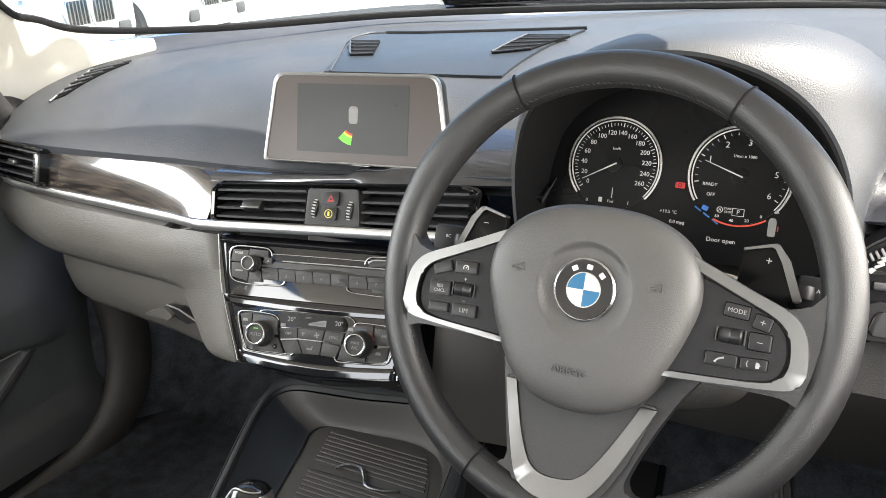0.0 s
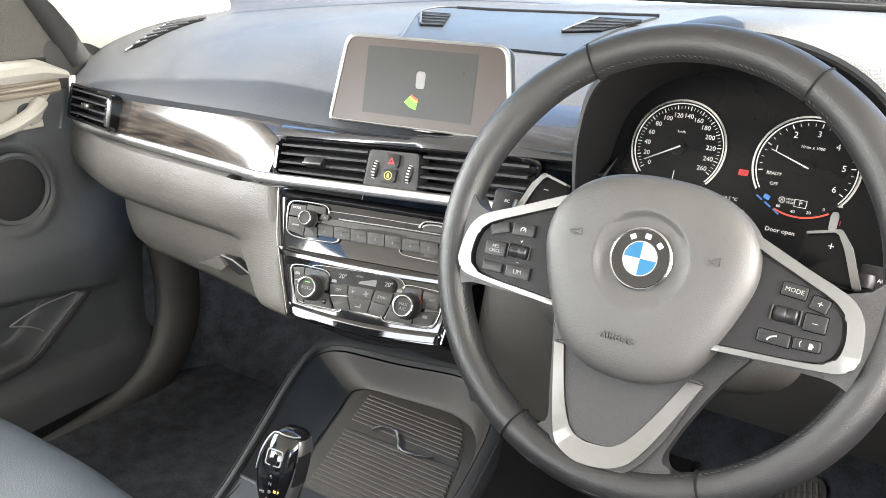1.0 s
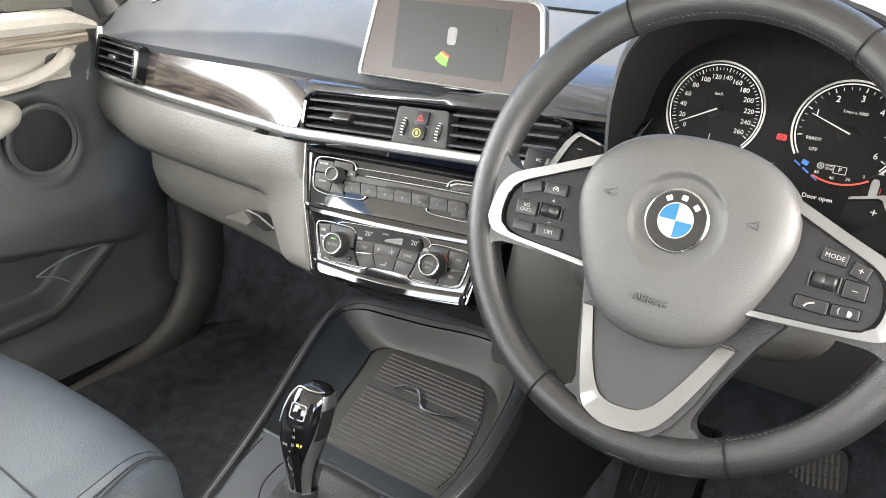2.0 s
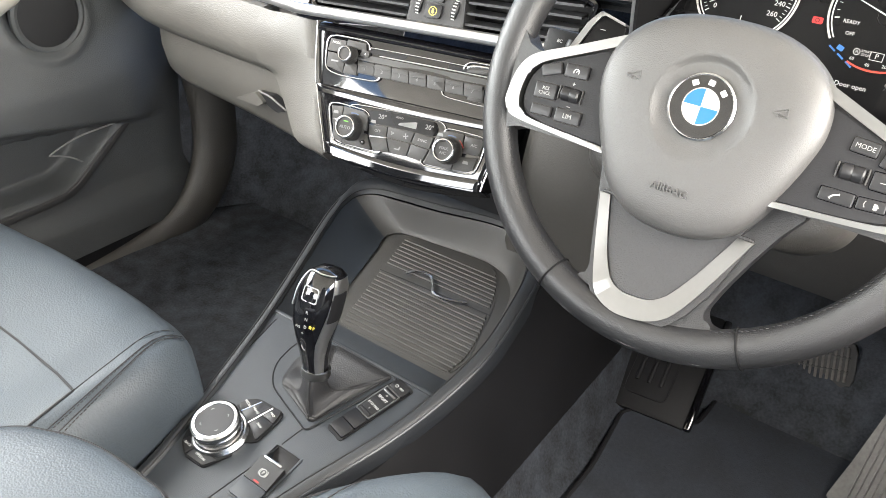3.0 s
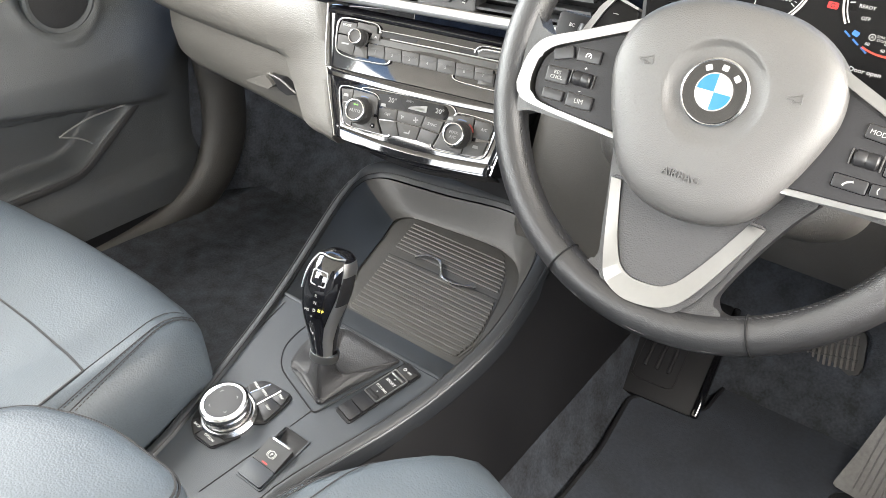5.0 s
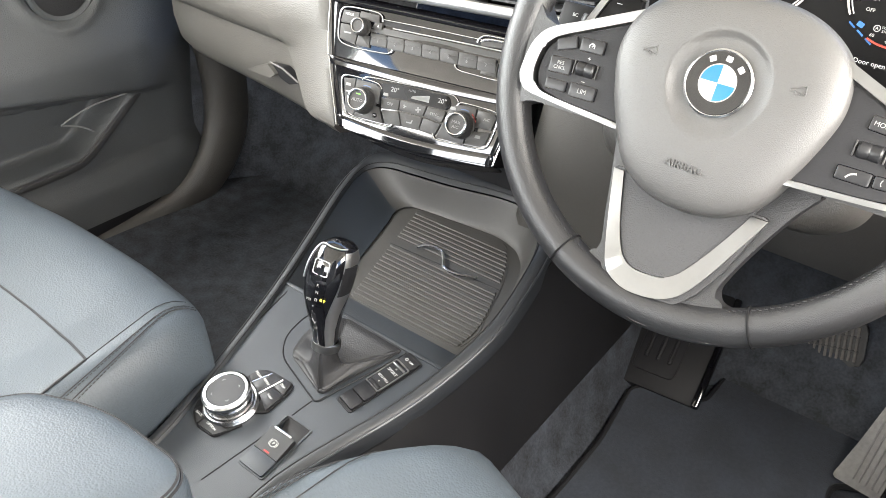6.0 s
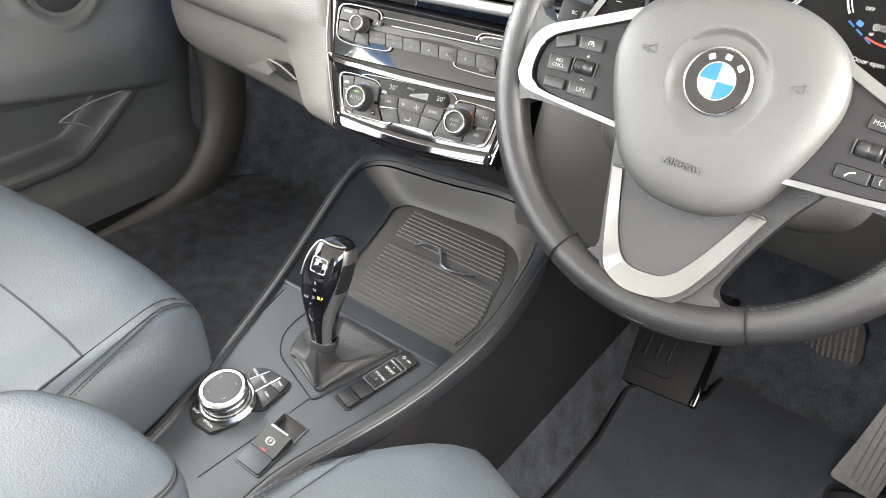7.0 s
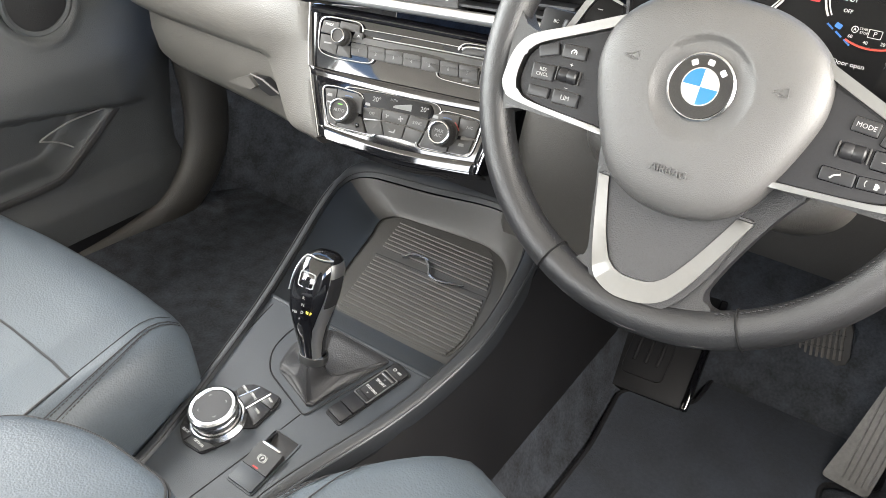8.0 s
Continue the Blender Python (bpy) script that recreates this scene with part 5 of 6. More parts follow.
def centre_console():
    c = thing("centre_console", DECK, "grey plastic centre console with raised rim and ribbed storage lid", "centre console")
    outer = [(84, -200), (100, -74), (141, 54), (158, 130), (166, 200), (163, 255), (150, 340), (131, 400), (97, 430), (40, 446), (-40, 440), (-100, 428), (-150, 414), (-177, 388), (-181, 358), (-172, 300), (-111, 110), (-62, -92), (-50, -200)]
    inner = [(71, -200), (87, -74), (128, 54), (145, 130), (152, 200), (149, 255), (134, 335), (112, 382), (80, 404), (38, 408), (-40, 393), (-100, 385), (-138, 379), (-159, 366), (-166, 343), (-156, 296), (-98, 112), (-49, -92), (-37, -200)]
    floor = inner[:3] + [(138, 130), (140, 200), (134, 255), (116, 330), (96, 360), (70, 374), (36, 378), (-40, 372), (-80, 368), (-96, 362), (-106, 350), (-106, 335), (-96, 296), (-64, 112)] + inner[17:]
    o, inn, flo = [spline([(x / 1000, y / 1000, 0) for x, y in q], 6, closed=True) for q in (outer, inner, floor)]
    zof = lambda p: 0.004 + 0.006 * max(0, min(1, (p.y - 0.10) / 0.2))
    bulge = lambda p: 0.007 * max(0, min(1, (p.y - 0.33) / 0.06))
    rows = [[Vector((p.x, p.y, z + zof(p))) for p in inset(o, d)] for d, z in ((-0.007, -0.022), (-0.006, -0.014), (-0.003, -0.006))]
    for t, z in ((0.0, -0.0015), (0.15, -0.0004), (0.35, 0.0005), (0.55, 0.001), (0.75, 0.001), (0.9, -0.0005), (1.0, -0.004)):
        rows.append([lerp(p, q, t) + Vector((0, 0, z + zof(p) + bulge(p) * math.sin(math.pi * min(1, t + 0.1)))) for p, q in zip(o, inn)])
    part("rim", loft(rows, cap=False), CRIM, c, "dark grey rim of the console", sharp=80)
    rows = []
    for d, t in ((-0.0065, 0.0), (-0.012, 0.25), (-0.022, 0.6), (-0.034, 1.0)):
        rows.append([Vector((p.x, p.y, lerp(zof(p) - 0.021, 0.385 - 0.53 - 0.13 * p.y, t))) for p in inset(o, d)])
    part("flank", loft(rows, cap=False), BLACK, c, "black side of the console")
    rows = []
    for k in range(21):
        y = lerp(-0.16, 0.74, k / 20)
        near = min((q for q in o if q.x > 0.05), key=lambda q: abs(q.y - y)) if y < 0.335 else Vector((0.152, y, 0))
        xt = near.x + 0.006 if y < 0.335 else 0.158
        zt = zof(near) - 0.020 if y < 0.335 else 0.0
        wz = lerp(0.385, 0.42, k / 20) - 0.53 - 0.2 * y
        rows.append([Vector((lerp(xt, 0.211, t) + 0.004 * math.sin(math.pi * t), y, lerp(zt, wz, t))) for t in (0, 0.3, 0.6, 0.9, 1.0)] + [Vector((0.200, y, wz - 0.004))])
    part("flank", sheet(rows, 0.004), BLACK, c, "black driver-side flank of the console")
    line = [lerp(p, q, 0.86) + Vector((0, 0, zof(p) + 0.0004 + bulge(p) * 0.12)) for p, q in zip(o, inn)]
    part("rim_groove", tube(line, 0.0008, 5, closed=True), BLACK, c, "dark groove")
    line = [lerp(p, q, 0.22) + Vector((0, 0, zof(p) + 0.0002)) for p, q in zip(o, inn) if p.x < -0.055 and -0.10 < p.y < 0.36]
    part("rim_groove", tube(line, 0.0007, 5), BLACK, c, "fine dark line along the outer rim")
    bead = [p + Vector((0.0015, 0, zof(p) - 0.004)) for p in o if p.x > 0.05 and -0.19 < p.y < 0.41]
    part("rim_bead", tube(bead, 0.0017, 6), BEAD, c, "slightly glossy bead along the rim")
    # flat deck behind the storage tray
    yf = 0.133
    right = [p for p in inn if p.x > 0 and -0.195 < p.y < yf]
    left = [p for p in inn if p.x < 0 and -0.195 < p.y < yf]
    right.sort(key=lambda p: p.y)
    left.sort(key=lambda p: -p.y)
    xr = right[-1].x + 0.004
    xl = left[0].x - 0.010
    deck = [(p.x, p.y) for p in right] + [(xr, yf), (xl, yf)] + [(p.x, p.y) for p in left]
    scoop = moved(prism(rpoly(rect(0.0345, 0.024, 0, 0.0235), 0.003), -0.018, 0.01), axes((0.0605, -0.048, 0.0), (0.97, -0.02, 0), (0.27, 1, 0)))
    part("deck", cut(prism(deck, -0.05, 0.0, 0.0), [scoop]), CONS, c, "grey deck plate")
    part("deck_edge", box(xr - xl, 0.006, 0.006, ((xr + xl) / 2, yf - 0.002, -0.0015), 0.002), CONS, c)
    # storage tray walls
    for far, material, label in ((False, TRAYM, "grey tray wall"), (True, CONS, "blue-grey tray wall under the passenger-side rim")):
        pairs = [(p, q) for p, q in zip(inn, flo) if p.y > 0.085 and (p.x < -0.06 and p.y < 0.358) == far]
        if not far:
            pairs += [min(((p, q) for p, q in zip(inn, flo) if p.x < -0.06 and 0.25 < p.y < 0.358), key=lambda w: -w[0].y)]
        rows = []
        for t, z in ((-0.03, -0.003), (0.06, -0.006), (0.2, -0.012), (0.45, -0.022), (0.7, -0.031), (0.9, -0.037), (1.0, -0.0385)):
            rows.append([lerp(p, q, t) + Vector((0, 0, z + (zof(p) - 0.004) * (1 + z / 0.04))) for p, q in pairs])
        part("tray_wall", sheet(rows, 0.002), material, c, label, sharp=60)
    part("tray_floor", prism(mm([(-140, 128), (160, 128), (150, 400), (-150, 400)]), -0.060, -0.0395), TRAYM, c)
    part("tray_lip", prism(mm([(-128, 120), (150, 120), (150, 180), (-128, 180)]), -0.060, -0.0375, 0.002), CONS, c)
    # ribbed lid of the tray: each rib by itself, split by the handle
    lx = lambda y: lerp(-52, -84, (y - 186) / 180)
    rx = lambda y: curve1([(186, 120), (222, 125), (304, 104), (340, 90), (358, 78), (372, 64)], y)
    lid = part("tray_lid", prism(rpoly(mm([(-51, 183), (121, 190), (127, 222), (106, 304), (92, 340), (80, 358), (66, 374), (-83, 366)]), 0.008), -0.041, -0.0388, 0.0005), TRAYM, c, "grey ribbed sliding lid")
    y = 190.0
    while y < 362:
        if not 288 < y < 298:
            pts = mm([(lx(y) + 3, y), (rx(y) - 3, y + 2), (rx(y + 4.8) - 3, y + 6.8), (lx(y + 4.8) + 3, y + 4.8)])
            part("rib", prism(pts, -0.0392, -0.0372, 0.0007, 1), TRAYM, lid)
        y += 7.2
    part("lid_gap", prism(mm([(lx(290), 288.5), (rx(292), 296), (rx(292), 297), (lx(290), 289.6)]), -0.040, -0.0384), BLACK, lid)
    h = spline([(-0.031, 0.300, -0.0350), (-0.018, 0.309, -0.0325), (0.002, 0.310, -0.0325), (0.014, 0.300, -0.034), (0.024, 0.288, -0.0350), (0.046, 0.2865, -0.0340), (0.072, 0.297, -0.0352)], 6)
    part("handle", tube(h, 0.0022, 8, flat=0.8, up=(0, 0, 1)), CHROME, lid, "slim chrome lid handle")
    # gear surround
    gate = rpoly(mm([(-20, 41), (57, 16), (98, 127), (-26, 131), (-42, 104), (-40, 66)]), [0.014, 0.006, 0.006, 0.012, 0.02, 0.02], 5)
    part("gear_plate", prism(gate, -0.001, 0.0012, 0.001), CONS, c)
    part("gear_plate_groove", tube([Vector((p.x, p.y, 0.0012)) for p in gate], 0.0009, 5, closed=True), BLACK, c)
    # panel joints
    part("joint", tube([(0.052, 0.0165, 0.0), (0.042, -0.040, 0.0), (0.026, -0.120, 0.0)], 0.0008, 5), BLACK, c)
    part("joint", tube(spline([(-0.092, 0.120, 0.0), (-0.080, 0.0, 0.0), (-0.070, -0.050, 0.0), (-0.062, -0.095, 0.0), (-0.060, -0.15, 0.0)], 6), 0.0008, 5), BLACK, c)
    return c


centre_console()


def gear_lever():
    g = thing("gear_lever", DECK, "automatic gear lever with gloss black grip and satin edge", "gear lever")
    inv = DECK.inverted()
    a, b = inv @ Vector((0.040, -0.097, 0.584)), inv @ Vector((0.041, -0.069, 0.707))
    ax = (b - a).normalized()
    ex = Vector((1, 0.15, 0))
    ex = (ex - ax * ex.dot(ax)).normalized()
    ey = ax.cross(ex)
    L = (b - a).length
    secs = [(0, .0115, .0130), (.08, .0115, .0135), (.2, .0130, .0155), (.35, .0165, .0190), (.5, .0205, .0220), (.65, .0225, .0232), (.78, .0222, .0225), (.88, .0205, .0200), (.95, .0170, .0160), (.985, .0115, .0110), (1, .004, .004)]
    bend = lambda t: ey * (0.006 * math.sin(math.pi * t)) + ex * (0.005 * math.sin(math.pi * t))

    def ringat(t, sa, sb, angs, k=1.0):
        sa, sb = sa * 1.1, sb * 1.08
        o = a + ax * (L * t) - bend(t)
        return [o + ex * (sa * k * math.copysign(abs(math.cos(q)) ** 0.8, math.cos(q))) + ey * (sb * k * math.copysign(abs(math.sin(q)) ** 0.8, math.sin(q))) for q in angs]
    full = [2 * math.pi * j / 28 for j in range(28)]
    grip = part("grip", loft([ringat(t, x, y, full) for t, x, y in secs]), GLOSS, g, "gloss black grip")
    rows = []
    for t, x, y in [q for q in secs if q[0] < 0.98]:
        lo = curve1([(0, -58), (0.35, -50), (0.6, -34), (0.8, -30), (1, -40)], t)
        rows.append(ringat(t, x, y, [radians(lerp(lo, curve1([(0, -8), (0.5, 2), (1, 24)], t), j / 8)) for j in range(9)], 1.045))
    part("grip_edge", sheet(rows, 0.0016), LEVERS, grip, "satin silver grip edge")
    rim = [ringat(t, x, y, [radians(-140)], 1.03)[0] for t, x, y in secs if 0.5 < t < 0.96]
    rim += [ringat(0.975, .0150, .0140, [radians(q)], 1.03)[0] for q in (-120, -90, -60, -30)]
    part("grip_line", tube(spline(rim, 3), 0.0010, 6), LEVERS, grip, "thin silver line")
    angs2 = [radians(-30 + 36 * j / 6) for j in range(7)]
    rows = [ringat(t, x, y, angs2, 1.085) for t, x, y in ((0.58, .0215, .0226), (0.66, .0226, .0232), (0.76, .0223, .0226), (0.84, .0213, .0210))]
    part("release_key", sheet(rows, 0.002), BTN, grip, "dark side key")
    o = a + ax * (L * 0.80) - ey * 0.0242
    M = axes(o + ex * -0.003, ex, ax)
    key = part("park_key", prism(rpoly(rect(0.018, 0.016), 0.003), -0.002, 0.0022, 0.001), GLOSS, grip, "black park key", m=M @ pose(0, 0, 0, -14, 0, 0))
    part("key_edge", loft([[Vector((x, y, z)) for x, y in rpoly(rect(w, hh), 0.003)] for w, hh, z in ((0.019, 0.017, 0), (0.019, 0.017, 0.0026), (0.0165, 0.0145, 0.0026), (0.0165, 0.0145, 0))], cap=False), SATIN, key)
    part("key_mark", box(0.006, 0.006, 0.0003, (0, 0, 0.0023), 0.0001), WHITE, key)
    F = axes(a + ax * (L * 0.55) - ey * 0.0295, ex, ax)
    for ch, x, y, mt in (("R", -0.002, 0.013, LEGEND), ("N", -0.002, 0.005, LEGEND), ("D", -0.002, -0.004, LEGEND), ("P", 0.0085, -0.002, AMBER), ("M/S", -0.011, -0.006, LEGEND), ("+", -0.0045, -0.012, GREY)):
        write(ch, 0.0048 if ch != "M/S" else 0.0038, grip, F @ T(x, y, 0.0005), mt, "gear_letter")
    part("gear_lamp", box(0.003, 0.003, 0.0003, bev=0.0001), AMBER, grip, m=F @ T(0.0042, -0.002, 0.0005))
    part("collar", lathe([(0.0125, 0), (0.0160, 0), (0.0165, 0.003), (0.0160, 0.009), (0.0135, 0.010)], 28), SATIN, g, "satin collar", m=axes(a - ax * 0.004, ex, ey))
    # leather gaiter
    base = rpoly(mm([(-14, 49), (56, 26), (92, 126), (1, 128), (-26, 92)]), [0.010, 0.008, 0.006, 0.010, 0.02], 6)
    k = len(base)
    top = a + ax * 0.002
    foot = top - ax * 0.040
    rows = []
    for t, z, nk in [(0, 0.001, 0), (0.03, 0.0045, 0), (0.2, 0.0048, 0), (0.45, 0.0052, 0), (0.66, 0.0062, 0), (0.80, 0.0085, 0), (0.90, 0.0125, 0.1), (0.96, 0.019, 0.3), (1.0, 0.028, 0.5), (1.0, 0.040, 0.8), (1.0, 0.054, 1.0)]:
        c0 = lerp(Vector((foot.x, foot.y, 0)), Vector((top.x, top.y, 0)), nk)
        r = []
        for j, p in enumerate(base):
            q = Vector((p.x, p.y, 0))
            e = c0 + (q - c0).normalized() * lerp(0.0165, 0.0135, nk)
            fold = 0.0014 * math.sin(j * 1.3) * math.sin(math.pi * min(1, t * 1.1)) + 0.0026 * math.sin(j * 2 * math.pi / k * 4 + t * 5) * math.sin(math.pi * t)
            pp = lerp(q, e, t)
            r.append(Vector((pp.x, pp.y, min(z, top.z - 0.001) + fold)))
        rows.append(r)
    gt = part("gaiter", loft(rows, cap=False), GAITER, g, "black leather gaiter", sharp=80)
    for corner in (8, 14):
        pth = [r[corner] + Vector((0, 0, 0.0008)) for r in rows]
        part("gaiter_seam", tube(spline(pth, 3), 0.0008, 5), STITCH, gt, "stitched seam")


gear_lever()


def rotary_controller():
    r = thing("rotary_controller", DECK @ T(-0.0195, -0.038, 0.0), "round satin silver rotary controller with black keys", "control knob")
    part("ring", lathe([(0.020, 0.0), (0.0325, 0.0), (0.0325, 0.003), (0.0295, 0.0065), (0.0275, 0.0065), (0.0265, 0.004)], 56), CHROME, r, "bright silver base ring")
    part("knob", lathe([(0.0, 0.002), (0.0262, 0.002), (0.0268, 0.004), (0.0262, 0.016), (0.0250, 0.0175), (0.0250, 0.0190), (0.0272, 0.0215), (0.0268, 0.0245), (0.0245, 0.0262), (0.0215, 0.0262), (0.0205, 0.0250), (0.0, 0.0245)], 64), CHROME, r, "satin silver rotary knob")
    cap = part("knob_cap", lathe([(0.0, 0.0246), (0.0206, 0.0252), (0.0206, 0.0258), (0.0, 0.0258)], 48), BTN, r, "black touch pad")
    for k in range(4):
        a = radians(45 + 90 * k + 10)
        M = T(0.015 * math.cos(a), 0.015 * math.sin(a), 0.0258, math.degrees(a) - 90)
        part("arrow", prism(mm([(-1.8, -0.9), (0, 0.5), (1.8, -0.9), (1.8, -0.3), (0, 1.1), (-1.8, -0.3)]), 0, 0.0003), GREY, cap, m=M)
    part("rear_plate", prism(rpoly(mm([(-36, -14), (-28, -31), (-11, -41.5), (18, -41), (33, -11), (-20, -8)]), 0.005), -0.001, 0.0022, 0.001), BLACK, r, "black key plate")
    part("front_plate", prism(rpoly(mm([(-14, 36), (2, 10), (28, 4), (43, 13), (44, 49), (40, 58.5), (6, 57.5), (-6, 53)]), 0.006), -0.001, 0.0022, 0.001), BLACK, r, "black key plate")
    keys = [([(-27, -29), (-10.5, -39.5), (-8, -29), (-24, -22)], "BACK"), ([(-9, -39.5), (17, -39.5), (25, -27), (-7, -28.5)], "OPTION"),
            ([(-11, 39), (-2, 33.5), (9, 54), (-4, 51.5)], "MEDIA"), ([(-0.5, 33), (16, 27), (26, 54), (10.5, 55)], "MENU"), ([(23.5, 42), (42, 40), (39, 56), (27.5, 55)], "MAP"), ([(18.5, 26), (41, 14.5), (42, 38.5), (22.5, 40.5)], "NAV")]
    for pts, s in keys:
        part("key", prism(rpoly(mm(pts), 0.0015), 0.002, 0.0042, 0.0007), BTN, r)
        cx, cy = sum(p[0] for p in pts) / 4000, sum(p[1] for p in pts) / 4000
        write(s, 0.0042, r, T(cx, cy, 0.0043, -6 if cy < 0 else -18))
    part("key_edge", tube(mm([(-1.3, 33.2, 4), (9.8, 54.5, 4)]), 0.00055, 6), CHROME, r)
    part("key_edge", tube(mm([(17.2, 26.5, 4), (26.8, 54.5, 4)]), 0.00055, 6), CHROME, r)


rotary_controller()


def mode_switches():
    m = DECK @ T(0.0985, 0.078, 0.0, -15)
    s = thing("mode_switch_row", m, "row of black drive-mode switches beside the gear lever", "switch")
    part("tray", prism(rpoly(rect(0.0265, 0.100), 0.004), -0.001, 0.0010, 0.0006), BLACK, s)
    ys = [-0.047, -0.030, -0.012, 0.032, 0.047]
    for k, (y0, y1) in enumerate(zip(ys, ys[1:])):
        part("key", prism(rpoly(rect(0.0235, y1 - y0 - 0.0012, 0, (y0 + y1) / 2), 0.0018), 0.0, 0.0040, 0.0012), BTN, s)
    part("key_edge", loft([[Vector((x, y, z)) for x, y in rpoly(rect(w, h, 0, 0.010), 0.002)] for w, h, z in ((0.0240, 0.044, 0.003), (0.0240, 0.044, 0.0048), (0.0215, 0.0415, 0.0048), (0.0215, 0.0415, 0.003))], cap=False), SATIN, s, "silver key edge")
    part("key_ridge", box(0.020, 0.003, 0.003, (0, 0.0262, 0.0045), 0.001), SATIN, s)
    part("key_ridge", box(0.018, 0.004, 0.002, (0, -0.007, 0.0042), 0.001), BTN, s)
    write("SPORT", 0.0052, s, T(0, 0.0165, 0.0042))
    write("ECO PRO", 0.0042, s, T(0, 0.004, 0.0042))
    write("^", 0.005, s, T(0, 0.0215, 0.0042))
    write("v", 0.004, s, T(0, -0.0015, 0.0042))
    write("OFF", 0.0036, s, T(0.004, 0.0395, 0.0042))
    part("symbol", band(0.0014, 0.0021, 0, 360, 14, 0.0040, 0.0043), WHITE, s, m=T(-0.004, 0.0395, 0))


mode_switches()


def parking_brake():
    m = DECK @ axes((0.0605, -0.048, 0.0), (0.97, -0.02, 0), (0.27, 1, 0))
    s = thing("parking_brake_switch", m, "black electric parking brake switch in a recess", "switch")
    o = rpoly(rect(0.0385, 0.074), 0.004)
    i = rpoly(rect(0.0345, 0.070), 0.003)
    part("recess_edge", loft([[Vector((p.x, p.y, z)) for p in q] for q, z in ((o, -0.001), (o, 0.0012), (i, 0.0012), (i, -0.018))], cap=False), CONS, s)
    part("recess_floor", prism(rpoly(rect(0.0345, 0.046, 0, -0.012), 0.003), -0.019, 0.0006), BLACK, s)
    part("rear_cover", prism(rpoly(rect(0.034, 0.021, 0, -0.0245), 0.002), 0.0, 0.0035, 0.001), CONS, s, "grey blank cover")
    k = part("key", loft([[Vector((x, y, z)) for x in (-0.0168, -0.006, 0.006, 0.0168)] + [Vector((x, y, -0.002)) for x in (0.0168, 0.006, -0.006, -0.0168)] for y, z in ((-0.0135, 0.004), (-0.004, 0.0052), (0.008, 0.0070), (0.0135, 0.0082))]), BTN, s, "black brake key")
    part("key_edge", box(0.026, 0.0035, 0.004, (0, 0.0140, 0.0075), 0.0014), CHROME, k, "chrome key edge")
    M = pose(0.0, -0.001, 0.0062, 8, 0, 0)
    part("symbol", band(0.0036, 0.0043, 0, 360, 24, 0, 0.0003), WHITE, k, m=M)
    for a0 in (-40, 140):
        part("symbol", band(0.0052, 0.0058, a0, a0 + 80, 12, 0, 0.0003), WHITE, k, m=M)
    write("P", 0.0050, k, M @ T(0, 0, 0.0001))
    part("key_lamp", box(0.0075, 0.0016, 0.0004, (0, -0.0115, 0.0045)), RED, k)
    rows = [[Vector((x, y, z)) for x in (-0.017, 0, 0.017)] for y, z in ((0.0155, -0.012), (0.024, -0.010), (0.031, -0.004), (0.035, 0.001))]
    part("finger_recess", sheet(rows, 0.001), DARK, s)


parking_brake()


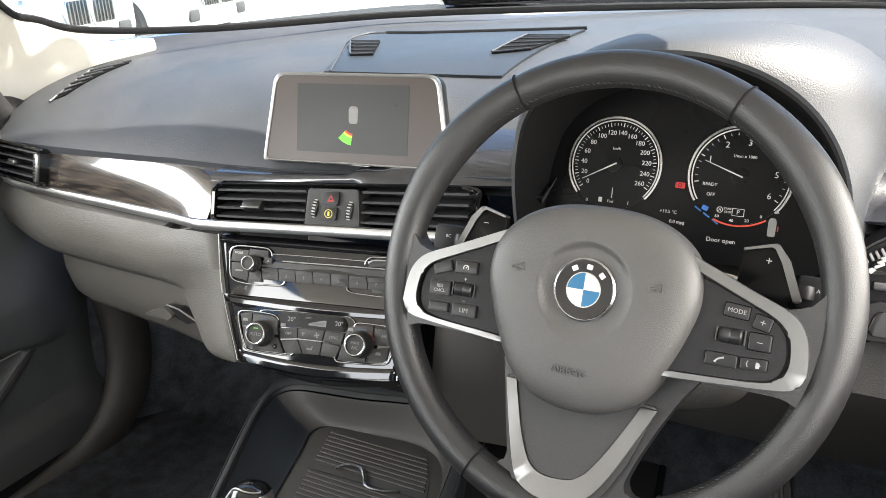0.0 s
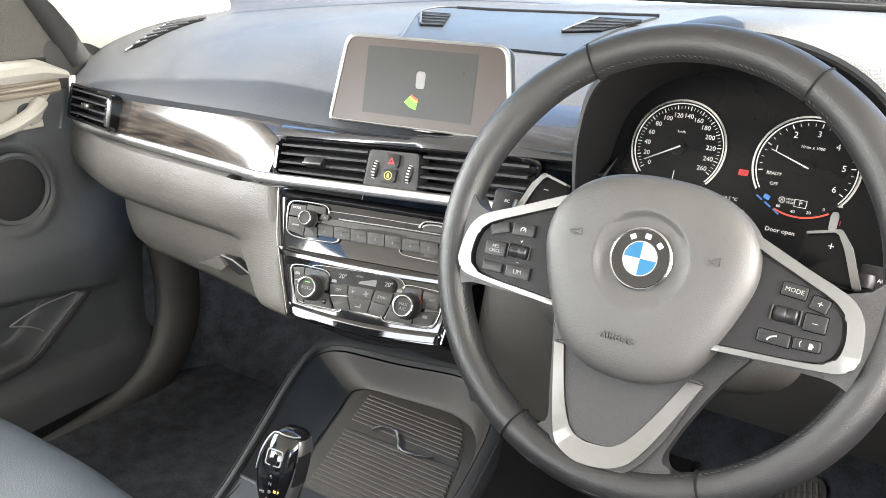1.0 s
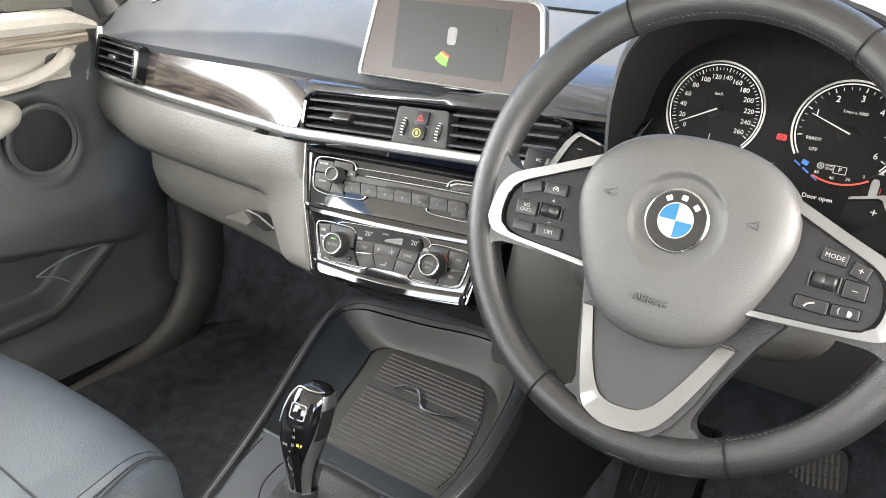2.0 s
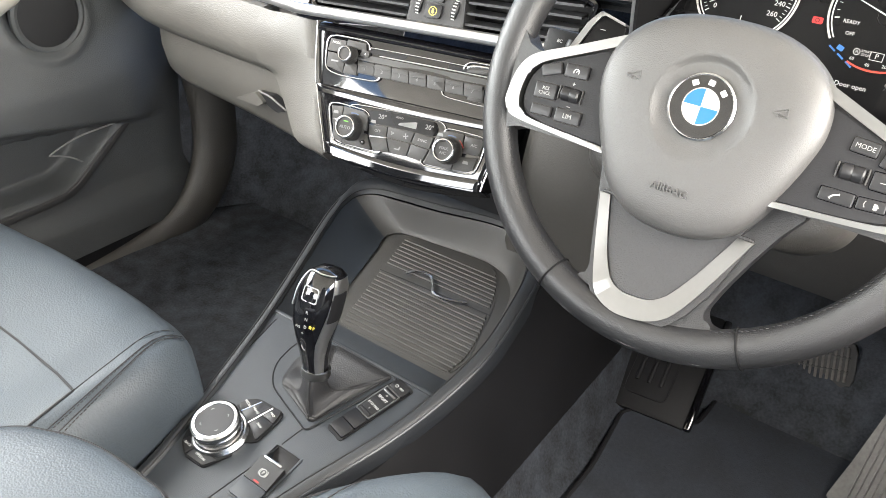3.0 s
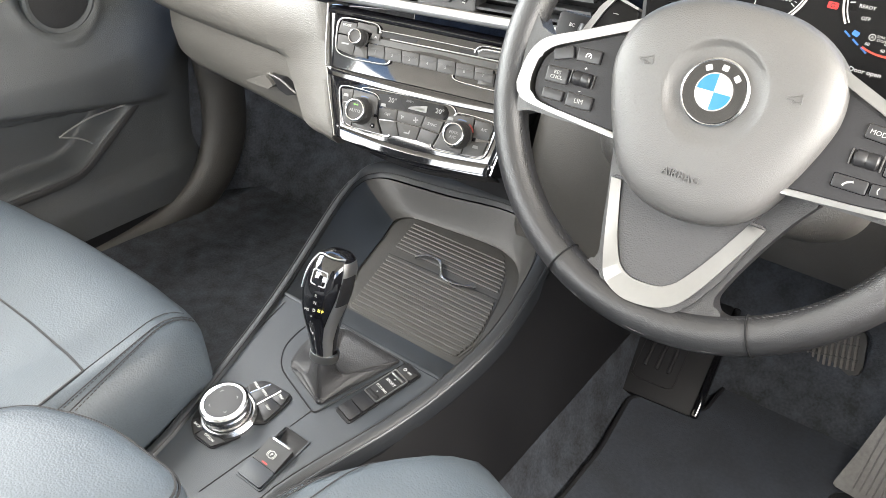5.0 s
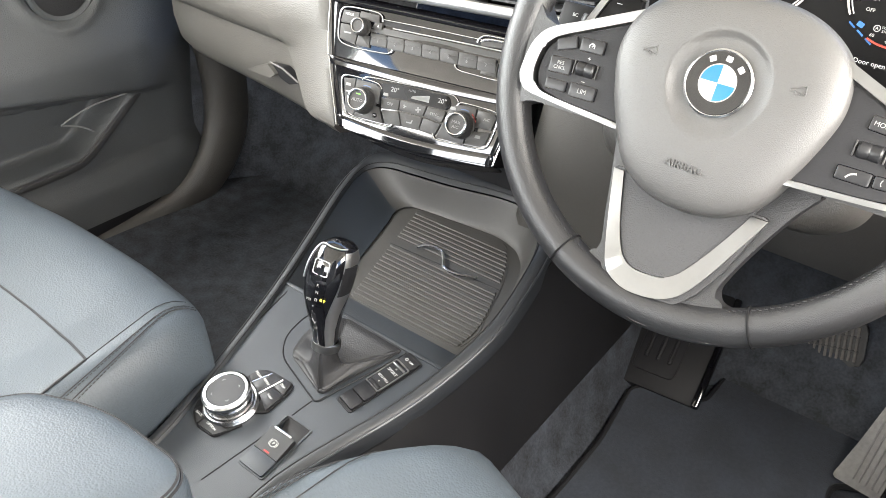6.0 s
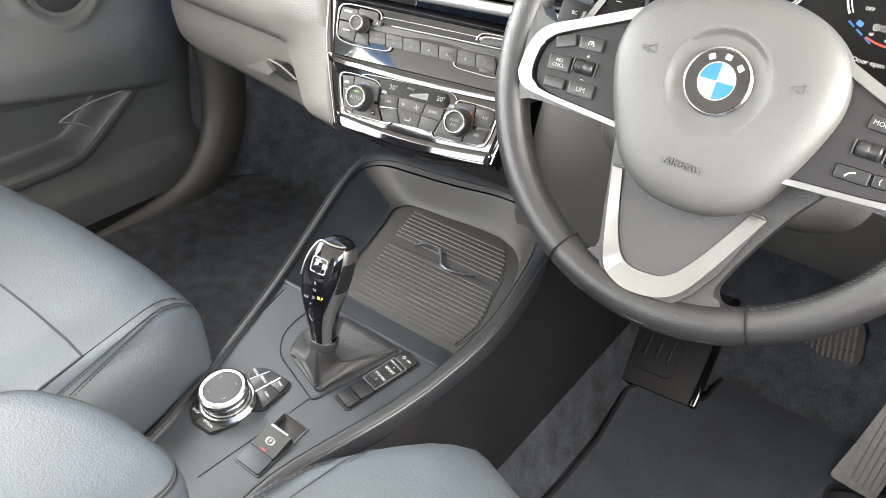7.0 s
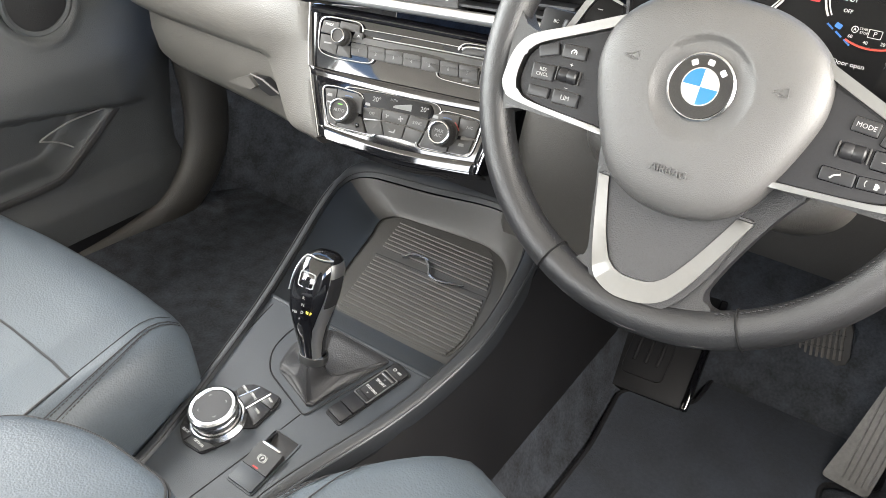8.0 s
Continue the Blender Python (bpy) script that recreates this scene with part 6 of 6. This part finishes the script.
# ---- seats and armrest ----
def seat(x, y, label, corner=0.0, up=0.33):
    s = thing("front_seat", pose(x, y, up), label, "car seat", group="front seats")
    # cushion: rows across, from front to rear; local y runs back
    hw = 0.262

    def zc(u, v):
        """Height over the floor at u (-1..1 across) and v metres behind the front edge."""
        lift = 0.020 * max(0, abs(u) - 0.55) / 0.45
        edge = max(0, (abs(u) - 0.86) / 0.14)
        fr = max(0, (0.07 - v) / 0.07)
        return 0.268 - 0.035 * v / 0.5 + lift - 0.05 * edge ** 2.2 - 0.035 * fr ** 2.4

    us = [-1 + 2 * i / 36 for i in range(37)]
    rows = []
    fz = lambda u: -0.045 * abs(u) ** 3.2 * (0 if corner else 1) - corner * max(0, abs(u) - 0.5) ** 2 - 0.10 * max(0, u + 0.55) * (1 if corner else 0)
    rows.append([Vector((u * hw * 0.95, -0.02 + fz(u), 0.02)) for u in us])
    rows.append([Vector((u * hw * 0.985, 0.006 + fz(u), 0.15)) for u in us])
    rows.append([Vector((u * hw * 0.995, 0.012 + fz(u), 0.20)) for u in us])
    for v in (0.0, 0.012, 0.03, 0.06, 0.09, 0.13, 0.17, 0.22, 0.3, 0.4, 0.5):
        rows.append([Vector((u * hw, 0.008 - v + fz(u) * max(0, 1 - v / 0.4), zc(u, v))) for u in us])
    rows.append([Vector((u * hw, -0.56, 0.05)) for u in us])
    bm = loft(rows, closed=False, cap=False)
    for k in (0, -1):
        r = [Vector(rw[k]) for rw in rows]
        lowr = [Vector((p.x * 0.97, p.y, min(p.z, 0.02))) for p in r]
        bm2 = loft([r, [lerp(a, b, 0.12) + Vector((math.copysign(0.006, a.x), 0, 0)) for a, b in zip(r, lowr)], [lerp(a, b, 0.5) + Vector((math.copysign(0.004, a.x), 0, 0)) for a, b in zip(r, lowr)], lowr], closed=False, cap=False)
        add(bm, bm2)
    bmesh.ops.remove_doubles(bm, verts=bm.verts, dist=0.0004)
    part("cushion", bm, SEAT, s, "blue-grey leather cushion", sharp=70)

    def on(u, v, up=0.0012):
        return Vector((u * hw, 0.008 - v + fz(u) * max(0, 1 - v / 0.4), zc(u, v) + up))
    for path in ([(-0.84, 0.150), (0.84, 0.150)], [(0.84, 0.150), (0.90, 0.25), (0.88, 0.5)], [(-0.84, 0.150), (-0.90, 0.25), (-0.88, 0.5)]):
        pts = []
        for (u0, v0), (u1, v1) in zip(path, path[1:]):
            pts += [on(lerp(u0, u1, k / 10), lerp(v0, v1, k / 10), 0.0004) for k in range(11)]
        part("seam", tube(pts, 0.0013, 6), STITCH, s, "stitched seam")
    for sd in (-1, 1):
        edge_u = lambda t: curve1([(0.0, 0.80), (0.25, 0.87), (0.5, 0.915), (1.0, 0.965)], t)
        pts = [on(sd * curve1([(0.0, 0.76), (1.0, 0.84)], k / 10), lerp(0.010, 0.150, k / 10), 0.0002) for k in range(11)]
        part("seam", tube(pts, 0.0006, 6), STITCH, s, "fine seam to the front edge")
        for off in (0.0, 0.024):
            pts = [on(sd * (edge_u(k / 24) + off), lerp(0.004, 0.34, k / 24), 0.0002) for k in range(25)]
            part("seam", tube(pts, 0.0006, 6), STITCH, s, "stitched bolster seam")
            bm = bmesh.new()
            for k in range(0, 130, 2):
                a, b = [on(sd * (edge_u(j / 132) + off + 0.008), lerp(0.004, 0.34, j / 132), 0.0005) for j in (k, k + 1.25)]
                add(bm, tube([a, b], 0.0005, 4))
            tagged(part("stitching", bm, STITCH, s, "row of dark stitches"), kind="stuff")
    # backrest and head restraint
    rows = []
    for k in range(10):
        t = k / 9
        w = 0.25 - 0.07 * t ** 2
        yb, z = -0.56 - (0.22 if corner else 0.46) * t, 0.22 + (0.62 if corner else 0.40) * t
        rows.append([Vector((a * w, yb + b * 0.055, z)) for a, b in ((-1, -1), (-0.6, -1.2), (0, -1.2), (0.6, -1.2), (1, -1), (1.06, 0), (1, 1.2), (0.7, 0.8), (0, 0.5), (-0.7, 0.8), (-1, 1.2), (-1.06, 0))])
    part("backrest", loft(rows), SEAT, s, "blue-grey leather backrest", sharp=60)
    part("head_restraint", box(0.26, 0.09, 0.17, (0, -0.82, 0.97) if corner else (0, -1.08, 0.72), 0.035, 4), SEAT, s)
    part("base", box(0.44, 0.46, 0.07, (0, -0.27, 0.045), 0.01), BLACK, s, "black seat base")
    return s


seat(-0.335, -0.128, "blue-grey leather front passenger seat with stitched seams")
seat(0.410, -0.130, "blue-grey leather driver seat with stitched seams", 0.9, 0.362)


def armrest():
    a = thing("armrest", pose(0.012, -0.33, 0.53), "blue-grey leather centre armrest with stitched edge", "armrest")
    plan = rpoly([(-0.115, -0.45), (0.116, -0.45), (0.114, 0.004), (-0.010, 0.002), (-0.085, -0.030), (-0.112, -0.075)], [0.03, 0.03, 0.035, 0.05, 0.03, 0.04], 8)
    c = Vector((0, -0.2))
    rows = []
    for k, z in ((0.90, 0.050), (0.97, 0.052), (0.995, 0.062), (1.0, 0.078), (0.995, 0.094), (0.975, 0.106), (0.94, 0.1135), (0.86, 0.118), (0.70, 0.1205), (0.45, 0.122), (0.05, 0.123)):
        rows.append([Vector((c.x + (p.x - c.x) * (1 - (1 - k) * 1.0), c.y + (p.y - c.y) * (1 - (1 - k) * 0.55), z)) for p in plan])
    part("cushion", loft(rows), SEAT, a, "blue-grey grained leather lid", sharp=70)
    for sc, z in ((0.966, 0.1092), (0.948, 0.1124)):
        part("piping", tube([Vector((c.x + (p.x - c.x) * sc, c.y + (p.y - c.y) * (1 - (1 - sc) * 0.55), z)) for p in plan], 0.0013, 6, closed=True), STITCH, a, "dark stitched edge")
    low = [Vector((c.x + (p.x - c.x) * 0.93, c.y + (p.y - c.y) * 0.96)) for p in plan]
    part("base", loft([[Vector((p.x * k, p.y, z)) for p in low] for k, z in ((0.9, -0.06), (0.96, 0.0), (1.0, 0.030), (1.0, 0.052))]), CONS, a, "grey plastic armrest base")
    part("base_edge", tube([Vector((p.x * 1.0, p.y * 1.0, 0.046)) for p in low], 0.0035, 8, closed=True), SATIN, a, "satin edge")


armrest()


# ---- far front door ----
def far_door():
    X = -0.70
    d = thing("front_door", pose(X, 0, 0.33), "closed passenger door with dark lower panel, wood strip and speaker", "car door")

    def grid(y0, y1, z0, z1, f, n=24, k=16):
        return [[Vector((f(lerp(y0, y1, i / n), lerp(z0, z1, j / k)), lerp(y0, y1, i / n), lerp(z0, z1, j / k) - 0.33)) for j in range(k + 1)] for i in range(n + 1)]

    def step(v, a, b):
        t = max(0.0, min(1.0, (v - a) / (b - a)))
        return t * t * (3 - 2 * t)

    def skin(y, z):
        x = 0.012 * math.exp(-((z - 0.735) / 0.05) ** 2) + 0.018 * math.exp(-((z - 0.64) / 0.09) ** 2) * (1 if y < 0.2 else 1 - 0.4 * step(y, 0.2, 0.3))
        r = math.hypot((y - 0.078), (z - 0.789))
        x -= 0.008 * (1 - step(r, 0.050, 0.066))
        x += 0.005 * math.exp(-((r - 0.070) / 0.007) ** 2)
        x -= 0.022 * step(z, 0.862, 0.885) * (1 - step(z, 0.905, 0.925)) * (1 - step(y, 0.08, 0.13))
        ledge = lerp(0.6215, 0.577, (y + 0.052) / 0.235)
        x += 0.022 * step(z, ledge - 0.004, ledge + 0.014) * (1 - step(y, 0.17, 0.27)) * (1 - step(z, 0.66, 0.74))
        low = 0.482 + 0.095 * step(y, 0.045, 0.19)
        top = lerp(0.612, 0.580, (y + 0.06) / 0.247)
        x -= 0.058 * step(z, low, low + 0.020) * (1 - step(z, top - 0.008, top)) * (1 - step(y, 0.140, 0.185))
        x += 0.014 * (1 - step(z, 0.41, 0.47))
        fr = max(0, (y - 0.24) / 0.09)
        return x - 0.03 * fr ** 2

    part("panel", sheet(grid(-1.0, 0.34, 0.36, 0.93, skin, 170, 110), -0.02), DOORM, d, "dark grey door panel", sharp=80)
    # upper rail, pad with sunlight put into its colour, and wood strip
    part("window_ledge", tube([(-0.035, -1.0, 0.655), (-0.03, -0.3, 0.655), (-0.028, 0.05, 0.652), (-0.022, 0.19, 0.648), (-0.03, 0.225, 0.638)], 0.014, 12, flat=0.8, up=(0, 0, 1)), DARK, d, "dark window ledge")
    rows = []
    for i in range(31):
        y = lerp(-1.0, 0.195, i / 30)
        tip = max(0, (y - 0.14) / 0.055) ** 2
        rows.append([Vector((0.004 + a, y, z - 0.33 - (z - 0.948) * tip * 0.6)) for a, z in ((-0.004, 0.984), (0.014, 0.983), (0.022, 0.976), (0.024, 0.965), (0.018, 0.953), (0.004, 0.949))])
    part("upper_pad", sheet(rows, 0.004), DOORSUNLIT, d, "grained door pad with sunlit paleness in its colour")
    rows = []
    for i in range(25):
        y = lerp(-1.0, 0.184, i / 24)
        rows.append([Vector((0.010 + 0.006 * math.sin(math.pi * t), y, lerp(0.926, 0.950, t) - 0.33)) for t in [k / 6 for k in range(7)]])
    part("wood_strip", sheet(rows, 0.004), WOODL, d, "striped light wood strip")
    # pull handle, release and switch plate
    part("pull_cup", sheet([[Vector((0.004 - 0.012 * math.sin(math.pi * t), lerp(-0.9, 0.150 + 0.02 * t, k / 20), lerp(0.545, 0.598, t))) for t in [j / 6 for j in range(7)]] for k in range(21)], 0.003), DOORSUNLIT, d, "pull recess in the same sunlit tone")
    part("switch_plate", prism(rpoly([(0.128, 0.549), (0.148, 0.556), (0.164, 0.592), (0.134, 0.590)], 0.005), 0, 0.004, 0.002), DOORSUNLIT, d, m=axes((0.002, 0, 0), (0, 1, 0), (0, 0, 1)))
    part("pull_handle", tube(spline([(0.006, 0.15, 0.585), (0.022, 0.12, 0.572), (0.030, 0.06, 0.556), (0.030, -0.06, 0.548), (0.026, -0.20, 0.548)], 6), 0.013, 10, flat=0.8, up=(0, 0, 1)), DOORSUNLIT, d, "pull handle with sunlight put into its colour")
    part("release_lever", box(0.008, 0.09, 0.02, (0.000, -0.02, 0.57), 0.004), SATIN, d, "satin release lever")
    part("armrest_pad", tube(spline([(0.008, 0.034, 0.512), (0.030, 0.005, 0.503), (0.052, -0.10, 0.49), (0.06, -0.5, 0.48)], 6), 0.023, 12, flat=0.9, up=(0, 0, 1)), DOORSUNLIT, d, "door armrest in the sunlit tone")
    # loudspeaker
    sp = part("speaker_ring", lathe([(0.050, 0.004), (0.0555, 0.006), (0.060, 0.004), (0.060, -0.004)], 56), DOORM, d, "speaker surround", m=axes((0.011, 0.081, 0.457), (0, 1, 0), (0, 0, 1)))
    part("speaker_grille", lathe([(0, 0.003), (0.03, 0.0025), (0.0505, 0.0), (0.0505, -0.004), (0, -0.004)], 56), GRILLE, sp, "black perforated speaker grille")
    part("ledge_trim", prism(rpoly(mm([(-40, 381), (-4, 393), (11, 384), (-4, 378), (-40, 378)]), 0.003), 0, 0.006, 0.002), GLOSS, d, m=axes((0.014, 0, 0), (0, 1, 0), (0, 0, 1)))
    # pocket edge
    edge = spline([(0.004, 0.187, 0.2485), (0.002, 0.140, 0.2465), (0.0, 0.097, 0.2440), (-0.004, 0.060, 0.2330), (-0.006, 0.041, 0.2250)], 6)
    part("pocket_edge", tube(edge, 0.0015, 6), GREY, d, "pale pocket edge")
    part("pocket_edge", tube(spline([(-0.006, 0.041, 0.225), (-0.010, 0.075, 0.210), (-0.014, 0.101, 0.190)], 5), 0.0015, 6), GREY, d)
    lip = spline([(0.012, -0.5, 0.150), (0.012, -0.08, 0.150), (0.012, 0.03, 0.152), (0.011, 0.065, 0.160), (0.009, 0.10, 0.182), (0.006, 0.187, 0.246)], 8)
    part("pocket_lip", tube(lip, 0.0075, 8, flat=0.7, up=(1, 0, 0)), DARK, d, "rounded pocket lip")
    part("door_seal", tube(spline([(-0.02, 0.345, 0.30), (-0.012, 0.338, 0.17), (-0.006, 0.312, 0.062), (-0.004, 0.262, 0.022)], 6), 0.005, 8), RUBBER, d, "black door seal")
    # mirror triangle and window frame
    tri = [(0.245, 0.650), (0.05, 0.655), (0.058, 0.70), (0.085, 0.78), (0.10, 0.95), (0.115, 0.95), (0.18, 0.80)]
    part("mirror_cover", prism(rpoly(tri, 0.02), -0.02, 0.004, 0.004), PADL, d, "grey mirror corner cover", m=axes((-0.012, 0, 0), (0, 1, 0), (0, 0, 1)))
    part("window_frame", tube(spline([(-0.012, 0.238, 0.640), (-0.010, 0.192, 0.723), (0.005, 0.085, 0.90), (0.065, -0.10, 1.07), (0.10, -0.35, 1.12), (0.10, -1.0, 1.12)], 8), 0.022, 12), DARK, d, "dark door frame")
    g = part("door_glass", sheet([[Vector((lerp(-0.015, 0.09, t), y, lerp(0.65, 1.12, t))) for t in (0, 0.5, 1)] for y in (-1.0, -0.6, -0.2)], 0.004), GLASS, d, "clear side window")
    g.visible_shadow = False


DOORM = mat("door_plastic", (0.044, 0.047, 0.049), 0.55, grain=0.5, size=800, kind="leather")
# base colour raised to carry the sunlight on a darker grey leatherette
DOORSUNLIT = mat("sunlit_tone_door_pad", (0.34, 0.32, 0.285), 0.55, grain=0.5, size=700, kind="leather")
GRILLE = mat("speaker_mesh", (0.007, 0.007, 0.008), 0.6, grain=1.0, size=1600, kind="leather")
far_door()

# kick panel and side lining of the far footwell
rows = []
for k in range(13):
    t = k / 12
    z = lerp(0.33, 0.70, t)
    rows.append([Vector((x, y, z)) for x, y in ((-0.735, 0.30), (-0.715, 0.335), (-0.690, 0.37), (-0.655, 0.42), (-0.60, 0.47 + 0.05 * t), (-0.52, 0.52 + 0.06 * t), (-0.42, 0.55 + 0.08 * t))])
tagged(part("wall_kick_panel", sheet(rows, 0.01), CARPET), "dark grey carpeted footwell side panel", "kick panel", kind="structure")


spine = spline([(-0.700, 0.375, 0.68), (-0.694, 0.380, 0.60), (-0.688, 0.376, 0.53), (-0.684, 0.360, 0.455), (-0.684, 0.322, 0.385), (-0.690, 0.255, 0.332), (-0.700, 0.15, 0.305), (-0.705, -0.05, 0.295)], 6)
tagged(part("wall_kick_roll", tube(spine, [lerp(0.070, 0.034, (i / (len(spine) - 1)) ** 0.7) for i in range(len(spine))], 28, flat=0.62, up=(1, 0, 0)), LITBROWN), "rounded dark brown-grey pillar foot trim", "trim", kind="structure")


# ---- driver's footwell ----
def floor_mat():
    m = thing("floor_mat", pose(0, 0, 0.33), "dark grey carpet floor mat with bound edge", "floor mat")
    o = rpoly([(0.245, -0.25), (0.262, 0.10), (0.262, 0.20), (0.246, 0.325), (0.272, 0.345), (0.345, 0.36), (0.352, 0.50), (0.60, 0.50), (0.60, 0.36), (0.535, 0.33), (0.545, 0.26), (0.64, 0.20), (0.64, -0.25)], 0.02, 4)
    part("carpet_top", prism(o, 0.0, 0.010, 0.003), MAT, m, "dark grey pile")
    part("binding", tube([Vector((p.x, p.y, 0.007)) for p in o], 0.0045, 8, closed=True), BLACK, m, "black bound edge")


floor_mat()


def pedal_ribs(parent, w, h, n, z, material, vertical=False):
    for k in range(n):
        f = (k + 0.5) / n - 0.5
        part("rib", box(w * 0.9 if not vertical else 0.004, 0.0035 if not vertical else h * 0.85, 0.003, (0 if not vertical else w * f, h * f if not vertical else 0, z), 0.001), material, parent)


def footwell():
    f = thing("footrest", axes((0.272, 0.375, 0.368), (1, 0.1, 0), (0, 1, 0.55)), "black plastic footrest with raised ribs", "footrest")
    part("plate", prism(rpoly(rect(0.115, 0.19, 0.004, 0.045), 0.008), -0.03, 0.0, 0.004), BLACK, f, "black footrest plate")
    part("pad_edge", loft([[Vector((x, y + 0.045, z)) for x, y in rpoly(rect(w, h), 0.012)] for w, h, z in ((0.066, 0.13, -0.001), (0.066, 0.13, 0.002), (0.062, 0.126, 0.002), (0.062, 0.126, -0.001))], cap=False), BLACK, f, m=T(-0.012, -0.005))
    for k in range(3):
        part("rib", box(0.006, 0.10, 0.004, (-0.030 + 0.018 * k, 0.048, 0.001), 0.0018), BLACK, f)
    part("side_edge", box(0.012, 0.19, 0.02, (0.062, 0.045, -0.006), 0.004), GLOSS, f)
    b = thing("brake_pedal", axes((0.462, 0.505, 0.432), (1, 0.05, 0.22), (0, 0.55, 1)), "black ribbed rubber brake pedal", "pedal")
    part("pad", prism(rpoly(rect(0.086, 0.066), 0.014), -0.008, 0.002, 0.003), RUBBER, b, "rubber pedal pad")
    pedal_ribs(b, 0.070, 0.060, 9, 0.003, PEDAL, True)
    for y in (-0.010, 0.010):
        part("cross_rib", box(0.070, 0.003, 0.003, (0, y, 0.003), 0.001), RUBBER, b)
    part("arm", tube([(0, 0.01, -0.01), (0, 0.06, -0.02), (0.0, 0.16, -0.03), (0, 0.24, -0.02)], 0.008, 8), BLACK, b, "steel pedal arm")
    a = thing("accelerator_pedal", axes((0.560, 0.335, 0.345), (1, -0.12, 0), (0.10, 0.62, 1)), "grey ribbed floor-hinged accelerator pedal", "pedal")
    part("plate", prism(rpoly(mm([(-28, 0), (32, 0), (40, 170), (-4, 170), (-18, 60)]), 0.006), -0.008, 0.004, 0.003), GREYP, a, "worn grey pedal plate")
    for k in range(5):
        part("rib", box(0.002, 0.15, 0.002, (-0.004 + 0.008 * k, 0.085, 0.0045), 0.0008), GREYP, a)


PEDAL = mat("dusty_rubber", (0.085, 0.078, 0.070), 0.75, grain=0.4, size=500, vary=0.3)
GREYP = mat("worn_pedal_plastic", (0.11, 0.105, 0.10), 0.6, grain=0.6, size=300, vary=0.3)
footwell()


# ---- parked cars outside ----
def parked_car(m, label):
    c = thing("parked_car", m, label, "car", group="cars parked outside")
    # half widths and heights along the length, nose first
    st = [(0.0, 0.62, 0.36, 0.78), (0.08, 0.78, 0.26, 0.86), (0.30, 0.88, 0.22, 0.93), (0.9, 0.91, 0.22, 1.00), (1.35, 0.91, 0.22, 1.04), (1.75, 0.90, 0.22, 1.30), (2.2, 0.90, 0.22, 1.50), (3.0, 0.90, 0.22, 1.54), (3.8, 0.88, 0.24, 1.45), (4.3, 0.84, 0.30, 1.10), (4.42, 0.76, 0.40, 0.95)]
    rows = []
    for x, w, z0, z1 in st:
        waist = min(z1, 0.98)
        k = 0.80 if z1 > 1.1 else 0.92
        rows.append([Vector((-x, a, z)) for a, z in ((-w * 0.9, z0), (-w, z0 + 0.15), (-w, waist - 0.12), (-w * 0.96, waist), (-w * k, z1 - 0.05), (-w * k * 0.8, z1), (w * k * 0.8, z1), (w * k, z1 - 0.05), (w * 0.96, waist), (w, waist - 0.12), (w, z0 + 0.15), (w * 0.9, z0))])
    part("body", loft(rows), PAINT, c, "white painted body")
    for sx in (-0.70, -3.40):
        for sy in (-1, 1):
            w = part("wheel", moved(lathe([(0.20, -0.10), (0.31, -0.11), (0.345, -0.08), (0.345, 0.08), (0.31, 0.11), (0.22, 0.11), (0.21, 0.06), (0, 0.05)], 40), pose(sx, sy * 0.82, 0.345, 90, 0, 0) if sy < 0 else pose(sx, sy * 0.82, 0.345, -90, 0, 0)), TYRE, c, "tyre in a grey lightened for glare")
            for k in range(5):
                part("spoke", moved(box(0.20, 0.045, 0.03, (0.11, 0, 0.085), 0.01), pose(sx, sy * 0.82, 0.345, 90 if sy < 0 else -90, 0, 0) @ T(0, 0, 0, 72 * k)), SATIN, w, "silver wheel spoke")
    for sy in (-1, 1):
        k = part("grille", prism(rpoly(mm([(30, 480), (320, 500), (360, 640), (330, 740), (60, 750), (20, 620)]), 0.05), 0, 0.03, 0.01), CHROME, c, "chrome-edged grille", m=axes((0.005, 0, 0), (0, sy, 0), (0, 0, 1)) if sy > 0 else axes((0.005, 0, 0), (0, 1, 0), (0, 0, 1)) @ Matrix.Diagonal((-1, 1, 1, 1)))
        for j in range(6):
            part("grille_bar", box(0.02, 0.016, 0.22, (0.042, sy * (0.06 + 0.048 * j), 0.62), 0.004), SATIN, c)
        part("fog_lamp", box(0.06, 0.20, 0.14, (-0.010, sy * 0.50, 0.42), 0.03), TYRE, c, "fog lamp in a dark recess")
        part("headlamp", box(0.20, 0.30, 0.16, (-0.12, sy * 0.62, 0.72), 0.05), CHROME, c, "headlamp")
    part("windscreen", prism(rpoly([(-0.66, 0), (0.66, 0), (0.56, 0.50), (-0.56, 0.50)], 0.05), 0, 0.01), GLOSS, c, "dark windscreen", m=axes((-1.40, 0, 1.07), (0, 1, 0), (-0.85, 0, 0.52)))
    return c


first = parked_car(axes((-6.30, 4.90, 0), (0.98, 0.20, 0), (-0.20, 0.98, 0)), "white car parked slantwise across the yard")
copy_thing(first, axes((-6.52, 6.87, 0), (0.98, 0.20, 0), (-0.20, 0.98, 0)))
